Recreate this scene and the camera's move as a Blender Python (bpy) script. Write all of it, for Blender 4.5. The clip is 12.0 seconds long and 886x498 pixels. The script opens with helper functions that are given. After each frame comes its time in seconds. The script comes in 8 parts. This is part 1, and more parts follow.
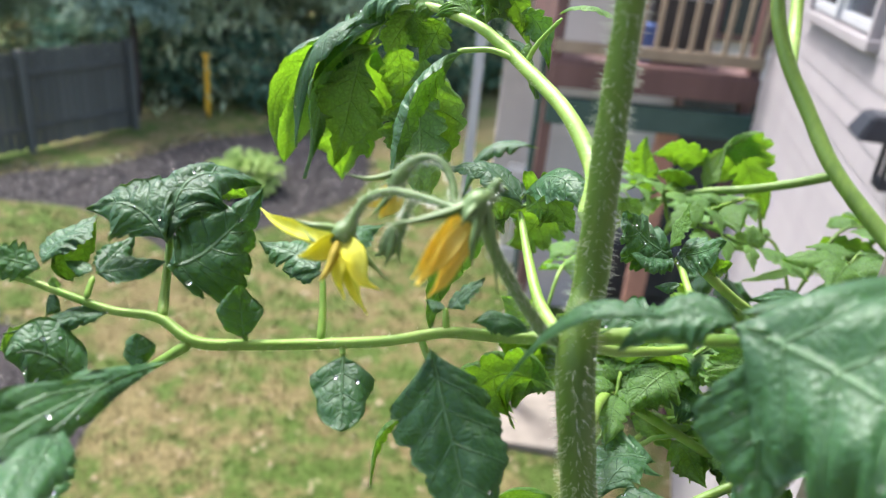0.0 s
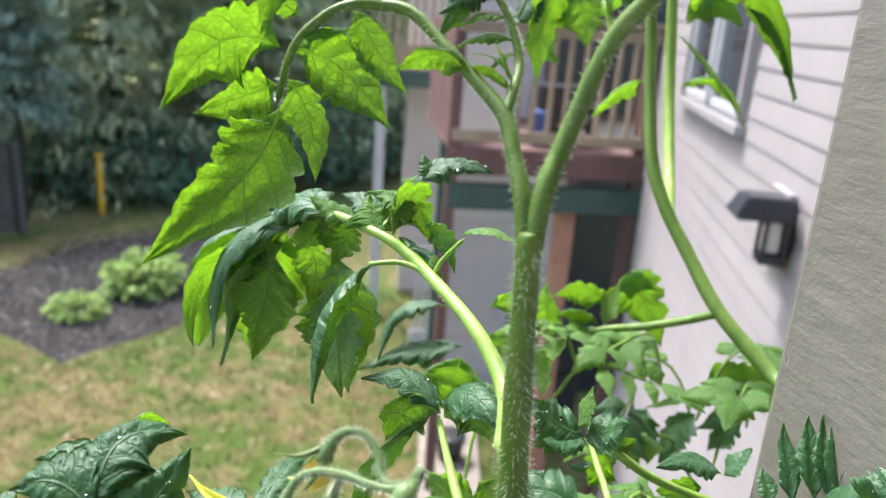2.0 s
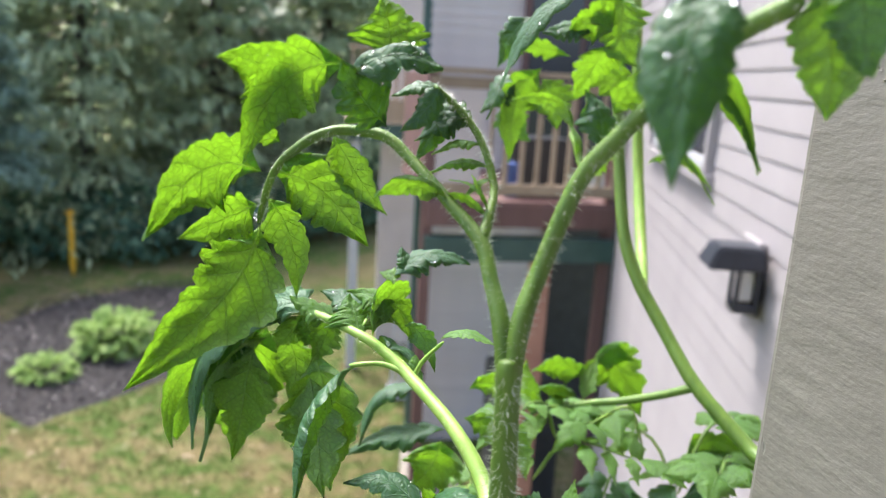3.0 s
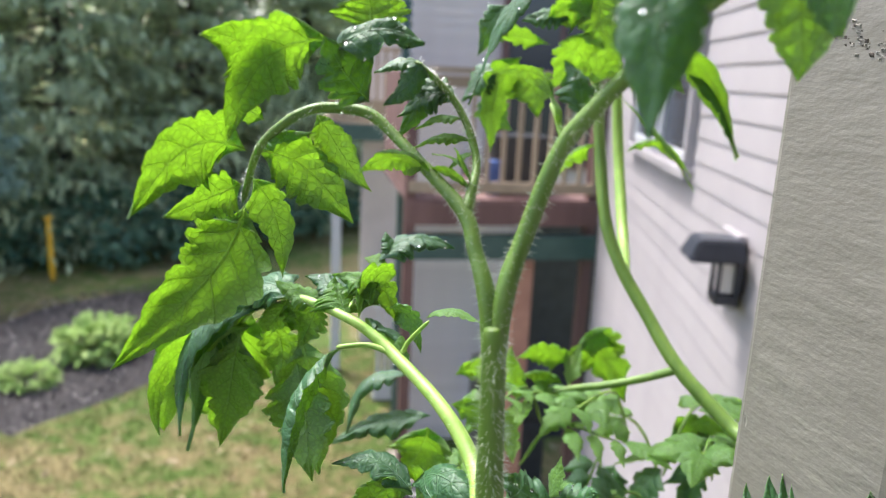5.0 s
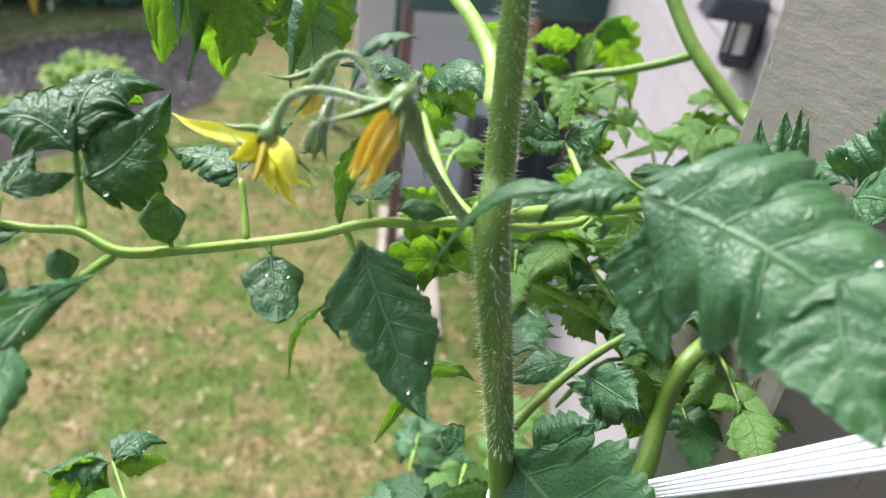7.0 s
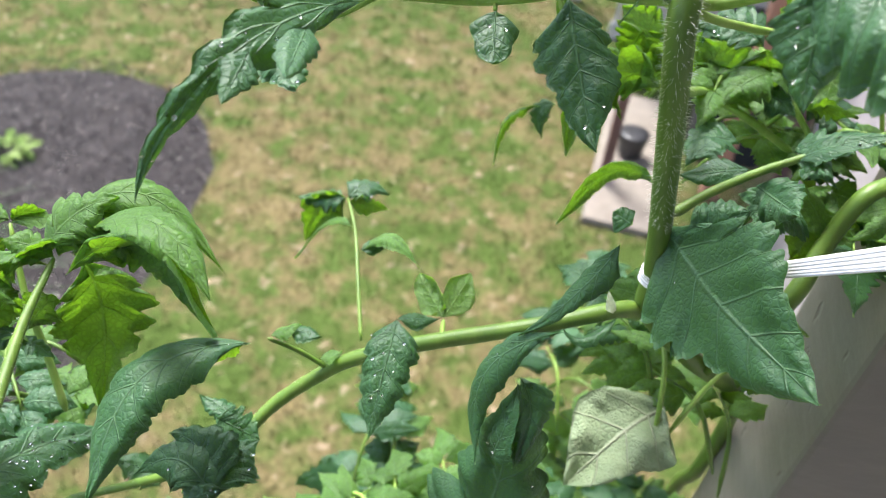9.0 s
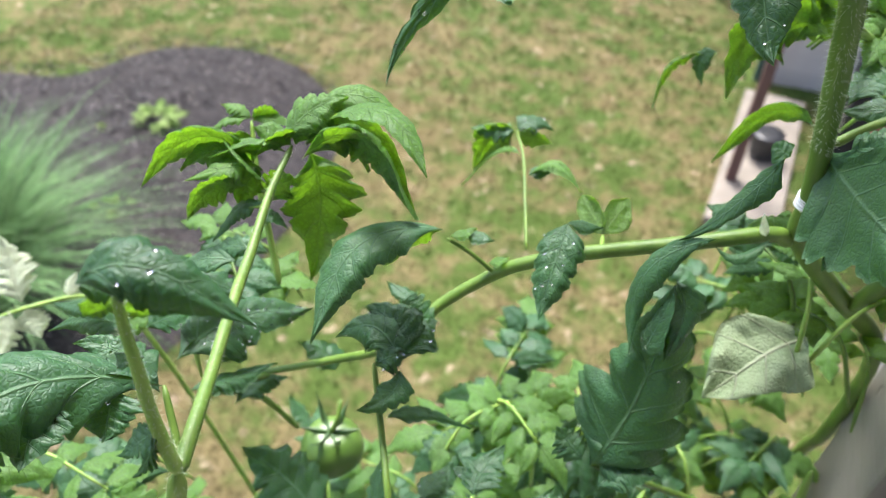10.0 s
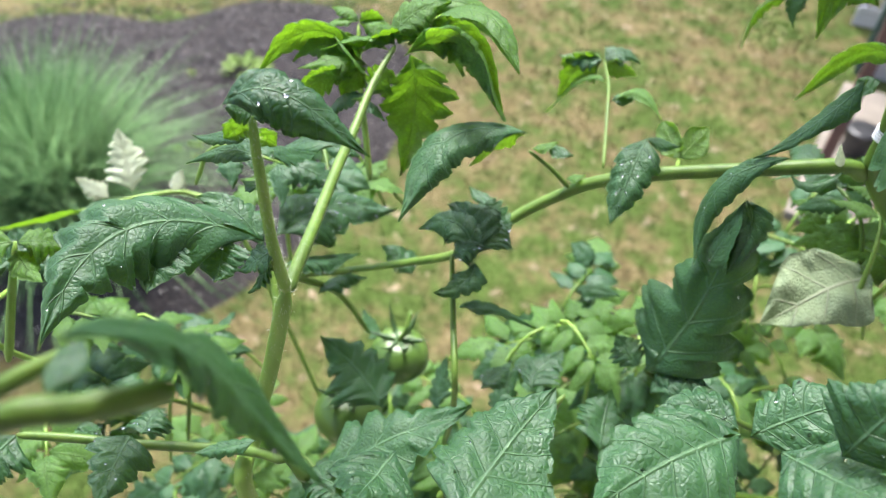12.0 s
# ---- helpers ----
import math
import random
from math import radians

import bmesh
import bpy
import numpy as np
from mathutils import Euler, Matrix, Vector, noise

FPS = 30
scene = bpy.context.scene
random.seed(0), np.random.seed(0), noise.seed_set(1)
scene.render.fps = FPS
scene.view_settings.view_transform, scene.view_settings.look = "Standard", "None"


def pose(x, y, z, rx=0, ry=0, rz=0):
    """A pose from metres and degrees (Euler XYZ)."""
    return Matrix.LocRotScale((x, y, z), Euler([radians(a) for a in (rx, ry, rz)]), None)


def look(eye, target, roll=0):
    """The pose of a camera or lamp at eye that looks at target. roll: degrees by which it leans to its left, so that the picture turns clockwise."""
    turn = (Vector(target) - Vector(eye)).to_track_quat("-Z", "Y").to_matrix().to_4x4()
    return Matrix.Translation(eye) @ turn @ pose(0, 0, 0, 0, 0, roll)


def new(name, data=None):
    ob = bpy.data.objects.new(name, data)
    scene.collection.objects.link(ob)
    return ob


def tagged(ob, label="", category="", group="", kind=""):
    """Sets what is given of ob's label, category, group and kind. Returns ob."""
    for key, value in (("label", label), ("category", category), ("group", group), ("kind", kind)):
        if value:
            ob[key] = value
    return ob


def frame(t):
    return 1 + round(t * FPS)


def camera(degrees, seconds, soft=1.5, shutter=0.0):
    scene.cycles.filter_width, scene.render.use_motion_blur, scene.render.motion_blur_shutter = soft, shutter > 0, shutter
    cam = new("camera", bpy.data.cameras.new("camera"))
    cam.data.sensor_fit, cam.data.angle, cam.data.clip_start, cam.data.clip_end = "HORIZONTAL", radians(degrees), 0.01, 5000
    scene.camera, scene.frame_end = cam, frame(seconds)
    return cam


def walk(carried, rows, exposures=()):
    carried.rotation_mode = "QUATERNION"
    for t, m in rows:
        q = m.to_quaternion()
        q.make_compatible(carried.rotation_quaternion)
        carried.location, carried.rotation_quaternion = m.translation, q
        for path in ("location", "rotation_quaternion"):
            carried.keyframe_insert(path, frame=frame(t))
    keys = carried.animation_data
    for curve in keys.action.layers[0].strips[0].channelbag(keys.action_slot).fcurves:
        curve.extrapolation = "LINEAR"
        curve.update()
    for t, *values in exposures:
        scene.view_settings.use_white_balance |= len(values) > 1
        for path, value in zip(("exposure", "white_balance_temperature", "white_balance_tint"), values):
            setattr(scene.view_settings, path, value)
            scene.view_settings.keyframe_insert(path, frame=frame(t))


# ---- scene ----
cam = camera(62.05, 12.0, soft=1.1)
PATH = [
    (0, (-0.0135, -0.1896, 4.2086), (-0.0091, 0.2668, 4.0042), 5.52),
    (0.5, (-0.0168, -0.1864, 4.2107), (-0.0012, 0.2732, 4.0144), 5.16),
    (1, (-0.0213, -0.1777, 4.2206), (0.0090, 0.2862, 4.0365), 4.74),
    (1.5, (-0.0212, -0.1797, 4.2390), (0.0259, 0.2893, 4.0723), 4.32),
    (2, (-0.0202, -0.1866, 4.2626), (0.0418, 0.2868, 4.1142), 4.09),
    (2.5, (-0.0203, -0.1857, 4.2821), (0.0511, 0.2917, 4.1514), 3.68),
    (3, (-0.0225, -0.1854, 4.2851), (0.0546, 0.2950, 4.1698), 3.24),
    (3.2, (-0.0232, -0.1862, 4.2864), (0.0549, 0.2954, 4.1767), 2.89),
    (4.8, (-0.0223, -0.1911, 4.2835), (0.0651, 0.2897, 4.1777), 2.45),
    (5, (-0.0233, -0.1901, 4.2777), (0.0650, 0.2884, 4.1629), 2.58),
    (5.5, (-0.0212, -0.1879, 4.2607), (0.0700, 0.2818, 4.1156), 3.00),
    (6, (-0.0270, -0.1887, 4.2406), (0.0672, 0.2672, 4.0581), 3.61),
    (6.5, (-0.0290, -0.1971, 4.2234), (0.0659, 0.2406, 4.0012), 4.80),
    (7, (-0.0283, -0.2013, 4.2119), (0.0642, 0.2165, 3.9532), 6.82),
    (7.2, (-0.0291, -0.2034, 4.2099), (0.0596, 0.2067, 3.9380), 7.43),
    (8.8, (-0.0180, -0.2641, 4.2029), (-0.0410, 0.1128, 3.8751), 6.13),
    (9, (-0.0188, -0.2735, 4.2051), (-0.0616, 0.0965, 3.8715), 5.35),
    (9.5, (-0.0272, -0.3118, 4.2082), (-0.1103, 0.0465, 3.8694), 3.58),
    (10, (-0.0336, -0.3431, 4.2050), (-0.1469, 0.0040, 3.8635), 1.85),
    (10.5, (-0.0209, -0.3670, 4.2092), (-0.1514, -0.0302, 3.8634), 1.21),
    (11, (-0.0180, -0.3859, 4.2035), (-0.1561, -0.0573, 3.8528), 1.36),
    (11.5, (-0.0201, -0.3891, 4.1992), (-0.1641, -0.0665, 3.8454), 1.81),
    (12, (-0.0216, -0.3906, 4.1968), (-0.1708, -0.0728, 3.8408), 2.11),
]
walk(cam, [(t, look(eye, aim, roll)) for t, eye, aim, roll in PATH])
# the phone's small lens: near focus, soft distance
cam.data.dof.use_dof = True
cam.data.dof.focus_distance = 0.285
cam.data.dof.aperture_fstop = 11.0

# ---- light ----
world = bpy.data.worlds.new("overcast_sky")
scene.world = world
world.use_nodes = True
wn, wl = world.node_tree.nodes, world.node_tree.links
sky = wn.new("ShaderNodeTexSky")
sky.sky_type = "NISHITA"
sky.sun_disc = False
sky.sun_elevation = radians(62)
sky.sun_rotation = radians(-37)
sky.air_density, sky.dust_density, sky.ozone_density = 1.0, 4.0, 1.0
wn["Background"].inputs["Strength"].default_value = 0.14
wl.new(sky.outputs["Color"], wn["Background"].inputs["Color"])

sun_data = bpy.data.lights.new("sun", "SUN")
sun_data.energy, sun_data.angle, sun_data.color = 2.1, radians(16), (1.0, 0.985, 0.96)
sun = new("sun", sun_data)
sun.matrix_world = look((-9, 12, 31.2), (0, 0, 3))
scene.view_settings.exposure = 1.95
scene.view_settings.use_white_balance = True
scene.view_settings.white_balance_temperature = 6300


# ---- materials ----
def nodes_of(name):
    m = bpy.data.materials.new(name)
    m.use_nodes = True
    n, l = m.node_tree.nodes, m.node_tree.links
    return m, n, l, n["Principled BSDF"]


def ramp(n, l, value, stops):
    r = n.new("ShaderNodeValToRGB")
    while len(r.color_ramp.elements) < len(stops):
        r.color_ramp.elements.new(0.5)
    for e, (p, c) in zip(r.color_ramp.elements, stops):
        e.position, e.color = p, (*c, 1)
    l.new(value, r.inputs["Fac"])
    return r.outputs["Color"]


def noise_tex(n, l, scale, detail=4, rough=0.6, coords="Object", stretch=None):
    tc = n.new("ShaderNodeTexCoord")
    t = n.new("ShaderNodeTexNoise")
    t.inputs["Scale"].default_value, t.inputs["Detail"].default_value, t.inputs["Roughness"].default_value = scale, detail, rough
    src = tc.outputs[coords]
    if stretch:
        mp = n.new("ShaderNodeMapping")
        mp.inputs["Scale"].default_value = stretch
        l.new(src, mp.inputs["Vector"])
        src = mp.outputs["Vector"]
    l.new(src, t.inputs["Vector"])
    return t.outputs["Fac"]


def mixed(n, l, fac, a, b, how="MIX"):
    m = n.new("ShaderNodeMix")
    m.data_type, m.blend_type = "RGBA", how
    for sock, v in ((m.inputs[0], fac), (m.inputs[6], a), (m.inputs[7], b)):
        if isinstance(v, bpy.types.NodeSocket):
            l.new(v, sock)
        else:
            sock.default_value = (*v, 1) if isinstance(v, tuple) else v
    return m.outputs[2]


def bumped(n, l, p, height, strength, distance):
    b = n.new("ShaderNodeBump")
    b.inputs["Strength"].default_value, b.inputs["Distance"].default_value = strength, distance
    l.new(height, b.inputs["Height"])
    l.new(b.outputs["Normal"], p.inputs["Normal"])
    return b


def maths(n, l, op, a, b=0.0, c=0.0):
    m = n.new("ShaderNodeMath")
    m.operation = op
    for sock, v in zip(m.inputs, (a, b, c)):
        if isinstance(v, bpy.types.NodeSocket):
            l.new(v, sock)
        else:
            sock.default_value = v
    return m.outputs[0]


def surface(name, stops, scale=5.0, rough=0.7, bump=0.3, dist=0.002, fine=80.0, metal=0.0, stretch=None, per_piece=0.0):
    """A plain material: colours over a coarse noise, fine grain in the relief."""
    m, n, l, p = nodes_of(name)
    col = ramp(n, l, noise_tex(n, l, scale, stretch=stretch), stops)
    if per_piece:
        oi = n.new("ShaderNodeObjectInfo")
        hsv = n.new("ShaderNodeHueSaturation")
        l.new(maths(n, l, "MULTIPLY_ADD", oi.outputs["Random"], per_piece, 1 - per_piece / 2), hsv.inputs["Value"])
        l.new(col, hsv.inputs["Color"])
        col = hsv.outputs["Color"]
    l.new(col, p.inputs["Base Color"])
    p.inputs["Roughness"].default_value, p.inputs["Metallic"].default_value = rough, metal
    bumped(n, l, p, noise_tex(n, l, fine, 6, 0.65, stretch=stretch), bump, dist)
    return m


def leaf_material(name, low, high, clear, vein, see_through, rough, sheen=0.0, relief=0.0008):
    """Leaf skin: pale veins along the rib and its branches, puckered between them, light passing through."""
    m, n, l, p = nodes_of(name)
    uv = n.new("ShaderNodeUVMap")
    uv.uv_map = "leaf"
    sx = n.new("ShaderNodeSeparateXYZ")
    l.new(uv.outputs["UV"], sx.inputs[0])
    across = maths(n, l, "ABSOLUTE", sx.outputs["Y"])
    run = maths(n, l, "FRACT", maths(n, l, "ADD", sx.outputs["X"], 0.5))
    side = maths(n, l, "ABSOLUTE", maths(n, l, "SUBTRACT", run, 0.5))
    rib = maths(n, l, "SMOOTH_MIN", maths(n, l, "MULTIPLY", across, 1.0), maths(n, l, "MULTIPLY_ADD", across, 0.025, maths(n, l, "MULTIPLY", side, 0.9)), 0.03)
    lines = n.new("ShaderNodeMapRange")
    lines.inputs["From Min"].default_value, lines.inputs["From Max"].default_value = 0.008, 0.05
    lines.inputs["To Min"].default_value, lines.inputs["To Max"].default_value = 1.0, 0.0
    l.new(rib, lines.inputs["Value"])
    tc = n.new("ShaderNodeTexCoord")
    wob = n.new("ShaderNodeTexNoise")
    wob.inputs["Scale"].default_value = 220
    l.new(tc.outputs["Object"], wob.inputs["Vector"])
    bent = n.new("ShaderNodeVectorMath")
    bent.operation = "MULTIPLY_ADD"
    l.new(wob.outputs["Color"], bent.inputs[0])
    bent.inputs[1].default_value = (0.003, 0.003, 0.003)
    l.new(tc.outputs["Object"], bent.inputs[2])
    net = n.new("ShaderNodeTexVoronoi")
    net.feature = "DISTANCE_TO_EDGE"
    net.inputs["Scale"].default_value = 400
    l.new(bent.outputs[0], net.inputs["Vector"])
    threads = n.new("ShaderNodeMapRange")
    threads.inputs["From Min"].default_value, threads.inputs["From Max"].default_value = 0.0, 0.07
    threads.inputs["To Min"].default_value, threads.inputs["To Max"].default_value = 1.0, 0.0
    l.new(net.outputs["Distance"], threads.inputs["Value"])
    oi = n.new("ShaderNodeObjectInfo")
    tone = maths(n, l, "MULTIPLY_ADD", oi.outputs["Random"], 0.45, maths(n, l, "MULTIPLY", noise_tex(n, l, 55), 0.6))
    col = ramp(n, l, tone, ((0.15, low), (0.85, high)))
    shade = maths(n, l, "MAXIMUM", maths(n, l, "MULTIPLY", lines.outputs[0], 0.8), maths(n, l, "MULTIPLY", threads.outputs[0], 0.3))
    l.new(mixed(n, l, shade, col, vein), p.inputs["Base Color"])
    rr = n.new("ShaderNodeMapRange")
    rr.inputs["To Min"].default_value, rr.inputs["To Max"].default_value = rough - 0.1, rough + 0.12
    l.new(noise_tex(n, l, 140), rr.inputs["Value"])
    l.new(rr.outputs[0], p.inputs["Roughness"])
    p.inputs["Specular IOR Level"].default_value = 0.5
    p.inputs["Sheen Weight"].default_value, p.inputs["Sheen Roughness"].default_value = sheen, 0.45
    p.inputs["Sheen Tint"].default_value = (0.85, 0.95, 1.0, 1)
    dome = maths(n, l, "MINIMUM", net.outputs["Distance"], 0.3)
    h = maths(n, l, "SUBTRACT", maths(n, l, "MULTIPLY", dome, 1.0), maths(n, l, "MULTIPLY", lines.outputs[0], 0.9))
    h = maths(n, l, "MULTIPLY_ADD", noise_tex(n, l, 190, 3, 0.5), 0.35, h)
    b = bumped(n, l, p, h, 0.8, relief * 0.8)
    tr = n.new("ShaderNodeBsdfTranslucent")
    glow = mixed(n, l, maths(n, l, "MULTIPLY", shade, 0.7), clear, tuple(min(1.0, 0.45 * c + 0.5 * v) for c, v in zip(clear, vein)))
    thick = n.new("ShaderNodeMapRange")
    thick.inputs["From Max"].default_value = 0.22
    thick.inputs["To Min"].default_value, thick.inputs["To Max"].default_value = 0.4, 0.0
    l.new(net.outputs["Distance"], thick.inputs["Value"])
    glow = mixed(n, l, thick.outputs[0], glow, tuple(0.4 * c for c in clear))
    glow = mixed(n, l, maths(n, l, "MULTIPLY", noise_tex(n, l, 70), 0.3), glow, tuple(0.6 * c for c in clear))
    l.new(glow, tr.inputs["Color"])
    l.new(b.outputs["Normal"], tr.inputs["Normal"])
    ms = n.new("ShaderNodeMixShader")
    ms.inputs[0].default_value = see_through
    l.new(p.outputs[0], ms.inputs[1])
    l.new(tr.outputs[0], ms.inputs[2])
    l.new(ms.outputs[0], n["Material Output"].inputs["Surface"])
    return m


LEAF_TOP = leaf_material("leaf_upper_skin", (0.012, 0.056, 0.023), (0.041, 0.122, 0.048), (0.42, 0.72, 0.06), (0.14, 0.255, 0.125), 0.3, 0.48, 0.02, 0.0009)
LEAF_UNDER = leaf_material("leaf_lower_skin", (0.115, 0.225, 0.11), (0.165, 0.3, 0.15), (0.52, 0.78, 0.08), (0.29, 0.42, 0.2), 0.54, 0.6, 0.1, 0.0016)
YOUNG_TOP = leaf_material("young_leaf_upper_skin", (0.085, 0.19, 0.055), (0.14, 0.27, 0.085), (0.54, 0.78, 0.12), (0.3, 0.46, 0.17), 0.62, 0.5, 0.12, 0.001)
YOUNG_UNDER = leaf_material("young_leaf_lower_skin", (0.15, 0.25, 0.1), (0.21, 0.33, 0.13), (0.57, 0.81, 0.13), (0.36, 0.5, 0.2), 0.64, 0.6, 0.08, 0.0013)
# pale leaf whose near-white colour carries the light from behind it
PALE_TOP = leaf_material("backlit_pale_leaf_skin", (0.74, 0.82, 0.64), (0.86, 0.92, 0.76), (0.92, 0.97, 0.8), (0.8, 0.84, 0.68), 0.6, 0.7)


DRY_TOP = leaf_material("dried_leaf_skin", (0.24, 0.33, 0.18), (0.4, 0.48, 0.3), (0.6, 0.7, 0.4), (0.5, 0.52, 0.38), 0.25, 0.75, 0.0, 0.002)


def stem_material(name, low, high, see=0.15):
    m, n, l, p = nodes_of(name)
    col = ramp(n, l, noise_tex(n, l, 90, 5, stretch=(1, 1, 0.12)), ((0.3, low), (0.7, high)))
    l.new(col, p.inputs["Base Color"])
    p.inputs["Roughness"].default_value = 0.48
    p.inputs["Subsurface Weight"].default_value = see
    p.inputs["Subsurface Radius"].default_value = (0.002, 0.004, 0.001)
    p.inputs["Subsurface Scale"].default_value = 1.0
    bumped(n, l, p, noise_tex(n, l, 900, 4, stretch=(1, 1, 0.2)), 0.35, 0.0004)
    return m


STEM = stem_material("green_stem_skin", (0.07, 0.14, 0.016), (0.145, 0.24, 0.035))
STEM_PALE = stem_material("pale_stem_skin", (0.16, 0.285, 0.035), (0.285, 0.42, 0.085))
CALYX = stem_material("calyx_skin", (0.085, 0.155, 0.045), (0.155, 0.24, 0.08), 0.0)
FRUIT_CALYX = stem_material("fruit_calyx_skin", (0.04, 0.09, 0.03), (0.08, 0.15, 0.05), 0.0)
HAIR = nodes_of("plant_hair")
HAIR[3].inputs["Base Color"].default_value, HAIR[3].inputs["Roughness"].default_value = (0.8, 0.84, 0.7, 1), 0.4
HAIR[3].inputs["Transmission Weight"].default_value = 0.3
HAIR = HAIR[0]


def petal_material(name, low, high):
    m, n, l, p = nodes_of(name)
    col = ramp(n, l, noise_tex(n, l, 160, 5, stretch=(1, 1, 0.4)), ((0.3, low), (0.7, high)))
    l.new(col, p.inputs["Base Color"])
    p.inputs["Roughness"].default_value = 0.65
    tr = n.new("ShaderNodeBsdfTranslucent")
    l.new(col, tr.inputs["Color"])
    ms = n.new("ShaderNodeMixShader")
    ms.inputs[0].default_value = 0.4
    l.new(p.outputs[0], ms.inputs[1])
    l.new(tr.outputs[0], ms.inputs[2])
    l.new(ms.outputs[0], n["Material Output"].inputs["Surface"])
    bumped(n, l, p, noise_tex(n, l, 700, 3), 0.3, 0.0004)
    return m


PETAL = petal_material("yellow_petal", (0.86, 0.82, 0.05), (0.92, 0.92, 0.2))
PETAL_OLD = petal_material("spent_orange_petal", (0.88, 0.68, 0.09), (0.94, 0.82, 0.24))
ANTHER = petal_material("anther_yellow", (0.42, 0.34, 0.04), (0.6, 0.5, 0.07))
WATER, _n, _l, _p = nodes_of("water_drop")
_p.inputs["Transmission Weight"].default_value, _p.inputs["Roughness"].default_value, _p.inputs["IOR"].default_value = 1.0, 0.02, 1.33
TOMATO = surface("unripe_tomato_skin", ((0.35, (0.055, 0.12, 0.018)), (0.7, (0.11, 0.19, 0.035))), 30, 0.38, 0.05, 0.0005, 300)
def post_material():
    """Taupe paint over rough-sawn wood: fine slanting saw lines, a few gouges and worn spots."""
    m, n, l, p = nodes_of("taupe_post_paint")
    saw = noise_tex(n, l, 34, 5, 0.6, stretch=(0.9, 0.9, 2.6))
    tilt = next(k for k in n if k.bl_idname == "ShaderNodeMapping")
    tilt.inputs["Rotation"].default_value = (radians(-14), 0, 0)
    wide = noise_tex(n, l, 9, 4, 0.6)
    col = ramp(n, l, maths(n, l, "MULTIPLY_ADD", saw, 0.12, maths(n, l, "MULTIPLY", wide, 0.88)), ((0.3, (0.14, 0.129, 0.11)), (0.7, (0.172, 0.16, 0.136))))
    gouge = n.new("ShaderNodeMapRange")
    gouge.inputs["From Min"].default_value, gouge.inputs["From Max"].default_value = 0.68, 0.74
    l.new(noise_tex(n, l, 60, 3, 0.5, stretch=(1.0, 1.0, 0.4)), gouge.inputs["Value"])
    l.new(mixed(n, l, maths(n, l, "MULTIPLY", gouge.outputs[0], 0.5), col, (0.06, 0.05, 0.042)), p.inputs["Base Color"])
    p.inputs["Roughness"].default_value = 0.5
    h = maths(n, l, "SUBTRACT", saw, maths(n, l, "MULTIPLY", gouge.outputs[0], 1.2))
    bumped(n, l, p, h, 0.9, 0.0014)
    return m


POST_PAINT = post_material()
RIBBON = surface("white_ribbon_weave", ((0.3, (0.72, 0.71, 0.74)), (0.7, (0.85, 0.84, 0.88))), 60, 0.45, 0.2, 0.0004, 800)
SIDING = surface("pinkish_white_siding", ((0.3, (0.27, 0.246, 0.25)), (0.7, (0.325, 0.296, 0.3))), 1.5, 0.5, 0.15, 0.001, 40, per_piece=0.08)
# far siding's colour is lightened to make up for the shade on those walls
SIDING_FAR = surface("pink_siding_lifted_for_shade", ((0.3, (0.44, 0.38, 0.355)), (0.7, (0.54, 0.475, 0.44))), 1.5, 0.55, 0.15, 0.001, 40, per_piece=0.1)
TRIM_GREEN = surface("dark_green_trim", ((0.3, (0.025, 0.06, 0.05)), (0.7, (0.045, 0.09, 0.075))), 4, 0.5, 0.2, 0.001, 60)
WOOD_TAN = surface("tan_rail_wood", ((0.3, (0.225, 0.165, 0.112)), (0.7, (0.315, 0.240, 0.165))), 4, 0.65, 0.3, 0.001, 60, stretch=(1, 1, 0.1), per_piece=0.2)
WOOD_BROWN = surface("brown_deck_wood", ((0.3, (0.1, 0.05, 0.045)), (0.7, (0.16, 0.085, 0.075))), 4, 0.6, 0.3, 0.001, 60, stretch=(1, 1, 0.1))
BRICK_RED = surface("terracotta_panel", ((0.3, (0.36, 0.17, 0.12)), (0.7, (0.46, 0.24, 0.17))), 6, 0.75, 0.3, 0.002, 60)
DARK = surface("dark_metal", ((0.3, (0.015, 0.016, 0.018)), (0.7, (0.03, 0.03, 0.034))), 8, 0.4, 0.1, 0.0005, 90)
LAMP_BLACK = surface("black_lantern_paint", ((0.3, (0.012, 0.014, 0.02)), (0.7, (0.03, 0.034, 0.045))), 8, 0.35, 0.1, 0.0005, 90)
WHITE_VINYL = surface("white_vinyl", ((0.3, (0.396, 0.396, 0.408)), (0.7, (0.456, 0.456, 0.468))), 3, 0.4, 0.1, 0.0005, 60)
FENCE = surface("weathered_fence_wood", ((0.3, (0.05, 0.052, 0.045)), (0.7, (0.09, 0.092, 0.078))), 3, 0.8, 0.4, 0.003, 30, stretch=(1, 1, 0.1), per_piece=0.35)
YELLOW = surface("yellow_marker_plastic", ((0.3, (0.62, 0.33, 0.02)), (0.7, (0.75, 0.43, 0.03))), 5, 0.5, 0.1, 0.001, 40)
CONCRETE = surface("beige_concrete", ((0.3, (0.16, 0.135, 0.11)), (0.7, (0.23, 0.2, 0.165))), 5, 0.85, 0.4, 0.004, 40)
DECK_GREY = surface("deck_boards", ((0.3, (0.2, 0.18, 0.15)), (0.7, (0.3, 0.27, 0.23))), 5, 0.7, 0.3, 0.002, 50, per_piece=0.2)
BARK = surface("tree_bark", ((0.3, (0.03, 0.024, 0.02)), (0.7, (0.075, 0.06, 0.05))), 8, 0.9, 0.6, 0.02, 20, stretch=(1, 1, 0.2))
GLASS_DARK, _n, _l, _p = nodes_of("window_glass")
_p.inputs["Base Color"].default_value, _p.inputs["Roughness"].default_value = (0.03, 0.035, 0.045, 1), 0.08
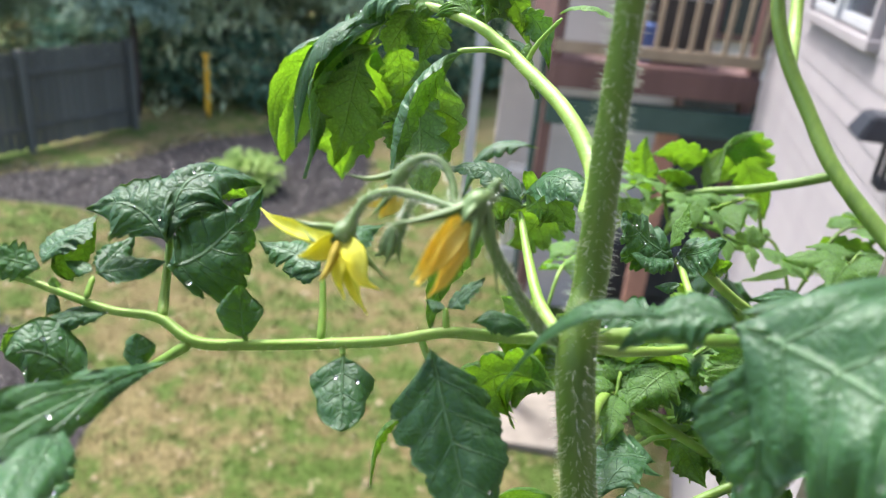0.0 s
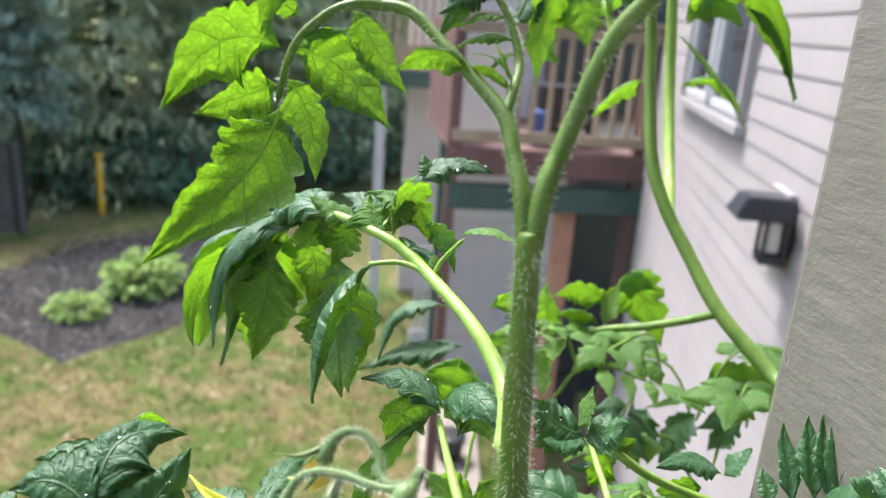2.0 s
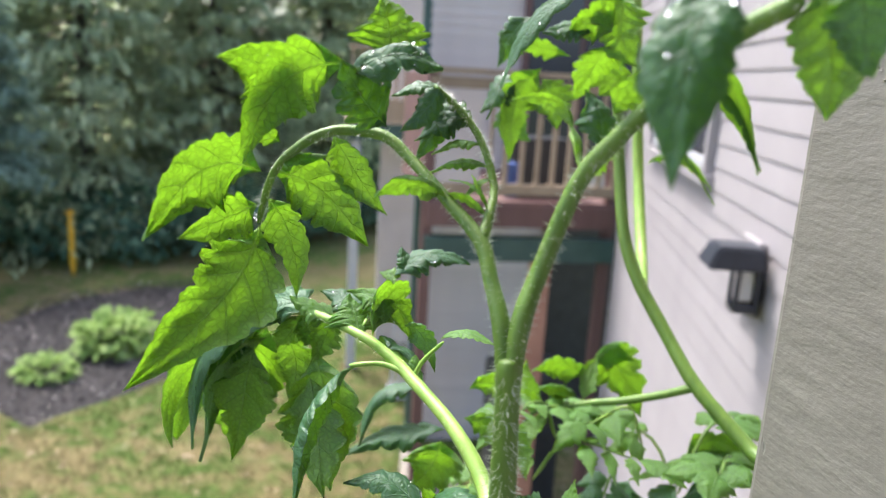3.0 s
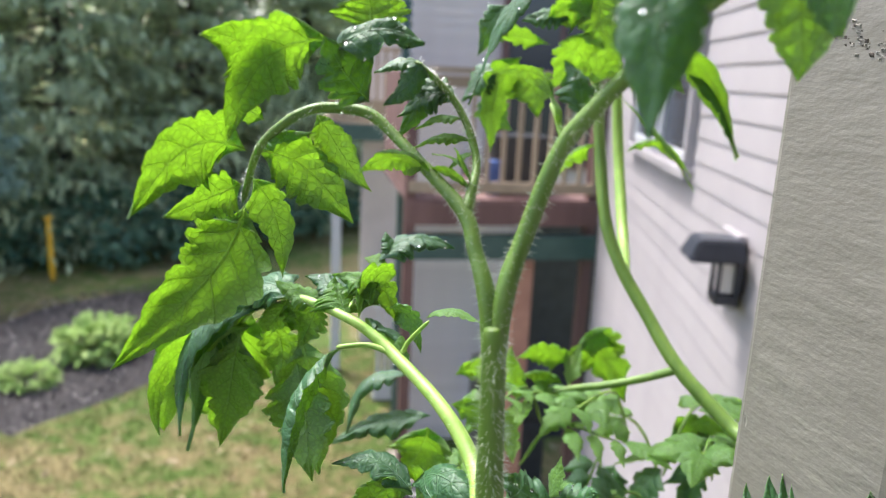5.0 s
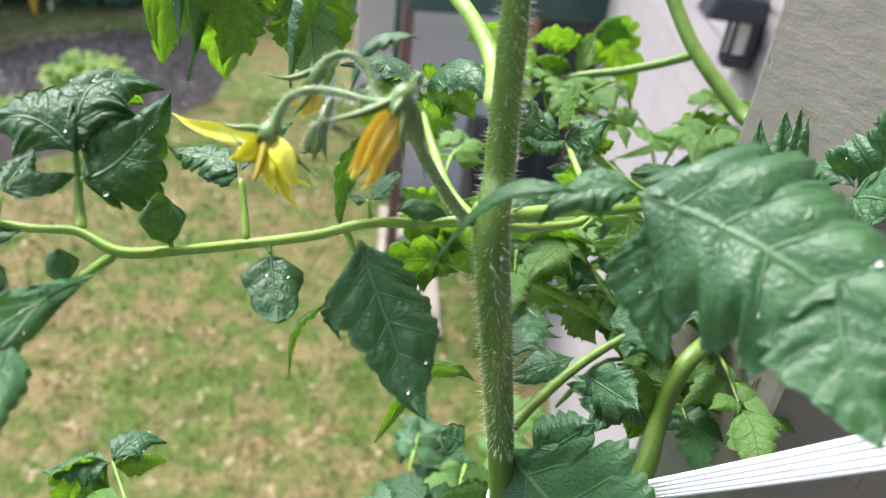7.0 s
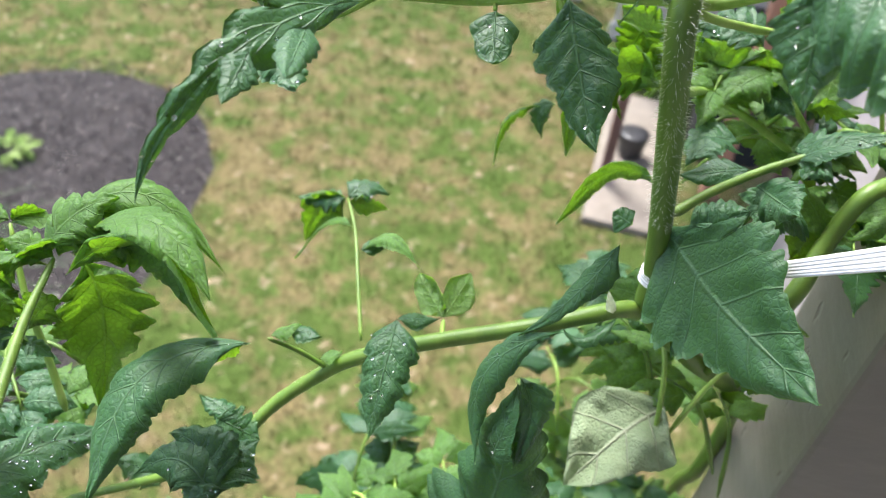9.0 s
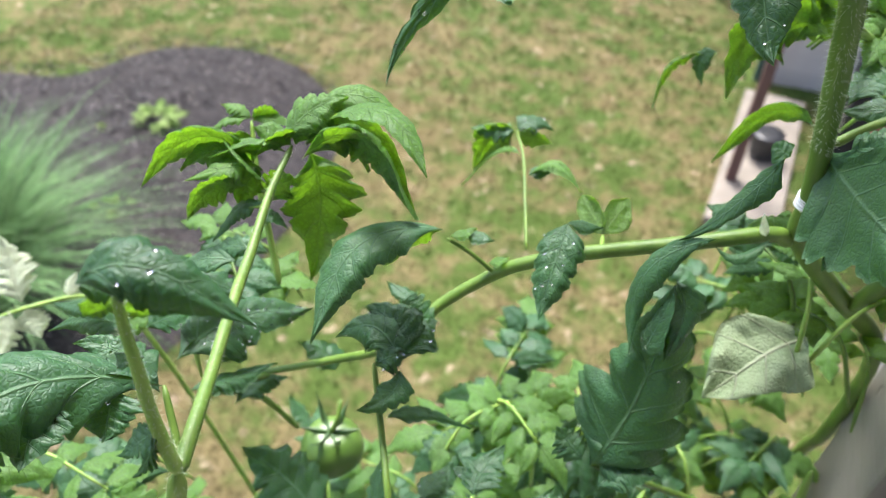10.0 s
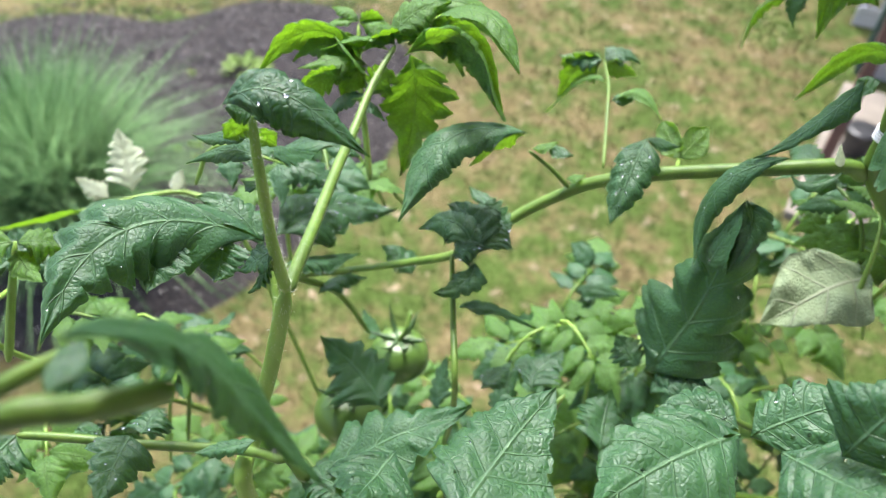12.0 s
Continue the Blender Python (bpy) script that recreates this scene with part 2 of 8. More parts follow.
LAMP_GLASS, _n, _l, _p = nodes_of("frosted_lamp_glass")
_p.inputs["Base Color"].default_value, _p.inputs["Roughness"].default_value, _p.inputs["Transmission Weight"].default_value = (0.75, 0.73, 0.7, 1), 0.35, 0.3


def foliage_material(name, low, high, see=0.3):
    m, n, l, p = nodes_of(name)
    geo = n.new("ShaderNodeNewGeometry")
    tone = maths(n, l, "MULTIPLY_ADD", geo.outputs["Random Per Island"], 0.6, maths(n, l, "MULTIPLY", noise_tex(n, l, 0.8), 0.5))
    col = ramp(n, l, tone, ((0.2, low), (0.85, high)))
    l.new(col, p.inputs["Base Color"])
    p.inputs["Roughness"].default_value = 0.8
    p.inputs["Specular IOR Level"].default_value = 0.15
    tr = n.new("ShaderNodeBsdfTranslucent")
    l.new(col, tr.inputs["Color"])
    ms = n.new("ShaderNodeMixShader")
    ms.inputs[0].default_value = see
    l.new(p.outputs[0], ms.inputs[1])
    l.new(tr.outputs[0], ms.inputs[2])
    l.new(ms.outputs[0], n["Material Output"].inputs["Surface"])
    return m


CONIFER = foliage_material("conifer_needles", (0.22, 0.28, 0.17), (0.55, 0.62, 0.38), 0.55)
SHRUB = foliage_material("shrub_leaves", (0.06, 0.125, 0.085), (0.16, 0.27, 0.17), 0.4)
BLUE_SPRUCE = foliage_material("pale_spruce_needles", (0.09, 0.14, 0.11), (0.3, 0.4, 0.3), 0.4)
GRASS_BLADE = foliage_material("ornamental_grass_blades", (0.02, 0.08, 0.012), (0.3, 0.48, 0.22), 0.45)
HOSTA = foliage_material("bright_bed_leaves", (0.16, 0.27, 0.06), (0.36, 0.46, 0.17), 0.4)


def lawn_material(name, blades=False):
    """Green and straw patches a hand wide, bare spots between; blades of grass share the patches."""
    m, n, l, p = nodes_of(name)
    big = noise_tex(n, l, 0.5, 4, 0.6)
    mid = noise_tex(n, l, 3.2, 5, 0.7)
    fine = noise_tex(n, l, 22, 6, 0.8)
    tone = fine
    if blades:
        geo = n.new("ShaderNodeNewGeometry")
        tone = maths(n, l, "MULTIPLY_ADD", geo.outputs["Random Per Island"], 0.6, maths(n, l, "MULTIPLY", fine, 0.4))
    green = ramp(n, l, tone, ((0.28, (0.028, 0.05, 0.006)), (0.72, (0.1, 0.15, 0.034))))
    straw = ramp(n, l, tone, ((0.28, (0.055, 0.046, 0.014)), (0.72, (0.255, 0.205, 0.1))))
    f = n.new("ShaderNodeMapRange")
    f.inputs["From Min"].default_value, f.inputs["From Max"].default_value = 0.465, 0.575
    l.new(maths(n, l, "MULTIPLY_ADD", big, 0.45, maths(n, l, "MULTIPLY", mid, 0.58)), f.inputs["Value"])
    col = mixed(n, l, f.outputs[0], green, straw)
    bare = n.new("ShaderNodeMapRange")
    bare.inputs["From Min"].default_value, bare.inputs["From Max"].default_value = 0.6, 0.68
    l.new(noise_tex(n, l, 5.5, 4, 0.65), bare.inputs["Value"])
    col = mixed(n, l, maths(n, l, "MULTIPLY", bare.outputs[0], 0.3 if blades else 0.8), col, (0.36, 0.27, 0.19))
    l.new(col, p.inputs["Base Color"])
    p.inputs["Roughness"].default_value = 0.9
    p.inputs["Specular IOR Level"].default_value = 0.15
    if not blades:
        bumped(n, l, p, fine, 0.8, 0.03)
    return m


def mulch_material():
    m, n, l, p = nodes_of("dark_bark_mulch")
    tc = n.new("ShaderNodeTexCoord")
    v = n.new("ShaderNodeTexVoronoi")
    v.inputs["Scale"].default_value = 28
    l.new(tc.outputs["Object"], v.inputs["Vector"])
    grain = maths(n, l, "MULTIPLY_ADD", noise_tex(n, l, 2.5, 5), 0.5, maths(n, l, "MULTIPLY", v.outputs["Distance"], 0.6))
    col = ramp(n, l, grain, ((0.25, (0.007, 0.005, 0.005)), (0.6, (0.02, 0.015, 0.015)), (0.9, (0.075, 0.06, 0.058))))
    l.new(col, p.inputs["Base Color"])
    p.inputs["Roughness"].default_value = 0.8
    bumped(n, l, p, v.outputs["Distance"], 1.0, 0.03)
    return m


def chip_material():
    m, n, l, p = nodes_of("bark_chips")
    geo = n.new("ShaderNodeNewGeometry")
    col = ramp(n, l, geo.outputs["Random Per Island"], ((0.0, (0.004, 0.003, 0.003)), (0.6, (0.02, 0.014, 0.013)), (0.9, (0.08, 0.06, 0.054)), (0.985, (0.5, 0.45, 0.4))))
    l.new(col, p.inputs["Base Color"])
    p.inputs["Roughness"].default_value = 0.7
    bumped(n, l, p, noise_tex(n, l, 90, 5), 0.5, 0.004)
    return m


LAWN, MULCH = lawn_material("patchy_lawn"), mulch_material()
LAWN_BLADE, CHIP = lawn_material("lawn_blades", True), chip_material()


# ---- building helpers ----
def mesh_of(name, verts, faces, mats, face_mats=None, smooth=True, uvs=None):
    me = bpy.data.meshes.new(name)
    me.from_pydata(verts, [], faces)
    for m in mats if isinstance(mats, (list, tuple)) else [mats]:
        me.materials.append(m)
    if face_mats:
        me.polygons.foreach_set("material_index", face_mats)
    if smooth:
        me.polygons.foreach_set("use_smooth", [True] * len(me.polygons))
    if uvs:
        layer = me.uv_layers.new(name="leaf")
        for lp in me.loops:
            layer.data[lp.index].uv = uvs[lp.vertex_index]
    me.update()
    return me


def part(name, me, parent=None, label=""):
    """Links a mesh, given in world coordinates, as a thing or under a thing."""
    if isinstance(me, bmesh.types.BMesh):
        bm, me = me, bpy.data.meshes.new(name)
        bm.to_mesh(me)
        bm.free()
    ob = new(name, me)
    if parent:
        ob.parent = parent
        if parent.type == "EMPTY":
            ob.location = -parent.location
    if label:
        ob["label"] = label
    return ob


def base(name, place, label, category, group=""):
    e = new(name)
    e.location = place
    e.empty_display_size = 0.05
    return tagged(e, label, category, group)


def box(size, m, material, bevel=0.003):
    """A bevelled box of that size, centred, put at the pose m."""
    bm = bmesh.new()
    bmesh.ops.create_cube(bm, size=1, matrix=Matrix.Diagonal((*size, 1)))
    if bevel:
        bmesh.ops.bevel(bm, geom=bm.edges[:], offset=min(bevel, min(size) * 0.3), segments=2, affect="EDGES", profile=0.6)
    bmesh.ops.transform(bm, matrix=m, verts=bm.verts)
    me = bpy.data.meshes.new("box")
    bm.to_mesh(me)
    bm.free()
    me.materials.append(material)
    return me


def spline(points, steps):
    """Catmull-Rom through points of any width, as a list."""
    p = [np.array(q, float) for q in points]
    p = [2 * p[0] - p[1], *p, 2 * p[-1] - p[-2]]
    out = []
    for a, b, c, d in zip(p, p[1:], p[2:], p[3:]):
        for i in range(steps):
            t = i / steps
            out.append(0.5 * (2 * b + (c - a) * t + (2 * a - 5 * b + 4 * c - d) * t * t + (3 * b - 3 * c + d - a) * t ** 3))
    out.append(p[-2])
    return out


def tube(name, points, material, parent=None, steps=7, sides=10, label="", ridges=0.0):
    """A stem: rows of x, y, z and radius, rounded off at both ends."""
    row = spline(points, steps)
    verts, faces = [], []
    up = Vector((0.3, 1, 0.2))
    last = None
    for i, q in enumerate(row):
        a, b = row[max(i - 1, 0)], row[min(i + 1, len(row) - 1)]
        t = Vector(b[:3] - a[:3]).normalized()
        last = up if last is None else last
        x = (last - t * last.dot(t)).normalized()
        y = t.cross(x)
        last = x
        r = max(q[3], 0.0003) * (1 + 0.06 * noise.noise(Vector(q[:3]) * 120))
        r *= 0.5 if i in (0, len(row) - 1) else 1.0
        for k in range(sides):
            ang = 2 * math.pi * k / sides
            rr = r * (1 + ridges * math.cos(3 * ang))
            verts.append(Vector(q[:3]) + (x * math.cos(ang) + y * math.sin(ang)) * rr)
    n = len(row)
    for i in range(n - 1):
        for k in range(sides):
            a, b = i * sides + k, i * sides + (k + 1) % sides
            faces.append((a, b, b + sides, a + sides))
    faces.append(tuple(range(sides - 1, -1, -1)))
    faces.append(tuple((n - 1) * sides + k for k in range(sides)))
    return part(name, mesh_of(name, verts, faces, material), parent, label)


def hairs(points, count, length, parent, steps=10):
    """Fine hairs that stand off a stem."""
    rnd = random.Random(int(1e5 * abs(points[0][0] + points[-1][2])))
    row = spline(points, steps)
    verts, faces, thick = [], [], 0.00002 + 0.017 * length
    far = np.cumsum([0.0] + [float(np.linalg.norm(b[:3] - a[:3])) for a, b in zip(row, row[1:])])
    for _ in range(count):
        at = rnd.random() * far[-1]
        i = min(int(np.searchsorted(far, at, side="right")) - 1, len(row) - 2)
        f = (at - far[i]) / max(far[i + 1] - far[i], 1e-9)
        q = row[i] * (1 - f) + row[i + 1] * f
        t = Vector(row[i + 1][:3] - row[i][:3]).normalized()
        d = Vector((rnd.gauss(0, 1), rnd.gauss(0, 1), rnd.gauss(0, 1)))
        d = (d - t * d.dot(t)).normalized()
        foot = Vector(q[:3]) + d * q[3] * 0.9
        tip = foot + (d + t * rnd.uniform(-0.35, 0.35) + Vector((0, 0, -0.1))).normalized() * length * rnd.uniform(0.35, 1.0)
        s = d.cross(t).normalized() * thick
        u = t * thick
        k = len(verts)
        verts += [foot + s, foot - s * 0.5 + u, foot - s * 0.5 - u, tip]
        faces += [(k, k + 1, k + 3), (k + 1, k + 2, k + 3), (k + 2, k, k + 3)]
    ob = part("hair", mesh_of("hair", verts, faces, HAIR, smooth=False), parent, "fine white hairs standing off the stem")
    return tagged(ob, kind="stuff")


STYLES = {  # lobes, their depth, fullness near the base, point of the tip
    "o": (4, 0.08, 0.45, 0.85), "h": (4, 0.04, 0.33, 0.75), "n": (6, 0.25, 0.42, 1.1), "l": (5, 0.42, 0.38, 1.12), "d": (6, 0.52, 0.4, 1.12)}
SKINS = {"a": (LEAF_TOP, LEAF_UNDER), "y": (YOUNG_TOP, YOUNG_UNDER), "p": (PALE_TOP, PALE_TOP), "q": (DRY_TOP, DRY_TOP)}
count = [0]


def drops_on(leaf, grid, normals, number, rnd, size):
    """Small water domes scattered over a leaf's upper side."""
    verts, faces = [], []
    for _ in range(number):
        i = rnd.randrange(len(grid))
        n = normals[i]
        x = n.orthogonal().normalized()
        y = n.cross(x)
        r = size * rnd.uniform(0.35, 1.2) ** 1.5
        o = grid[i] + (x * rnd.uniform(-1, 1) + y * rnd.uniform(-1, 1)) * size * 1.5
        stretch = rnd.uniform(0.8, 1.7)
        k = len(verts)
        for lift, wide in ((-0.1, 1.0), (0.35, 0.85), (0.58, 0.45)):
            for a in range(8):
                c, s = math.cos(a * math.pi / 4), math.sin(a * math.pi / 4)
                verts.append(o + (x * c * stretch + y * s) * r * wide + n * r * lift)
        verts += [o + n * r * 0.66, o - n * r * 0.12]
        for q in range(2):
            for a in range(8):
                b = (a + 1) % 8
                faces.append((k + q * 8 + a, k + q * 8 + b, k + q * 8 + 8 + b, k + q * 8 + 8 + a))
        for a in range(8):
            faces += [(k + 16 + a, k + 16 + (a + 1) % 8, k + 24), (k + (a + 1) % 8, k + a, k + 25)]
    tagged(part("rain_water", mesh_of("rain_water", verts, faces, WATER), leaf, "beads of rain water"), kind="stuff")


def leaflet(parent, b, m, t, n, w, style="l", skin="a", fold=0.12, curl=0.25, wave=0.07, name="leaflet", label="", drops=0, crumple=0.0, coarse=False):
    """A leaflet whose rib runs from b by m to t; n is where its upper side faces, w its full width."""
    count[0] += 1
    rnd = random.Random(count[0] * 7 + 3)
    teeth, deep, full, point = STYLES[style]
    b, m, t, n = Vector(b), Vector(m), Vector(t), Vector(n)
    c = 2 * m - (b + t) / 2
    long = (m - b).length + (t - m).length
    nu = 26 if coarse else 68 if w > 0.02 else 40 if w > 0.01 else 26
    nv = 4 if coarse else 8 if w > 0.02 else 5 if w > 0.01 else 4
    peak = full / (full + point)
    top = peak ** full * (1 - peak) ** point
    seed = Vector((rnd.uniform(0, 50), rnd.uniform(0, 50), rnd.uniform(0, 50)))
    thin = 0.00022 if w > 0.01 else 0.00015
    upper, lower, uvs, nrm = [], [], [], []
    shift = (rnd.random(), rnd.random())
    lobes = [[rnd.uniform(0.35, 1.25) for _ in range(teeth + 2)] for _ in range(2)]
    hook, sway = rnd.uniform(0.02, 0.14) * long, rnd.uniform(-0.1, 0.1) * long
    rolled = rnd.uniform(-0.1, 0.35)
    for i in range(nu + 1):
        s = i / nu
        for j in range(-nv, nv + 1):
            v = j / nv
            k = int(j > 0)
            lean = 0.16 * abs(v) * (1 - s)
            q = min(s + lean, 1.0)
            p = b * (1 - q) ** 2 + c * 2 * q * (1 - q) + t * q * q
            tan = ((c - b) * (1 - q) + (t - c) * q).normalized()
            nn = (n - tan * n.dot(tan)).normalized()
            side = tan.cross(nn)
            f = (max(s, 1e-4) ** full * max(1 - s, 0) ** point) / top
            run = s * teeth + shift[k] * 0.5 + 0.22 * math.sin(5 * s + 6 * shift[1 - k])
            ph = run % 1.0
            size = lobes[k][int(run)]
            cut = 1 - math.sin(math.pi * ph ** 1.35) ** 0.55
            small = math.sin(math.pi * ((run * 2.6) % 1.0)) ** 0.6
            f *= max(0.3, 1 - deep * size * cut * min(1, 4 * (1 - s)) * (1.2 - 0.5 * s) - 0.3 * deep * (1 - small) * (s > 0.06))
            f *= 1 + 0.14 * math.sin(8 * s + 6 * shift[k])
            half = 0.5 * w * max(f, 0.0)
            pucker = abs(math.sin(math.pi * (s * teeth - 0.55 * abs(v)))) * math.sin(math.pi * min(1, abs(v) * 1.02))
            wob = noise.noise(seed + Vector((s * 3.2, v * 1.6, 0)))
            wob2 = noise.noise(seed + Vector((s * 11, v * 5, 7)))
            h = half * (fold * abs(v) - curl * v * v - rolled * v ** 6) + w * (0.024 * pucker + wave * wob * (0.3 + abs(v)) + (0.016 + crumple) * wob2 * abs(v))
            ang = curl * 0.5 * v
            at = p + side * (half * v * math.cos(ang) + sway * s ** 4 * (1 - s) * 2) + nn * (h - hook * s ** 4 * (1 - s) * 3)
            upper.append(at + nn * thin * (1 - v * v * 0.8))
            lower.append(at - nn * thin * (1 - v * v * 0.8))
            uvs.append((s * teeth - 0.55 * abs(v), v))
            nrm.append(nn)
    row = 2 * nv + 1
    k = len(upper)
    faces, mats = [], []
    for i in range(nu):
        for j in range(row - 1):
            a = i * row + j
            faces.append((a, a + row, a + row + 1, a + 1))
            mats.append(0)
            faces.append((k + a, k + a + 1, k + a + row + 1, k + a + row))
            mats.append(1)
    for i in range(nu):
        for j in (0, row - 1):
            a = i * row + j
            faces.append((a, k + a, k + a + row, a + row))
            mats.append(1)
    me = mesh_of(name, upper + lower, faces, SKINS[skin], mats, True, uvs + uvs)
    ob = part(name, me, parent, label)
    if not drops and skin == "a" and w > 0.017 and not coarse:
        drops = rnd.randint(4, 16)
    if drops:
        body = [i for i in range(2 * row, len(upper) - 4 * row) if 0 < i % row < row - 1]
        drops_on(ob, [upper[i] for i in body], [nrm[i] for i in body], drops, rnd, 0.0006)
    return ob


def sepal(parent, points, w, material, name="sepal", label=""):
    """A narrow tapering strip with a keel, rows of x, y, z."""
    row = spline(points, 6)
    n = len(row)
    verts, faces = [], []
    for i, q in enumerate(row):
        t = Vector(row[min(i + 1, n - 1)] - row[max(i - 1, 0)]).normalized()
        x = t.cross(Vector((0.2, -1, 0.35))).normalized()
        y = x.cross(t)
        s = i / (n - 1)
        h = 0.3 * w * (0.55 + 0.9 * math.sin(math.pi * min(1, s * 0.9 + 0.15))) * (1 - s ** 3) + 0.00008
        o = Vector(q)
        verts += [o + x * h, o + y * h * 0.35, o - x * h, o - y * h * 0.25]
    for i in range(n - 1):
        for k in range(4):
            a, b = i * 4 + k, i * 4 + (k + 1) % 4
            faces.append((a, b, b + 4, a + 4))
    faces += [(3, 2, 1, 0), tuple((n - 1) * 4 + k for k in range(4))]
    return part(name, mesh_of(name, verts, faces, material), parent, label)


# ---- setting: ground, beds, house ----
def patch(name, outline, z, material, dome=0.0, rings=5, label=""):
    """A flat bed with a wavy rim, slightly domed."""
    row = [np.array(p) for p in spline([(*p,) for p in outline] + [outline[0]], 8)][:-1]
    mid = sum(row) / len(row)
    n = len(row)
    verts, faces = [], []
    for r in range(rings + 1):
        f = 1 - r / rings * 0.98
        for q in row:
            p = mid + (q - mid) * f
            wob = 0.05 * noise.noise(Vector((p[0] * 1.7, p[1] * 1.7, 0)))
            verts.append((p[0], p[1], z + dome * (1 - f * f) + (wob if r else 0) - (0.06 if r == 0 else 0)))
    for r in range(rings):
        for k in range(n):
            a, b = r * n + k, r * n + (k + 1) % n
            faces.append((a, b, b + n, a + n))
    faces.append(tuple(rings * n + k for k in range(n)))
    return tagged(part(name, mesh_of(name, verts, faces, material)), label, "planting bed", kind="structure")


BED_A = [(-2.85, 5.0), (-3.35, 5.8), (-4.1, 6.25), (-4.9, 6.3), (-5.7, 5.95), (-6.2, 5.15), (-7.2, 4.8), (-7.8, 4.0), (-7.2, 2.4), (-5.6, 1.3), (-4.0, 1.0), (-2.95, 2.0), (-2.75, 3.6)]
BED_B = [(-3.4, 8.2), (-2.3, 9.6), (-1.3, 11.3), (-1.6, 13.6), (-3.2, 14.2), (-4.6, 13.2), (-5.6, 11.4), (-7.0, 10.4), (-6.4, 9.4), (-5.0, 9.3)]


def build_ground():
    verts, faces = [], []
    xs = [-400, -120, -40] + [-20 + 0.8 * i for i in range(51)] + [40, 120, 400]
    ys = [-400, -100, -20] + [-4 + 0.8 * i for i in range(44)] + [50, 140, 500]
    for y in ys:
        for x in xs:
            near = abs(x) < 21 and -5 < y < 32
            verts.append((x, y, 0.05 * noise.noise(Vector((x * 0.35, y * 0.35, 3))) if near else 0.0))
    w = len(xs)
    faces = [(j * w + i, j * w + i + 1, (j + 1) * w + i + 1, (j + 1) * w + i) for j in range(len(ys) - 1) for i in range(w - 1)]
    tagged(part("ground", mesh_of("ground", verts, faces, LAWN)), "patchy lawn of green and straw-dry grass", "lawn", kind="structure")
    patch("planting_bed", BED_A, 0.05, MULCH, 0.06, label="bed of dark bark mulch in the lawn")
    patch("planting_bed", BED_B, 0.05, MULCH, 0.05, label="long bed of dark bark mulch by the trees")


build_ground()
def inside(x, y, ring):
    hit = False
    for (ax, ay), (bx, by) in zip(ring, ring[1:] + ring[:1]):
        if (ay > y) != (by > y) and x < (bx - ax) * (y - ay) / (by - ay) + ax:
            hit = not hit
    return hit


def build_bark_chips():
    """Loose slivers of bark over both beds, some flung onto the lawn's edge."""
    rnd = random.Random(31)
    verts, faces = [], []
    for ring, number, size in ((BED_A, 15000, 0.03), (BED_B, 8000, 0.045)):
        mx, my = sum(p[0] for p in ring) / len(ring), sum(p[1] for p in ring) / len(ring)
        row = [tuple(q) for q in spline(ring + [ring[0]], 4)][:-1]
        made = 0
        while made < number:
            x, y = mx + rnd.uniform(-3.4, 3.2), my + rnd.uniform(-3.2, 3.2)
            if not inside(mx + (x - mx) * 0.98, my + (y - my) * 0.98, row):
                continue
            made += 1
            a, ln, wd, tilt = rnd.uniform(0, 6.3), size * rnd.uniform(0.5, 1.7), size * rnd.uniform(0.2, 0.5), rnd.gauss(0, 0.35)
            d, e = Vector((math.cos(a), math.sin(a), tilt)) * ln / 2, Vector((-math.sin(a), math.cos(a), rnd.gauss(0, 0.4))) * wd / 2
            f = ((x - mx) ** 2 + (y - my) ** 2) / 9
            o = Vector((x, y, 0.075 + 0.04 * max(0, 1 - f) + rnd.uniform(0, 0.02)))
            u = Vector((0, 0, size * 0.22))
            k = len(verts)
            verts += [o - d - e * 0.6, o + d * 0.7 - e, o + d, o - d * 0.8 + e, o - d * 0.7 + u, o + d * 0.6 + u]
            faces += [(k, k + 1, k + 5, k + 4), (k + 1, k + 2, k + 5), (k + 2, k + 3, k + 4, k + 5), (k + 3, k, k + 4)]
    tagged(part("bark_chips", mesh_of("bark_chips", verts, faces, CHIP, smooth=False)), "loose dark bark chips over the planting beds", "mulch", kind="stuff")


def build_lawn_blades():
    """Short grass blades over the near lawn."""
    rnd = random.Random(32)
    verts, faces = [], []
    made = 0
    while made < 70000:
        x, y = rnd.uniform(-7.5, 2.2), rnd.uniform(0.2, 11.0)
        if (-7.9 < x < -2.6 and 0.8 < y < 6.6 and inside(x, y, BED_A)) or inside(x, y, BED_B) or x > 0.9 + 0.2574 * y - 0.15:
            continue
        if noise.noise(Vector((x * 4, y * 4, 2))) + rnd.uniform(-0.7, 0.5) > 0.25:
            continue
        made += 1
        a, tall = rnd.uniform(0, 6.3), rnd.uniform(0.025, 0.06)
        z = 0.05 * noise.noise(Vector((x * 0.35, y * 0.35, 3))) - 0.005
        s = Vector((math.cos(a), math.sin(a), 0)) * rnd.uniform(0.004, 0.009)
        o = Vector((x, y, z))
        tip = o + Vector((rnd.gauss(0, 0.025), rnd.gauss(0, 0.025), tall))
        k = len(verts)
        verts += [o - s, o + s, tip]
        faces.append((k, k + 1, k + 2))
    tagged(part("grass", mesh_of("grass", verts, faces, LAWN_BLADE, smooth=False)), "short patchy green and dry lawn grass", "grass", kind="stuff")


build_bark_chips()
build_lawn_blades()

HEAD = math.atan(0.2574)  # the house wall runs a little to the right of straight ahead
ALONG, OUT = Vector((math.sin(HEAD), math.cos(HEAD), 0)), Vector((-math.cos(HEAD), math.sin(HEAD), 0))


def wall_pose(s, out, z):
    p = Vector((0.9, 0, 0)) + ALONG * s + OUT * out
    return Matrix.Translation((p.x, p.y, z)) @ Matrix.Rotation(-HEAD, 4, "Z")


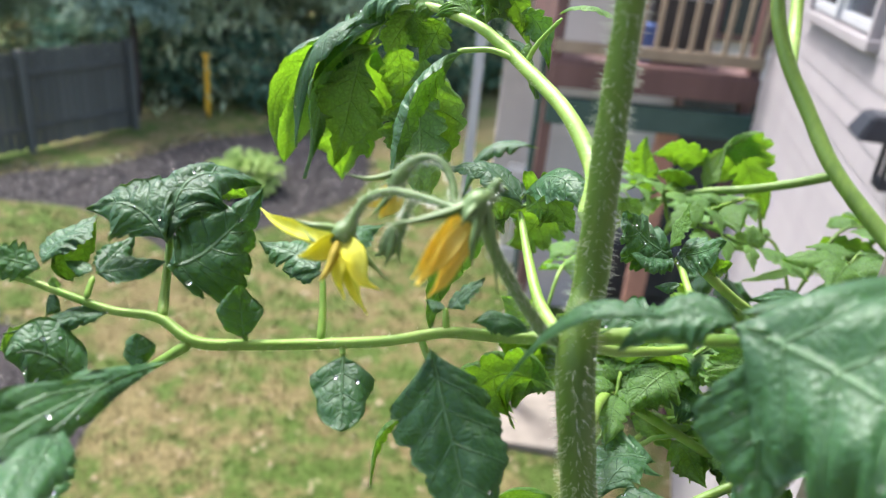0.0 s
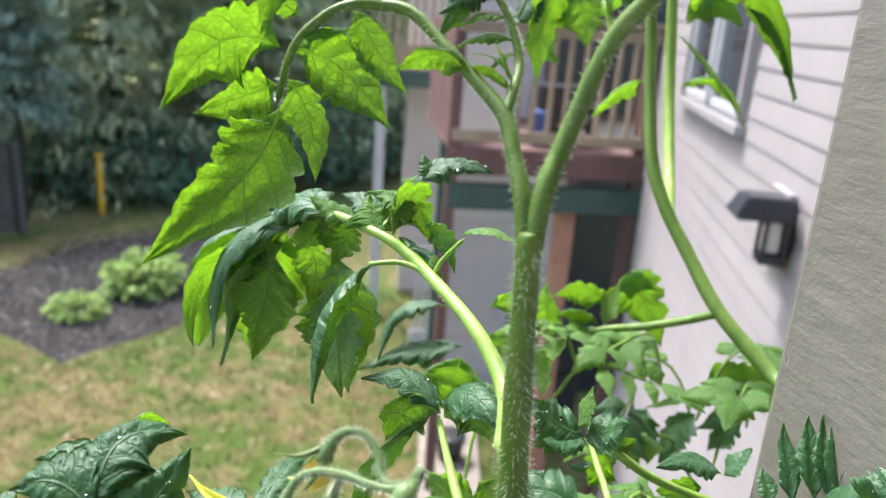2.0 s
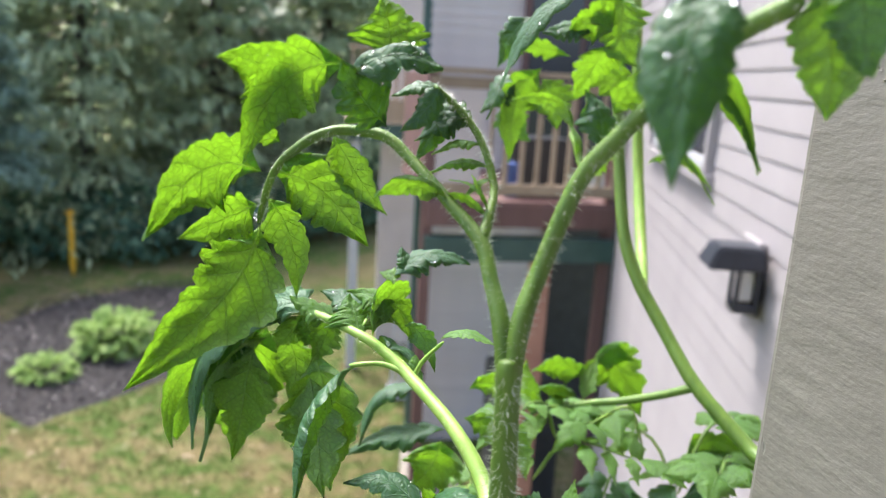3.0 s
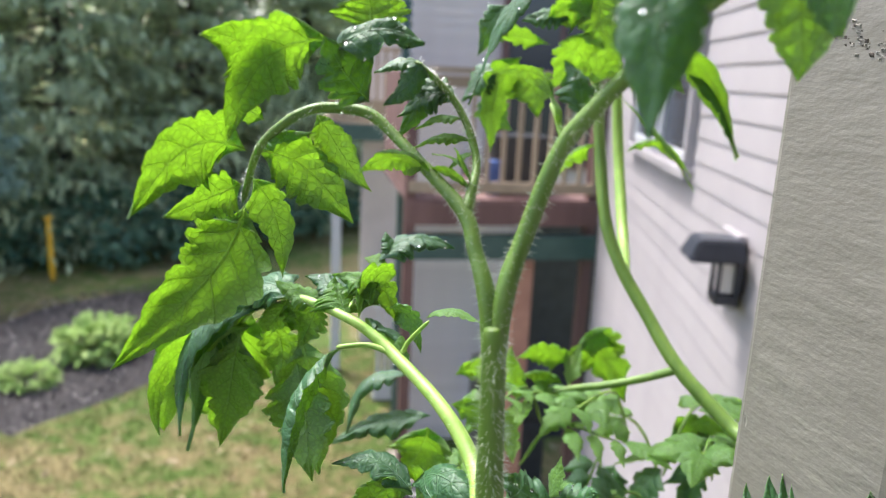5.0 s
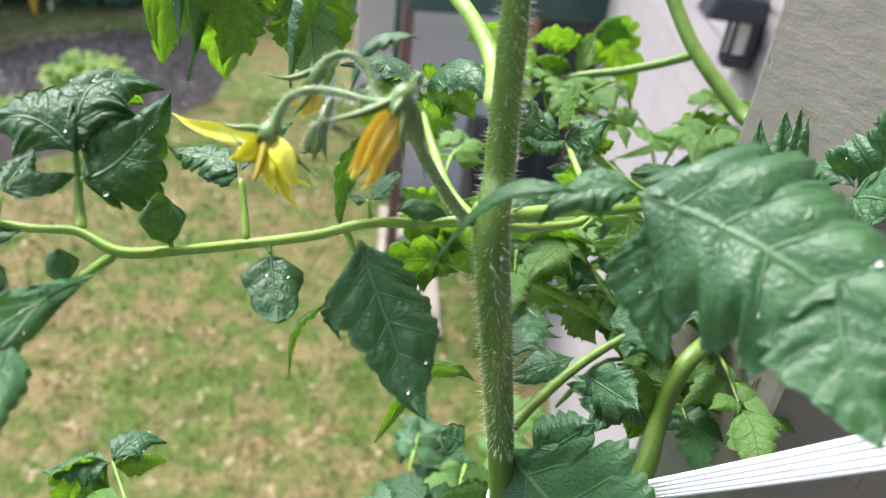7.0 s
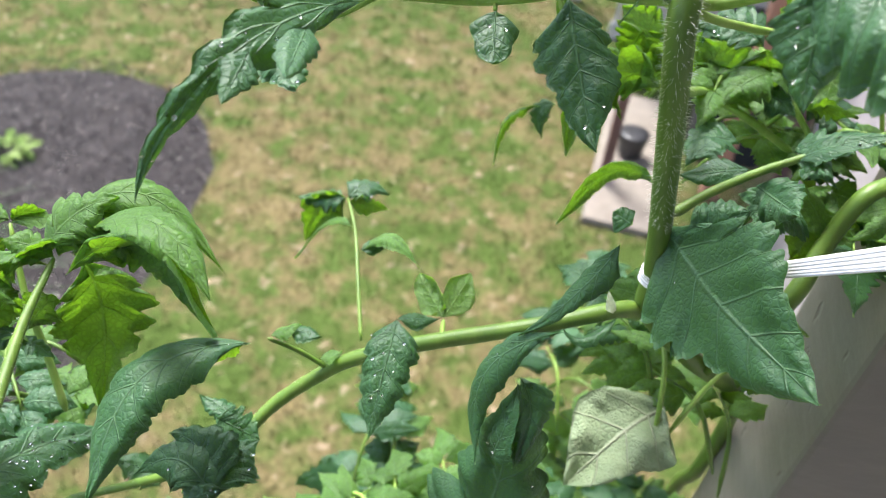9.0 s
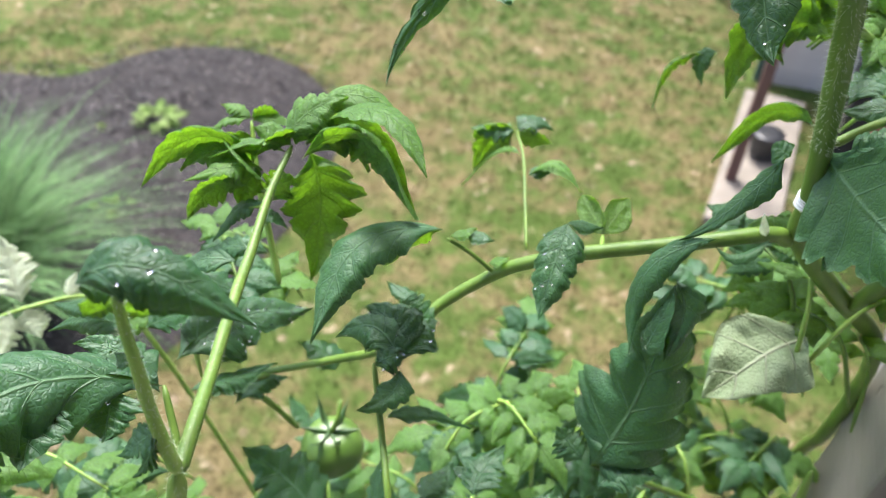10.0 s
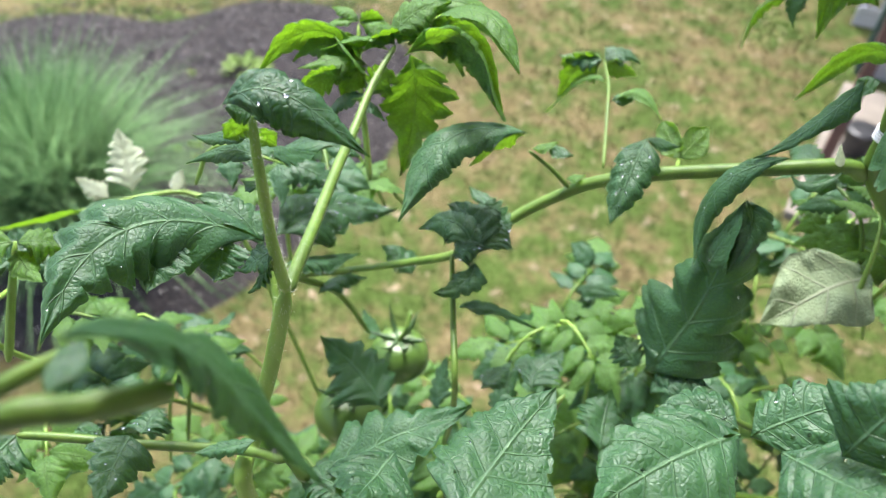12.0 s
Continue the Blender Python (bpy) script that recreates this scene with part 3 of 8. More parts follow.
def lap_board(length, lap, material):
    """One siding board along y, facing -x, with its rounded butt and the groove above it."""
    prof = [(0.0, 0.0), (-0.0115, 0.0), (-0.0135, 0.003), (-0.013, 0.02), (-0.009, lap * 0.86), (-0.006, lap), (0.0, lap)]
    verts = [(x, y, z) for y in (-length / 2, length / 2) for x, z in prof]
    k = len(prof)
    faces = [(i, (i + 1) % k, (i + 1) % k + k, i + k) for i in range(k)] + [tuple(range(k - 1, -1, -1)), tuple(range(k, 2 * k))]
    return mesh_of("siding_board", verts, faces, material, smooth=False)


def build_house():
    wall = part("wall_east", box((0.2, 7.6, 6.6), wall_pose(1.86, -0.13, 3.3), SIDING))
    tagged(wall, "house wall clad in pinkish-white lap siding", "wall", kind="structure")
    lap, z0 = 0.102, 1.1
    win_a, win_b, win_lo, win_hi = 2.93, 4.42, 3.86, 5.0
    whole, short, tail = lap_board(7.6, lap, SIDING), lap_board(win_a + 1.94, lap, SIDING), lap_board(5.66 - win_b, lap, SIDING)
    for i in range(46):
        z = z0 + lap * i
        if win_lo - lap < z < win_hi:
            rows = ((short, (win_a - 1.94) / 2), (tail, (5.66 + win_b) / 2))
        else:
            rows = ((whole, 1.86),)
        for me, s in rows:
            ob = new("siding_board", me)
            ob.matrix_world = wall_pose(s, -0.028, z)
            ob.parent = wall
    # window: pale frame, dark panes
    w = base("window_1", wall_pose((win_a + win_b) / 2, 0, win_lo).translation, "dark double window with grey-white vinyl frame", "window")
    tagged(w, kind="structure")
    mid, wid, tall = (win_a + win_b) / 2, win_b - win_a, win_hi - win_lo
    part("window_sill", box((0.07, wid + 0.06, 0.045), wall_pose(mid, 0.0, win_lo + 0.035), SIDING), w)
    part("window_head", box((0.07, wid + 0.06, 0.045), wall_pose(mid, 0.0, win_hi - 0.035), SIDING), w)
    for s in (win_a + 0.03, win_b - 0.03):
        part("window_jamb", box((0.05, 0.04, tall - 0.115), wall_pose(s, 0.0, (win_lo + win_hi) / 2), SIDING), w)
    part("mullion", box((0.05, 0.07, tall - 0.14), wall_pose(mid, 0.0, (win_lo + win_hi) / 2), WHITE_VINYL), w)
    for s in (win_a + 0.09, mid - 0.06, mid + 0.06, win_b - 0.09):
        part("sash_stile", box((0.035, 0.05, tall - 0.14), wall_pose(s, -0.012, (win_lo + win_hi) / 2), WHITE_VINYL), w)
    part("sash_rail", box((0.035, wid - 0.12, 0.045), wall_pose(mid, -0.012, win_lo + 0.095), WHITE_VINYL), w)
    for s in ((win_a + mid) / 2, (win_b + mid) / 2):
        part("pane", box((0.006, wid / 2 - 0.12, tall - 0.2), wall_pose(s, -0.02, (win_lo + win_hi) / 2), GLASS_DARK, 0), w)
    # lantern
    s, z = 2.08, 3.74
    lamp = base("wall_lamp", wall_pose(s, 0, z).translation, "black hooded outdoor lantern on the siding", "lamp")
    part("back_plate", box((0.03, 0.2, 0.26), wall_pose(s + 0.12, 0.005, z - 0.08), SIDING, 0.006), lamp, "pale mounting plate")
    bm = bmesh.new()
    bmesh.ops.create_cube(bm, size=1, matrix=Matrix.Diagonal((0.19, 0.17, 0.075, 1)))
    for v in bm.verts:
        if v.co.z > 0:
            v.co.x, v.co.y = v.co.x * 0.78 + 0.012, v.co.y * 0.78
    bmesh.ops.bevel(bm, geom=bm.edges[:], offset=0.008, segments=2, affect="EDGES")
    bmesh.ops.transform(bm, matrix=wall_pose(s, 0.105, z + 0.01), verts=bm.verts)
    hood = part("hood", bm, lamp)
    hood.data.materials.append(LAMP_BLACK)
    part("arm", box((0.05, 0.04, 0.12), wall_pose(s, 0.02, z - 0.08), LAMP_BLACK, 0.008), lamp)
    for a in (-0.035, 0.035):
        for o in (0.02, 0.085):
            part("cage_bar", box((0.014, 0.014, 0.14), wall_pose(s + a, o, z - 0.09), LAMP_BLACK, 0.002), lamp)
    part("glass", box((0.05, 0.052, 0.12), wall_pose(s, 0.052, z - 0.085), LAMP_GLASS, 0.012), lamp, "clouded glass chimney")
    part("foot", box((0.085, 0.09, 0.035), wall_pose(s, 0.05, z - 0.165), LAMP_BLACK, 0.012), lamp)
    # the neighbouring deck at the end of the wall
    y, x0, x1, fl = 5.62, 0.75, 2.36, 3.3
    deck = base("neighbour_deck", (1.6, y, 0.0), "brown timber deck with tan railing and green beam", "deck")
    part("floor", box((x1 - x0, 2.2, 0.06), pose((x0 + x1) / 2, y + 1.1, fl - 0.03), WOOD_BROWN), deck)
    part("rim_board", box((x1 - x0, 0.04, 0.19), pose((x0 + x1) / 2, y - 0.021, fl - 0.115), WOOD_BROWN), deck)
    part("beam", box((x1 - x0, 0.14, 0.2), pose((x0 + x1) / 2, y + 0.03, fl - 0.4), TRIM_GREEN), deck)
    part("top_rail", box((x1 - x0, 0.09, 0.045), pose((x0 + x1) / 2, y, fl + 1.02), WOOD_TAN), deck)
    part("upper_rail", box((x1 - x0, 0.04, 0.09), pose((x0 + x1) / 2, y, fl + 0.93), WOOD_TAN), deck)
    part("lower_rail", box((x1 - x0, 0.04, 0.09), pose((x0 + x1) / 2, y, fl + 0.1), WOOD_TAN), deck)
    picket = box((0.035, 0.035, 0.8), pose(0, 0, 0), WOOD_TAN)
    for i in range(9):
        ob = new("baluster", picket)
        ob.parent = deck
        ob.location = Vector((x0 + 0.5 + i * 0.132, y + 0.002, fl + 0.52)) - deck.location
    for x in (x0 + 0.02, x1 - 0.04):
        part("deck_post", box((0.09, 0.09, fl + 1.05), pose(x, y + 0.07, (fl + 1.05) / 2), WOOD_BROWN), deck)
    part("front_panel", box((0.36, 0.03, 0.75), pose(x0 + 0.24, y + 0.005, fl + 0.5), SIDING_FAR), deck, "pinkish boarded panel")
    part("screen", box((0.05, 2.0, 1.0), pose(x0 + 0.03, y + 1.15, fl + 0.5), WOOD_BROWN), deck)
    part("storage_chest", box((0.5, 0.4, 0.5), pose(1.75, y + 0.45, fl + 0.25), DARK), deck)
    part("blue_bag", box((0.12, 0.12, 0.3), pose(1.5, y + 0.25, fl + 0.15), surface("blue_cloth", ((0.3, (0.03, 0.06, 0.2)), (0.7, (0.08, 0.14, 0.35))), 20), 0.03), deck)
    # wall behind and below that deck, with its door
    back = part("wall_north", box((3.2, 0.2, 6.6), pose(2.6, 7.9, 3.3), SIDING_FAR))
    tagged(back, "pink-sided house wall behind the deck", "wall", kind="structure")
    board = lap_board(3.2, 0.102, SIDING_FAR)
    for i in range(62):
        ob = new("siding_board", board)
        ob.matrix_world = pose(2.6, 7.8, 0.1 + 0.102 * i, 0, 0, 90)
        ob.parent = back
    part("corner_board", box((0.1, 0.1, 6.4), pose(0.97, 7.84, 3.2), TRIM_GREEN), back)
    low = part("wall_under_deck", box((0.16, 0.12, 2.8), pose(1.79, 5.78, 1.4), BRICK_RED))
    tagged(low, "terracotta panel under the deck", "wall", kind="structure")
    door = base("door_1", (2.8, 7.7, 0), "dark glazed door under the deck", "door")
    tagged(door, kind="structure")
    part("door_leaf", box((0.8, 0.05, 2.7), pose(2.85, 7.72, 1.36), DARK), door)
    part("door_frame", box((0.06, 0.1, 2.75), pose(2.42, 7.7, 1.38), WOOD_BROWN), door)
    upper = base("door_2", (2.64, 7.72, 3.3), "dark sliding glass door behind the deck railing", "door")
    tagged(upper, kind="structure")
    part("door_frame", box((1.3, 0.06, 2.1), pose(2.64, 7.74, 4.36), WOOD_BROWN), upper)
    for x in (2.33, 2.95):
        part("pane", box((0.55, 0.03, 1.95), pose(x, 7.7, 4.36), GLASS_DARK, 0.004), upper)
    grill = base("barbecue_grill", (1.98, 6.6, 0), "black covered barbecue grill beside the wall", "grill")
    part("body", box((0.75, 0.5, 0.6), pose(1.98, 6.6, 1.2), DARK, 0.08), grill)
    part("cabinet", box((0.7, 0.45, 0.9), pose(1.98, 6.6, 0.45), DARK, 0.02), grill)
    # the farther deck
    y, x0, x1, fl = 10.0, 0.2, 1.5, 3.6
    far = base("far_deck", (0.8, y, 0), "pale far deck with green beam on a post", "deck")
    part("floor", box((x1 - x0, 2.2, 0.06), pose((x0 + x1) / 2, y + 1.1, fl - 0.03), WOOD_TAN), far)
    part("beam", box((x1 - x0, 0.08, 0.22), pose((x0 + x1) / 2, y - 0.041, fl - 0.13), TRIM_GREEN), far)
    part("top_rail", box((x1 - x0, 0.09, 0.05), pose((x0 + x1) / 2, y, fl + 0.98), WOOD_TAN), far)
    part("lower_rail", box((x1 - x0, 0.05, 0.3), pose((x0 + x1) / 2, y, fl + 0.16), WOOD_TAN), far)
    stick = box((0.04, 0.04, 0.7), pose(0, 0, 0), WOOD_TAN)
    for i in range(11):
        ob = new("baluster", stick)
        ob.parent = far
        ob.location = Vector((x0 + 0.06 + i * 0.118, y, fl + 0.64)) - far.location
    for x in (x0 + 0.13, x1 - 0.05):
        part("deck_post", box((0.13, 0.13, fl), pose(x, y + 0.1, fl / 2), WHITE_VINYL), far)
    ext = part("wall_far", box((4.0, 0.2, 7.5), pose(2.75, 11.2, 3.75), SIDING_FAR))
    tagged(ext, "farther pink-sided house wall", "wall", kind="structure")
    screen = base("lattice_screen", (1.2, 9.0, 0), "white slatted garden screen by the house", "screen")
    for i in range(8):
        part("slat", box((0.05, 0.03, 1.3), pose(0.86 + 0.09 * i, 9.0, 0.75), WHITE_VINYL), screen)
    for z in (0.2, 1.3):
        part("screen_rail", box((0.75, 0.04, 0.06), pose(1.17, 8.965, z), WHITE_VINYL), screen)
    part("screen_foot", box((0.75, 0.1, 0.16), pose(1.17, 9.0, 0.08), WHITE_VINYL), screen)
    # paved spot with a bucket
    pad = part("pavement", box((0.62, 2.4, 0.1), pose(1.02, 6.2, 0.04, 0, 0, -6), CONCRETE, 0.02))
    tagged(pad, "beige concrete pad in the lawn", "paving", kind="structure")
    bucket = tube("bucket", [(1.02, 6.15, 0.09, 0.11), (1.02, 6.15, 0.2, 0.13), (1.02, 6.15, 0.34, 0.15), (1.02, 6.15, 0.36, 0.155)], DARK, None, 3, 20)
    tagged(bucket, "dark round bucket standing on the concrete pad", "bucket")


build_house()


def build_own_deck():
    """The deck that carries the plants: post, boards, and an unseen deck above and wall behind, added for shade."""
    lo = 2.6
    post = part("post", box((0.092, 0.092, 2.6), pose(0.222, 0.056, lo + 1.3), POST_PAINT, 0.004))
    tagged(post, "taupe-painted rough wooden deck post", "post", kind="structure")
    rnd = random.Random(8)
    verts, faces, mats = [], [], []
    for i in range(150):
        f = rnd.random()
        y, z = 0.014 + 0.084 * f, 4.286 + 0.02 * f + rnd.gauss(0, 0.0022)
        w, h, out = rnd.uniform(0.0006, 0.0022), rnd.uniform(0.0004, 0.0012), rnd.uniform(0.0003, 0.0013)
        k = len(verts)
        verts += [(0.1762, y - w, z - h), (0.1762, y + w * 0.8, z - h * 0.7), (0.1762, y + w, z + h), (0.1762, y - w * 0.7, z + h * 0.8), (0.1762 - out, y + rnd.uniform(-w, w) * 0.4, z + h * 0.5), (0.1762 - out * 0.7, y - w * 0.3, z - h * 0.2)]
        faces += [(k, k + 1, k + 5), (k + 1, k + 2, k + 4, k + 5), (k + 2, k + 3, k + 4), (k + 3, k, k + 5, k + 4)]
        mats += [int(i % 3 == 0)] * 4
    tagged(part("cracked_paint", mesh_of("cracked_paint", verts, faces, [POST_PAINT, BARK], mats, False), post, "cracked and lifted paint flakes across the post"), kind="stuff")
    fl = base("floor", (0.1, -1.2, lo), "grey-brown deck boards", "floor")
    tagged(fl, kind="structure")
    board = box((1.44, 0.138, 0.03), pose(0, 0, 0), DECK_GREY)
    for i in range(19):
        ob = new("deck_board", board)
        ob.parent = fl
        ob.location = Vector((0.1, 0.2 - 0.144 * i, lo - 0.015)) - fl.location
    part("joist", box((1.44, 0.04, 0.2), pose(0.1, 0.1, lo - 0.131), WOOD_BROWN), fl)
    for x in (-0.5, 0.222):
        part("support_post", box((0.14, 0.14, lo - 0.235), pose(x, 0.0, (lo - 0.235) / 2), POST_PAINT), fl)
    # added out of view: slab overhead and rear wall, sized to shade the plants
    tagged(part("ceiling", box((1.8, 2.9, 0.1), pose(0.1, -1.32, lo + 2.65), WOOD_TAN)), "unseen deck above, added to keep sky light off the plants", "ceiling", kind="structure")
    tagged(part("wall_south", box((1.9, 0.15, 2.7), pose(0.05, -2.7, lo + 1.35), SIDING)), "unseen house wall behind the deck, added to block sky light", "wall", kind="structure")


build_own_deck()


# ---- garden and trees ----
def tuft_mesh(name, spots, size, material, droop=0.3, rnd=None, across=0.5):
    """Many small bent leaf blades, each four triangles, at places with a direction."""
    verts, faces = [], []
    for p, d in spots:
        d = (d + Vector((rnd.gauss(0, 0.35), rnd.gauss(0, 0.35), rnd.gauss(0, 0.25)))).normalized()
        s = d.cross(Vector((rnd.gauss(0, 0.4), rnd.gauss(0, 0.4), 1))).normalized()
        ln = size * rnd.uniform(0.6, 1.3)
        mid = p + d * ln * 0.5
        tip = p + d * ln - Vector((0, 0, droop * ln))
        k = len(verts)
        h = s * ln * across * 0.5
        verts += [p, mid + h, mid - h + Vector((0, 0, -0.03 * ln)), tip]
        faces += [(k, k + 1, k + 2), (k + 1, k + 3, k + 2)]
    return mesh_of(name, verts, faces, material, smooth=False)


def build_tree(x, y, tall, spread, seed, material, label, first=0.12, clumps=330, size=0.3):
    rnd = random.Random(seed)
    tree = base("conifer_tree", (x, y, 0), label, "tree", "trees behind the lawn")
    tube("trunk", [(x, y, -0.1, 0.035 * tall * 0.5), (x + 0.05, y, tall * 0.4, 0.011 * tall), (x, y, tall * 0.98, 0.02)], BARK, tree, 4, 9)
    spots, limbs = [], []
    for i in range(clumps):
        f = first + (1 - first) * (i + rnd.random()) / clumps
        a = i * 2.4 + rnd.uniform(-0.4, 0.4)
        reach = spread * (1 - f) ** 0.8 * rnd.uniform(0.6, 1.1) + 0.15
        foot = Vector((x, y, f * tall))
        d = Vector((math.cos(a), math.sin(a), 0))
        end = foot + d * reach + Vector((0, 0, reach * rnd.uniform(-0.35, 0.1)))
        limbs.append((foot, end))
        for _ in range(int(20 + 70 * reach / spread)):
            g = rnd.uniform(0.2, 1.0) ** 0.7
            p = foot.lerp(end, g) + Vector((rnd.gauss(0, 0.1), rnd.gauss(0, 0.1), rnd.gauss(0, 0.035))) * (0.4 + reach)
            spots.append((p, (d + Vector((rnd.gauss(0, 0.7), rnd.gauss(0, 0.7), -0.25)))))
    verts, faces = [], []
    for a, b in limbs:
        k = len(verts)
        s = Vector((0.02, 0.01, 0.02))
        verts += [a + s, a - s, a + Vector((0, 0, 0.035)), b]
        faces += [(k, k + 1, k + 3), (k + 1, k + 2, k + 3), (k + 2, k, k + 3)]
    tagged(part("branchwork", mesh_of("branchwork", verts, faces, BARK, smooth=False), tree), kind="stuff")
    crown = part("crown", tuft_mesh("crown", spots, size, material, 0.45, rnd, 0.3), tree)
    tagged(crown, kind="stuff")


def build_shrub(x, y, tall, wide, seed, material, label, name="shrub", n=700, size=0.16):
    rnd = random.Random(seed)
    sh = base(name, (x, y, 0), label, name.replace("_", " "), "shrubs and bed plants")
    for k in range(4):
        a = k * 1.7 + seed
        tube("branch", [(x, y, 0.0, 0.02), (x + 0.2 * wide * math.cos(a), y + 0.2 * wide * math.sin(a), tall * 0.45, 0.012), (x + 0.33 * wide * math.cos(a), y + 0.33 * wide * math.sin(a), tall * 0.8, 0.005)], BARK, sh, 3, 6)
    spots = []
    for _ in range(n):
        d = Vector((rnd.gauss(0, 1), rnd.gauss(0, 1), rnd.gauss(0.2, 0.8))).normalized()
        r = rnd.uniform(0.45, 1.0) * (1 + 0.3 * noise.noise(d * 2.2 + Vector((seed, 0, 0))))
        p = Vector((x, y, tall * 0.48)) + Vector((d.x * wide * 0.5, d.y * wide * 0.5, d.z * tall * 0.5)) * r
        if p.z > 0.02:
            spots.append((p, d))
    tagged(part("foliage", tuft_mesh("foliage", spots, size, material, 0.25, rnd, 0.6), sh), kind="stuff")


DARK_TREE, PALE_TREE = "dark drooping conifer behind the lawn", "pale blue-green conifer behind the fence"
for i, (x, y, tall, spread) in enumerate(((-8.6, 19.5, 12, 2.9), (-5.6, 18.0, 13, 3.0), (-2.9, 19.4, 13, 3.1), (-0.2, 21.0, 12, 2.9), (2.6, 23.5, 13, 3.2), (-11.8, 18.0, 12, 3.0), (-15.0, 15.0, 11, 3.0), (-4.2, 23.5, 15, 3.4), (-10.5, 24.0, 15, 3.4), (1.0, 27.0, 15, 3.6))):
    build_tree(x, y, tall, spread, 11 + i, CONIFER, DARK_TREE, 0.06)
build_tree(-6.3, 14.4, 6.0, 1.5, 51, BLUE_SPRUCE, PALE_TREE, 0.33, 110, 0.22)
for i, (x, y, tall, wide) in enumerate(((-5.9, 16.2, 1.9, 2.2), (-4.2, 16.4, 1.7, 2.4), (-2.4, 17.0, 2.0, 2.4), (-0.5, 18.6, 2.2, 2.6), (-7.8, 15.8, 2.0, 2.2), (-9.6, 12.2, 1.8, 2.0), (1.2, 20.2, 2.2, 2.6))):
    build_shrub(x, y, tall, wide, 70 + i, SHRUB, "dark green shrub under the conifers", n=900, size=0.22)
build_shrub(-3.1, 10.6, 0.6, 1.0, 90, HOSTA, "bright green leafy clump in the mulch bed", "bed_plant", 520, 0.2)
build_shrub(-3.7, 9.6, 0.35, 0.62, 91, HOSTA, "small pale green plant in the mulch", "bed_plant", 260, 0.15)
build_shrub(-4.63, 4.57, 0.24, 0.34, 92, HOSTA, "small green plant in the mulch", "bed_plant", 90, 0.12)
build_shrub(-5.03, 4.28, 0.12, 0.18, 93, HOSTA, "tiny seedling in the mulch", "bed_plant", 30, 0.08)
build_shrub(-4.2, 3.3, 0.14, 0.34, 94, HOSTA, "pale yellow-green low plant in the mulch", "bed_plant", 60, 0.09)


def build_ornamental_grass(x, y, tall, seed):
    rnd = random.Random(seed)
    g = base("ornamental_grass", (x, y, 0), "large arching tuft of fine ornamental grass", "grass clump")
    verts, faces = [], []
    for _ in range(4200):
        a, lean = rnd.uniform(0, 2 * math.pi), abs(rnd.gauss(0, 0.55)) + 0.04
        ln = tall * rnd.uniform(0.7, 1.2)
        d = Vector((math.cos(a), math.sin(a), 0))
        s = Vector((-d.y, d.x, 0)) * rnd.uniform(0.008, 0.018)
        foot = Vector((x, y, 0)) + d * 0.26 * rnd.random()
        bend = Vector((rnd.gauss(0, 0.2), rnd.gauss(0, 0.2), 0)) * ln
        k = len(verts)
        for i in range(6):
            f = i / 5
            p = foot + d * (lean * ln * 0.75 * f ** 1.4) + bend * f ** 2 + Vector((0, 0, ln * (f - 0.5 * min(lean, 1.3) * f ** 2.6)))
            verts += [p + s * (1.05 - f), p - s * (1.05 - f)]
        for i in range(5):
            faces.append((k + 2 * i, k + 2 * i + 1, k + 2 * i + 3, k + 2 * i + 2))
    tagged(part("blades", mesh_of("blades", verts, faces, GRASS_BLADE, smooth=False), g), kind="stuff")


build_ornamental_grass(-4.5, 2.12, 1.35, 5)


def build_fence():
    f = base("fence", (-6.7, 12.0, 0), "weathered dark wooden board fence", "fence")
    a, b = Vector((-8.0, 9.8, 0)), Vector((-6.0, 13.6, 0))
    d = (b - a).normalized()
    ang = math.degrees(math.atan2(d.y, d.x))
    board = box((0.135, 0.02, 1.6), pose(0, 0, 0, 0, 0, ang), FENCE)
    for i in range(29):
        ob = new("board", board)
        ob.parent = f
        p = a + d * 0.15 * i
        ob.location = Vector((p.x, p.y, 0.855 + 0.02 * math.sin(i * 2.3))) - f.location
    for z in (0.4, 1.3):
        m = (a + b) / 2
        part("fence_rail", box(((b - a).length, 0.04, 0.09), pose(m.x + 0.03, m.y - 0.016, z, 0, 0, ang), FENCE), f)
    for i in range(3):
        p = a + d * 2.1 * i
        part("fence_post", box((0.1, 0.1, 1.7), pose(p.x + 0.075, p.y - 0.04, 0.85, 0, 0, ang), FENCE), f)


build_fence()
marker = base("marker_post", (-5.0, 14.8, 0), "yellow utility marker post by the bed", "marker post")
tube("shaft", [(-5.0, 14.8, 0, 0.055), (-5.0, 14.8, 0.6, 0.055), (-5.0, 14.8, 1.25, 0.055)], YELLOW, marker, 3, 14)
part("cap", box((0.13, 0.13, 0.06), pose(-5.0, 14.8, 1.27), YELLOW, 0.02), marker)


def pot(x, y, label):
    """A flower pot with a rim and soil."""
    p = base("flower_pot", (x, y, 2.6), label, "flower pot", "pots on the deck")
    tube("pot", [(x, y, 2.601, 0.085), (x, y, 2.66, 0.1), (x, y, 2.78, 0.12), (x, y, 2.8, 0.132), (x, y, 2.84, 0.132)], BRICK_RED, p, 3, 28)
    tube("soil", [(x, y, 2.835, 0.11), (x, y, 2.846, 0.112), (x, y, 2.852, 0.1)], MULCH, p, 2, 24)


for x, y in ((0.16, 0.16), (0.4, 0.18), (-0.24, -0.12), (-0.1, 0.14)):
    pot(x, y, "terracotta flower pot with dark soil on the deck")


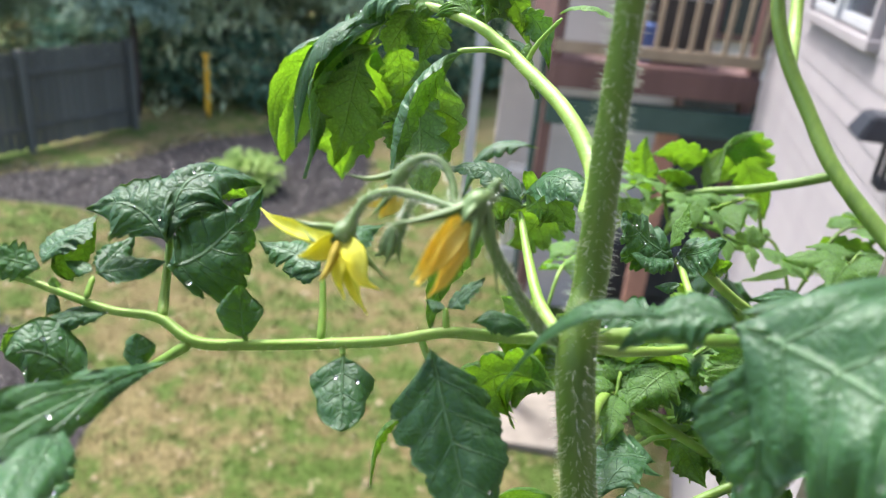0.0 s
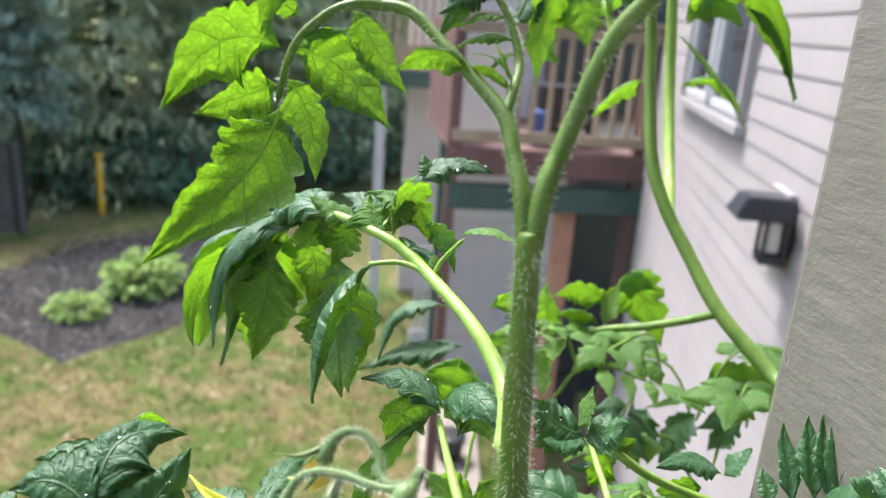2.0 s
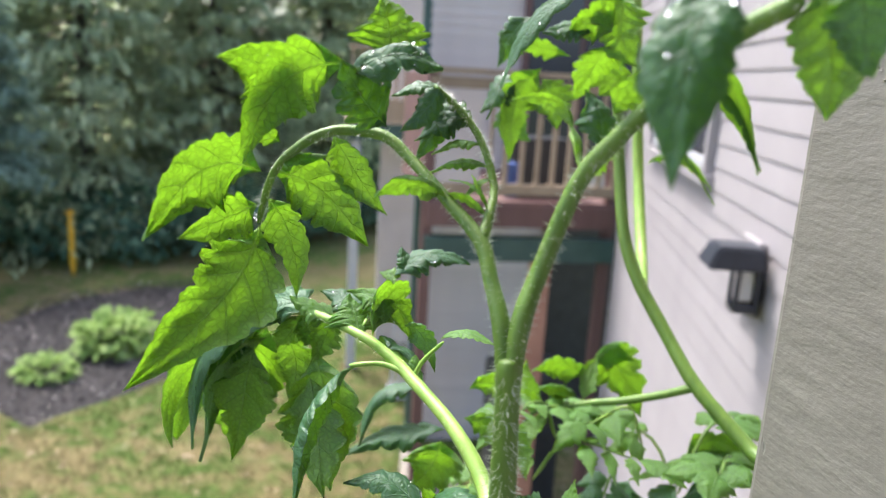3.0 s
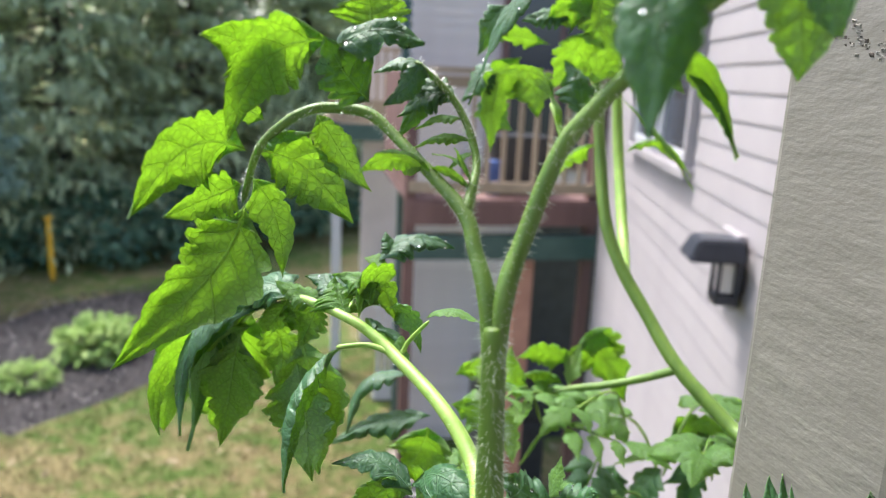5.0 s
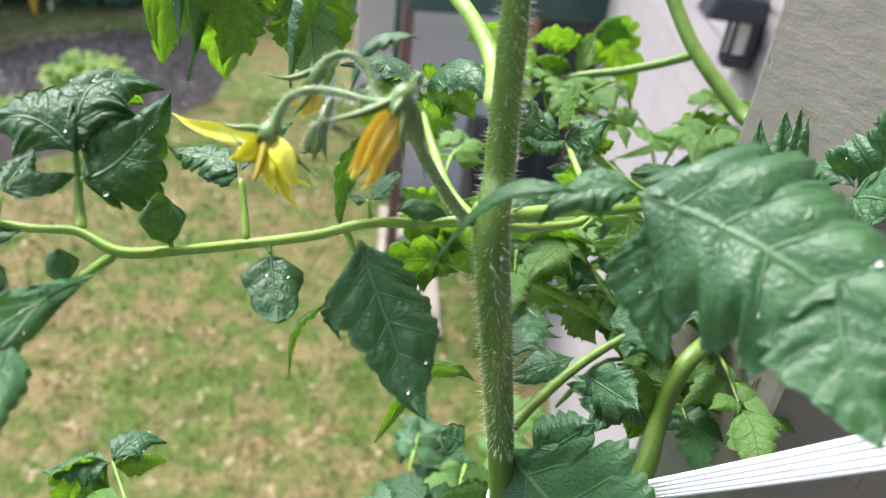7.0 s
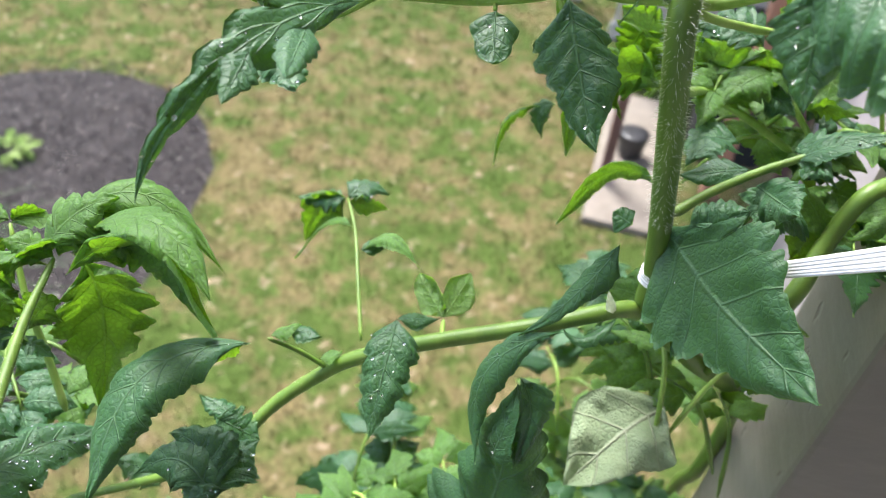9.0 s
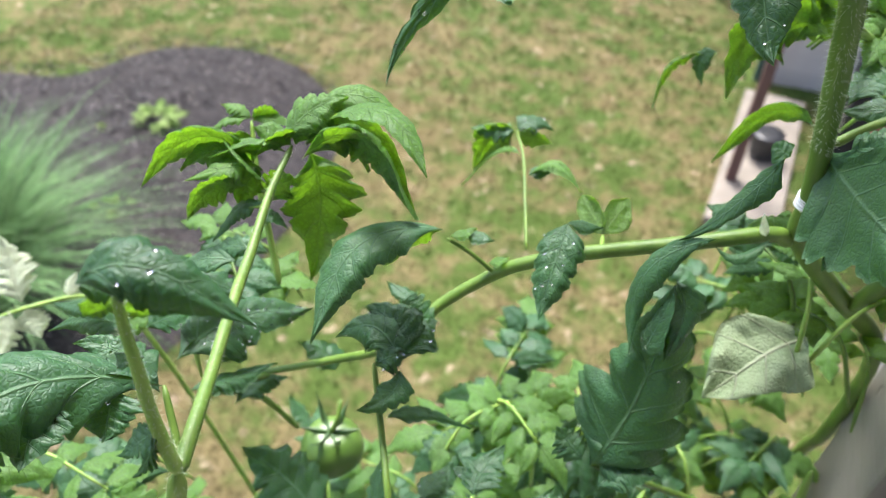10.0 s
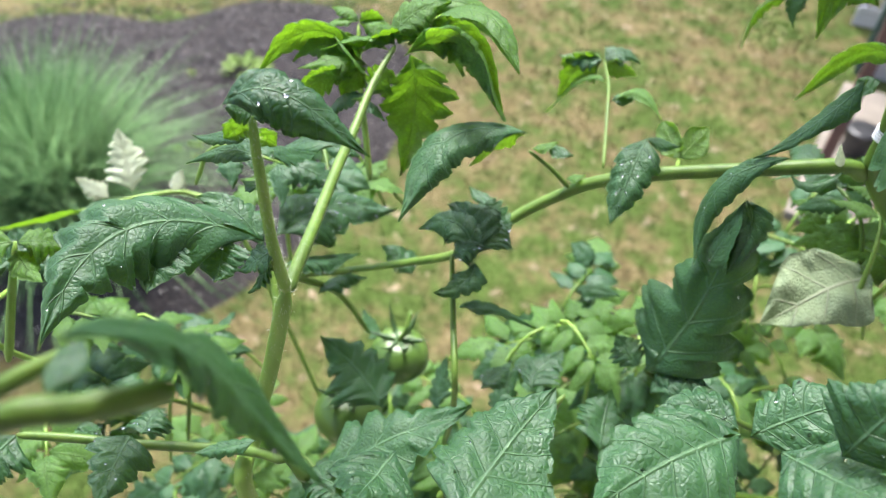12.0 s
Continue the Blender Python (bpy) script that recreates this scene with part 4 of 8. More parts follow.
# ---- pieces of the plants ----
def tie_ribbon(parent):
    """Loops of narrow ribbon round the stem, and the band of strands that runs off to the post."""
    for k in range(4):
        z = 3.9728 + 0.0019 * k
        ring = [(0.0499 + 0.006 * math.cos(a), -0.0124 + 0.006 * math.sin(a), z + 0.0003 * math.sin(2 * a + k), 0.0009) for a in (0, 1.05, 2.1, 3.14, 4.19, 5.24, 6.2)]
        tube("loop", ring, RIBBON, parent, 4, 6)
    a, b = Vector(TIE_FROM), Vector(TIE_TO)
    for k in range(9):
        f = (k - 4) / 8
        p = a + Vector((0, 0, 0.002 * f))
        q = b + Vector((0, 0.001 * k, 0.0085 * f))
        m = (p + q) / 2 + Vector((0, 0, -0.0012 + 0.0004 * (k % 2)))
        tube("strand", [(*p, 0.0009), (*m, 0.0009), (*q, 0.0009)], RIBBON, parent, 6, 6)


def petal(parent, points, w, material, name="petal"):
    """A thin pointed petal along a row of places, cupped across."""
    row = spline(points, 7)
    n = len(row)
    verts, faces = [], []
    for i, q in enumerate(row):
        t = Vector(row[min(i + 1, n - 1)] - row[max(i - 1, 0)]).normalized()
        x = t.cross(Vector((0.25, -1, 0.3))).normalized()
        y = x.cross(t)
        s = i / (n - 1)
        h = 0.5 * w * (0.5 + 0.75 * math.sin(math.pi * min(1, 0.12 + s))) * (1 - s ** 2.6) + 0.0001
        for k in range(-3, 4):
            v = k / 3
            verts.append(Vector(q) + x * h * v + y * (h * 0.4 * v * v + 0.0002 * math.sin(9 * s + 3 * v)))
        for k in range(-3, 4):
            v = k / 3
            verts.append(Vector(q) + x * h * v + y * (h * 0.4 * v * v - 0.00025))
    for i in range(n - 1):
        for k in range(6):
            a = i * 14 + k
            faces += [(a, a + 1, a + 15, a + 14), (a + 7, a + 21, a + 22, a + 8)]
        for k, o in ((0, 7), (6, 13)):
            a = i * 14
            faces.append((a + k, a + 14 + k, a + 14 + o, a + o))
    return part(name, mesh_of(name, verts, faces, material), parent)


def tomato(plant, centre, r):
    """An unripe fruit, ribbed and dented at its stalk, with a star of sepals."""
    c = Vector(centre)
    verts, faces = [], []
    nu, nv = 24, 14
    for i in range(nv + 1):
        ph = math.pi * i / nv
        for k in range(nu):
            th = 2 * math.pi * k / nu
            rr = r * (1 + 0.02 * math.cos(5 * th) * math.sin(ph))
            z = math.cos(ph) * 0.9 - 0.16 * math.exp(-(ph / 0.35) ** 2)
            verts.append(c + Vector((rr * math.sin(ph) * math.cos(th), rr * math.sin(ph) * math.sin(th), r * z)))
    for i in range(nv):
        for k in range(nu):
            a, b = i * nu + k, i * nu + (k + 1) % nu
            faces.append((a, a + nu, b + nu, b))
    fruit = part("fruit", mesh_of("fruit", verts, faces, TOMATO), plant, "unripe green tomato with star-shaped calyx")
    top = c + Vector((0, 0, r * 0.76))
    tube("fruit_stalk", [(*top, 0.0022), (*(top + Vector((0.004, 0.006, 0.012))), 0.002), (*(top + Vector((0.002, 0.018, 0.022))), 0.002)], STEM, fruit, 4, 8)
    for k in range(6):
        a = k * 1.05 + 0.3
        d = Vector((math.cos(a), math.sin(a), 0))
        lift = 0.3 + 0.35 * (k % 3)
        sepal(fruit, [top + d * 0.001, top + d * r * 0.5 + Vector((0, 0, r * 0.12)), top + d * r * 1.0 + Vector((0, 0, r * lift))], 0.0075, FRUIT_CALYX)
    return fruit


def spray(plant, c, rnd, skin, scale=1.0):
    """One small compound leaf: a stalk with three pairs of leaflets and one at its end."""
    a = rnd.uniform(0, 2 * math.pi)
    d = Vector((math.cos(a), math.sin(a), rnd.uniform(-0.25, 0.15)))
    ln = rnd.uniform(0.05, 0.085) * scale
    tip = c + d * ln
    st = tube("leaf_stalk", [(*(c - d * 0.03 * scale - Vector((0, 0, 0.05 * scale))), 0.0016), (*c, 0.0013), (*(tip - d * ln * 0.3), 0.0008)], rnd.choice((STEM_PALE, STEM)), plant, 4, 6)
    for k in range(3):
        s = c + d * ln * (0.15 + 0.25 * k)
        for sg in (-1, 1):
            out = (d * 0.5 + d.cross(Vector((0, 0, 1))).normalized() * sg + Vector((0, 0, rnd.uniform(-0.5, 0.1)))).normalized()
            e = s + out * rnd.uniform(0.022, 0.042) * scale
            nrm = Vector((rnd.gauss(0, 0.35), rnd.gauss(-0.2, 0.35), 1))
            leaflet(st, s, (s + e) / 2 + Vector((0, 0, 0.004)), e, nrm, rnd.uniform(0.016, 0.03) * scale, rnd.choice("lln"), skin, coarse=True)
    e = tip + d * 0.02 * scale - Vector((0, 0, 0.012 * scale))
    leaflet(st, c + d * ln * 0.7, tip, e, Vector((rnd.gauss(0, 0.3), rnd.gauss(-0.2, 0.3), 1)), rnd.uniform(0.024, 0.036) * scale, "l", skin, coarse=True)


def tangle(plant):
    """The mass of lower leaves: compound sprays scattered through a low volume."""
    rnd = random.Random(77)
    for i in range(150):
        fx = rnd.random() ** 0.75
        c = Vector(TANGLE_A).lerp(Vector(TANGLE_B), fx) + Vector((rnd.uniform(-0.03, 0.03), rnd.uniform(-0.05, 0.1), -rnd.random() ** 1.2 * 0.26))
        if any((c - Vector(q)).length < 0.12 for q in FRUIT_ROOM):
            continue
        spray(plant, c, rnd, "y" if rnd.random() < 0.5 else "a")


def sprays_along(plant, a, b, number, seed, loose, young, scale):
    """Compound leaves scattered about a line."""
    rnd = random.Random(seed)
    for i in range(number):
        c = Vector(a).lerp(Vector(b), (i + rnd.random()) / number) + Vector((rnd.gauss(0, loose), rnd.gauss(0, loose), rnd.gauss(0, loose)))
        spray(plant, c, rnd, "y" if rnd.random() < young else "a", scale)


# ---- the tomato plants ----
TIE_FROM, TIE_TO = (0.0515, -0.0175, 3.9765), (0.1527, -0.0992, 4.0977)
TANGLE_A, TANGLE_B = (-0.3818, -0.2468, 3.6958), (0.116, 0.1009, 3.7924)
FRUIT_ROOM = ((-0.2097, -0.0579, 3.706), (-0.1826, -0.1057, 3.8147), (-0.2156, -0.0631, 3.733), (0.0638, 0.0348, 3.8119))
plant = base("tomato_plant", (0.16, 0.16, 2.84), "tall hairy-stemmed tomato plant with yellow flowers, tied to the post", "tomato plant", "tomato plants")
path = [(0.16, 0.16, 2.83, 0.007), (0.175, 0.17, 3.3, 0.0065), (0.176, 0.14, 3.57, 0.0062), (0.1745, 0.1133, 3.65, 0.006), (0.1665, 0.0918, 3.7508, 0.0058), (0.1372, 0.0466, 3.8391, 0.0058), (0.09, 0.0058, 3.9041, 0.0056), (0.0565, -0.0018, 3.942, 0.0056), (0.0492, -0.0138, 3.978, 0.005), (0.0448, -0.0128, 4.0065, 0.005), (0.0352, -0.0131, 4.06, 0.0054), (0.0283, -0.0124, 4.0994, 0.0056), (0.0316, 0.0018, 4.1167, 0.005), (0.0304, 0.0048, 4.1546, 0.0044), (0.0292, 0.003, 4.178, 0.0039), (0.0284, 0.0018, 4.196, 0.0036), (0.0278, 0.001, 4.206, 0.0034), (0.0274, 0.001, 4.2095, 0.0026)]
trunk = tube('stem', path, STEM, plant)
hairs(path[9:-1], 2000, 0.0044, trunk)
path = [(0.0284, 0.0016, 4.196, 0.003), (0.0262, 0.006, 4.2165, 0.0028), (0.0241, 0.0144, 4.2279, 0.0024), (0.0222, 0.0224, 4.2373, 0.0024), (0.0138, 0.034, 4.2471, 0.002), (0.0032, 0.0469, 4.258, 0.0018), (-0.0046, 0.0532, 4.2644, 0.0019), (-0.0136, 0.0567, 4.2657, 0.0018), (-0.0225, 0.0577, 4.2651, 0.0017), (-0.0315, 0.0591, 4.2604, 0.0016), (-0.0406, 0.0615, 4.2506, 0.0014), (-0.0465, 0.0701, 4.2318, 0.001)]
fork_l = tube('branch', path, STEM, plant)
hairs(path, 1100, 0.0028, fork_l)
path = [(0.0284, 0.0016, 4.196, 0.003), (0.0308, 0.003, 4.219, 0.003), (0.0361, 0.0065, 4.2336, 0.0028), (0.0442, 0.0054, 4.2584, 0.0026), (0.0519, 0.0006, 4.2712, 0.0025), (0.0594, -0.0066, 4.2825, 0.0024), (0.0694, -0.0189, 4.2971, 0.0024), (0.0781, -0.0307, 4.3051, 0.0025)]
fork_r = tube('branch', path, STEM, plant)
hairs(path, 900, 0.003, fork_r)
path = [(0.0222, 0.0224, 4.2373, 0.0022), (0.0254, 0.0284, 4.2451, 0.0016), (0.0276, 0.0353, 4.2527, 0.0013), (0.0247, 0.0412, 4.264, 0.0012), (0.0191, 0.0458, 4.2728, 0.0011), (0.0092, 0.0485, 4.2816, 0.0009)]
truss_top = tube('shoot', path, STEM, plant)
hairs(path, 520, 0.003, truss_top)
leaflet(fork_l, (-0.0464, 0.0727, 4.2306), (-0.0569, 0.0602, 4.2078), (-0.0851, 0.0397, 4.1832), (-0.2, 0.95, -0.2), 0.0323, 'n', 'y', curl=0.1, label='long serrated leaflet seen from its pale underside')
leaflet(fork_l, (-0.0442, 0.0636, 4.2502), (-0.0623, 0.0555, 4.2516), (-0.0777, 0.0421, 4.2311), (-0.35, 0.85, 0.35), 0.0284, 'n', 'y')
leaflet(fork_l, (-0.0464, 0.0699, 4.2384), (-0.057, 0.064, 4.2343), (-0.0705, 0.0557, 4.2288), (-0.35, 0.9, 0.2), 0.0183, 'n', 'y')
leaflet(fork_l, (-0.037, 0.0593, 4.266), (-0.0429, 0.0591, 4.2834), (-0.0573, 0.0524, 4.2863), (0.1, 0.95, 0.25), 0.0232, 'n', 'y')
leaflet(fork_l, (-0.0167, 0.0457, 4.286), (-0.0371, 0.0495, 4.2801), (-0.0489, 0.0474, 4.2546), (-0.1, 0.95, 0.3), 0.0238, 'n', 'y', label='drooping leaflet')
leaflet(fork_l, (-0.0176, 0.0438, 4.2826), (-0.0044, 0.0388, 4.2901), (0.0097, 0.0333, 4.2864), (-0.2, -0.75, 0.6), 0.0172, 'n', 'a', curl=0.6, wave=0.16, crumple=0.05)
leaflet(fork_l, (-0.0052, 0.045, 4.2683), (-0.0133, 0.0427, 4.2769), (-0.0199, 0.0397, 4.2877), (-0.1, -0.9, 0.4), 0.0198, 'l', 'a', curl=0.4, wave=0.12)
leaflet(fork_l, (-0.0053, 0.049, 4.2889), (-0.0053, 0.0514, 4.2978), (-0.008, 0.0527, 4.3069), (0.05, 0.95, -0.3), 0.0236, 'n', 'y')
leaflet(fork_l, (-0.0416, 0.0638, 4.2502), (-0.0243, 0.0637, 4.2445), (-0.0092, 0.0564, 4.2274), (0.1, 0.95, 0.2), 0.0248, 'n', 'y')
leaflet(fork_l, (-0.0216, 0.0595, 4.2638), (-0.0145, 0.0586, 4.2533), (-0.0035, 0.054, 4.2387), (0.4, 0.85, 0.3), 0.0166, 'n', 'y')
leaflet(fork_l, (-0.0436, 0.0714, 4.2402), (-0.0362, 0.0728, 4.227), (-0.0332, 0.0677, 4.2052), (0.2, 0.95, 0.1), 0.0168, 'n', 'y')
leaflet(fork_l, (-0.038, 0.0609, 4.2604), (-0.0449, 0.0586, 4.2648), (-0.0515, 0.0581, 4.2678), (-0.1, 0.95, 0.2), 0.0091, 'n', 'y')
leaflet(fork_l, (0.0095, 0.0355, 4.2816), (0.0052, 0.0341, 4.2745), (-0.0022, 0.0337, 4.2679), (-0.3, -0.8, 0.5), 0.0100, 'n', 'a', curl=0.4)
leaflet(fork_l, (-0.0381, 0.0603, 4.254), (-0.0325, 0.0588, 4.2562), (-0.0216, 0.0571, 4.2575), (0.0, -0.6, 0.8), 0.0075, 'n', 'y')
leaflet(fork_l, (0.0136, 0.033, 4.2473), (0.0026, 0.0372, 4.2527), (-0.0084, 0.0433, 4.2465), (0.23, 0.56, 0.80), 0.0137, 'n', 'y')
leaflet(truss_top, (0.0247, 0.0412, 4.264), (0.0168, 0.0423, 4.2646), (0.009, 0.0435, 4.2604), (-0.25, -0.24, 0.94), 0.0071, 'l', 'y')
leaflet(truss_top, (0.0264, 0.0382, 4.2575), (0.0172, 0.0426, 4.2587), (0.008, 0.0469, 4.2538), (-0.34, -0.34, 0.88), 0.0061, 'l', 'y')
leaflet(truss_top, (0.0227, 0.044, 4.2688), (0.0138, 0.0484, 4.2737), (0.0048, 0.0528, 4.2726), (-0.27, -0.78, 0.57), 0.0109, 'l', 'a')
leaflet(truss_top, (0.0209, 0.0455, 4.2721), (0.0124, 0.0469, 4.2709), (0.004, 0.0484, 4.264), (-0.40, -0.69, 0.60), 0.0126, 'l', 'a')
leaflet(truss_top, (0.0256, 0.032, 4.2479), (0.0198, 0.0349, 4.2528), (0.0139, 0.0379, 4.2535), (0.37, -0.12, 0.92), 0.0052, 'l', 'y')
leaflet(truss_top, (0.0249, 0.0282, 4.2434), (0.0185, 0.0319, 4.2488), (0.0121, 0.0356, 4.2494), (0.59, 0.49, 0.64), 0.006, 'l', 'y')
leaflet(truss_top, (0.0175, 0.0471, 4.2735), (0.0111, 0.0494, 4.2683), (0.0047, 0.0517, 4.2566), (-0.49, -0.86, 0.14), 0.0109, 'l', 'a')
leaflet(truss_top, (0.0269, 0.0367, 4.2542), (0.0221, 0.0356, 4.2525), (0.0173, 0.0344, 4.2472), (-0.52, -0.29, 0.80), 0.0045, 'l', 'y')
leaflet(truss_top, (0.0119, 0.0481, 4.28), (0.0042, 0.0499, 4.2811), (-0.0035, 0.0517, 4.2773), (-0.26, -0.47, 0.85), 0.01, 'l', 'a')
leaflet(truss_top, (0.0248, 0.0285, 4.2451), (0.022, 0.0289, 4.2527), (0.0192, 0.0292, 4.2565), (0.90, 0.06, 0.43), 0.0044, 'l', 'y')
tube('petiole', [(0.045, 0.0057, 4.2621, 0.001), (0.0438, 0.01, 4.2685, 0.0008), (0.0434, 0.0135, 4.2713, 0.0007)], STEM_PALE, fork_r)
leaflet(fork_r, (0.0437, 0.0134, 4.2708), (0.0406, 0.0201, 4.2793), (0.0296, 0.0303, 4.2789), (0.75, 0.37, 0.55), 0.0079, 'n', 'y')
leaflet(fork_r, (0.0435, 0.0075, 4.2634), (0.0444, 0.0088, 4.2694), (0.0418, 0.0121, 4.2744), (0.61, -0.69, 0.38), 0.0044, 'n', 'y')
leaflet(fork_r, (0.0496, 0.0045, 4.2663), (0.0485, 0.0057, 4.2767), (0.0448, 0.0093, 4.283), (-0.06, -0.96, 0.26), 0.0125, 'l', 'a', curl=0.5, wave=0.15)
leaflet(fork_r, (0.0502, 0.0007, 4.277), (0.0533, -0.0005, 4.2834), (0.0564, -0.0017, 4.2898), (0.08, 0.99, 0.15), 0.0092, 'n', 'y')
leaflet(fork_r, (0.0486, -0.0547, 4.3039), (0.0387, -0.0597, 4.2914), (0.0373, -0.0635, 4.2668), (-0.58, -0.74, 0.35), 0.0199, 'n', 'a', label='dark hanging leaflet')
leaflet(fork_r, (0.0809, -0.0313, 4.3081), (0.0851, -0.0328, 4.2947), (0.0864, -0.0335, 4.2795), (0.58, 0.82, 0.05), 0.0194, 'n', 'y')
leaflet(fork_r, (0.0827, -0.0413, 4.3088), (0.0854, -0.0424, 4.2989), (0.0882, -0.0436, 4.289), (0.72, 0.68, 0.12), 0.0152, 'n', 'a')
path = [(0.0302, 0.0138, 4.1311, 0.0036), (0.0371, 0.0493, 4.1352, 0.0034), (0.0287, 0.075, 4.1486, 0.003), (0.0128, 0.1057, 4.1592, 0.0028), (0.0036, 0.1166, 4.1651, 0.0025), (-0.0074, 0.1256, 4.1702, 0.0022), (-0.0293, 0.1488, 4.1727, 0.0018), (-0.0464, 0.1694, 4.1642, 0.0014), (-0.0643, 0.206, 4.137, 0.0009)]
arch = tube('branch', path, STEM_PALE, plant)
hairs(path, 500, 0.002, arch)
tube('petiole', [(0.011, 0.1074, 4.16, 0.0013), (0.001, 0.1124, 4.1621, 0.0012), (-0.0123, 0.1155, 4.1602, 0.001)], STEM_PALE, arch)
leaflet(arch, (-0.0086, 0.1156, 4.1607), (-0.0308, 0.1031, 4.1399), (-0.0335, 0.0855, 4.109), (-0.90, 0.37, 0.22), 0.0225, 'n', 'a', curl=0.5)
leaflet(arch, (-0.0293, 0.1604, 4.1514), (-0.0202, 0.1508, 4.1164), (-0.0193, 0.1392, 4.085), (0.48, 0.86, -0.20), 0.0449, 'n', 'y')
leaflet(arch, (-0.0406, 0.1644, 4.1639), (-0.0774, 0.1918, 4.1325), (-0.0893, 0.1943, 4.0712), (-0.76, 0.38, 0.52), 0.0368, 'n', 'a')
leaflet(arch, (-0.048, 0.1906, 4.1493), (-0.0931, 0.2129, 4.1104), (-0.1072, 0.2241, 4.0689), (-0.40, 0.70, 0.59), 0.0351, 'n', 'y')
leaflet(arch, (-0.0556, 0.21, 4.1457), (-0.0698, 0.2252, 4.1053), (-0.0747, 0.2352, 4.0579), (-0.14, 0.94, 0.30), 0.0539, 'l', 'y')
leaflet(arch, (-0.0625, 0.2333, 4.1234), (-0.0614, 0.2384, 4.0972), (-0.0602, 0.2435, 4.0709), (0.38, 0.91, 0.19), 0.0324, 'l', 'a')
leaflet(arch, (-0.0073, 0.1293, 4.1688), (-0.0099, 0.1372, 4.1764), (-0.0125, 0.145, 4.184), (0.35, -0.59, 0.73), 0.0237, 'l', 'y')
leaflet(arch, (-0.0022, 0.1287, 4.1678), (0.0072, 0.143, 4.1809), (0.0192, 0.1399, 4.1597), (-0.40, 0.90, 0.19), 0.0257, 'l', 'y')
leaflet(arch, (0.0039, 0.1219, 4.165), (0.0137, 0.1301, 4.1606), (0.0241, 0.1313, 4.1404), (0.66, 0.34, 0.67), 0.0271, 'n', 'a')
leaflet(arch, (-0.0187, 0.1464, 4.1715), (-0.0293, 0.1486, 4.1759), (-0.0399, 0.1507, 4.1802), (0.23, -0.54, 0.81), 0.0175, 'l', 'y')
leaflet(arch, (-0.0293, 0.1488, 4.1727), (-0.0491, 0.1673, 4.175), (-0.0655, 0.1919, 4.158), (-0.54, -0.17, 0.82), 0.0295, 'l', 'a')
leaflet(arch, (-0.0335, 0.1561, 4.1697), (-0.0399, 0.1625, 4.1588), (-0.0463, 0.1689, 4.1479), (-0.08, 0.84, 0.54), 0.0221, 'l', 'y')
leaflet(arch, (-0.0348, 0.1558, 4.1689), (-0.03, 0.1581, 4.1602), (-0.0252, 0.1605, 4.1514), (0.01, 0.96, 0.26), 0.0162, 'l', 'y')
leaflet(arch, (-0.0568, 0.1909, 4.1522), (-0.0763, 0.2057, 4.1403), (-0.0835, 0.2302, 4.0958), (-0.91, -0.39, 0.16), 0.0377, 'l', 'a')
leaflet(arch, (-0.0555, 0.209, 4.1427), (-0.0912, 0.2225, 4.134), (-0.1182, 0.2403, 4.0838), (-0.36, 0.61, 0.71), 0.0351, 'n', 'a')
leaflet(arch, (0.006, 0.113, 4.1619), (0.0071, 0.1138, 4.1642), (0.0083, 0.1146, 4.1665), (-0.39, -0.79, 0.47), 0.0082, 'o', 'y')
leaflet(arch, (0.0145, 0.1085, 4.1611), (0.0151, 0.1096, 4.164), (0.0158, 0.1107, 4.1668), (-0.44, -0.80, 0.40), 0.0056, 'o', 'y')
pet2 = tube('petiole', [(0.0148, 0.1056, 4.1592, 0.0011), (0.018, 0.1021, 4.1677, 0.001), (0.0249, 0.0955, 4.1785, 0.0008)], STEM_PALE, arch)
leaflet(pet2, (0.0236, 0.095, 4.1797), (0.0345, 0.0925, 4.1839), (0.0456, 0.0854, 4.1801), (-0.02, -0.00, 1.00), 0.0115, 'l', 'y')
pet3 = tube('petiole', [(-0.0061, 0.1308, 4.1732, 0.001), (0.0029, 0.1576, 4.1762, 0.0009), (0.0145, 0.1837, 4.1792, 0.0007)], STEM_PALE, arch)
leaflet(pet3, (0.0117, 0.1863, 4.18), (0.0307, 0.1883, 4.1922), (0.0518, 0.1857, 4.1874), (-0.17, -0.43, 0.89), 0.0223, 'l', 'a')
leaflet(pet3, (0.0161, 0.1859, 4.1802), (0.0103, 0.1881, 4.181), (0.0045, 0.1904, 4.1817), (-0.10, -0.54, 0.84), 0.0119, 'l', 'y')
leaflet(pet3, (0.0205, 0.1863, 4.1833), (0.0182, 0.1896, 4.1893), (0.016, 0.1928, 4.1953), (0.47, -0.69, 0.55), 0.0134, 'l', 'a')
leaflet(arch, (-0.0417, 0.1778, 4.1659), (-0.0827, 0.1717, 4.1446), (-0.0857, 0.1524, 4.1019), (-0.6, -0.3, 0.7), 0.0194, 'n', 'a', curl=0.5)
leaflet(arch, (-0.0502, 0.1773, 4.1495), (-0.0933, 0.1755, 4.1313), (-0.0963, 0.16, 4.0985), (-0.5, 0.8, 0.3), 0.0192, 'n', 'y')
leaflet(arch, (-0.0585, 0.1752, 4.1458), (-0.0645, 0.1734, 4.116), (-0.0684, 0.1606, 4.0906), (-0.1, 0.95, 0.2), 0.0322, 'l', 'y')
leaflet(arch, (-0.03, 0.1528, 4.1389), (-0.0253, 0.1418, 4.1142), (-0.0225, 0.1278, 4.0885), (0.2, 0.95, 0.1), 0.0326, 'l', 'y')
leaflet(arch, (-0.0193, 0.1531, 4.169), (-0.0238, 0.1497, 4.1588), (-0.029, 0.1457, 4.1481), (0.1, 0.95, 0.2), 0.0179, 'l', 'y')
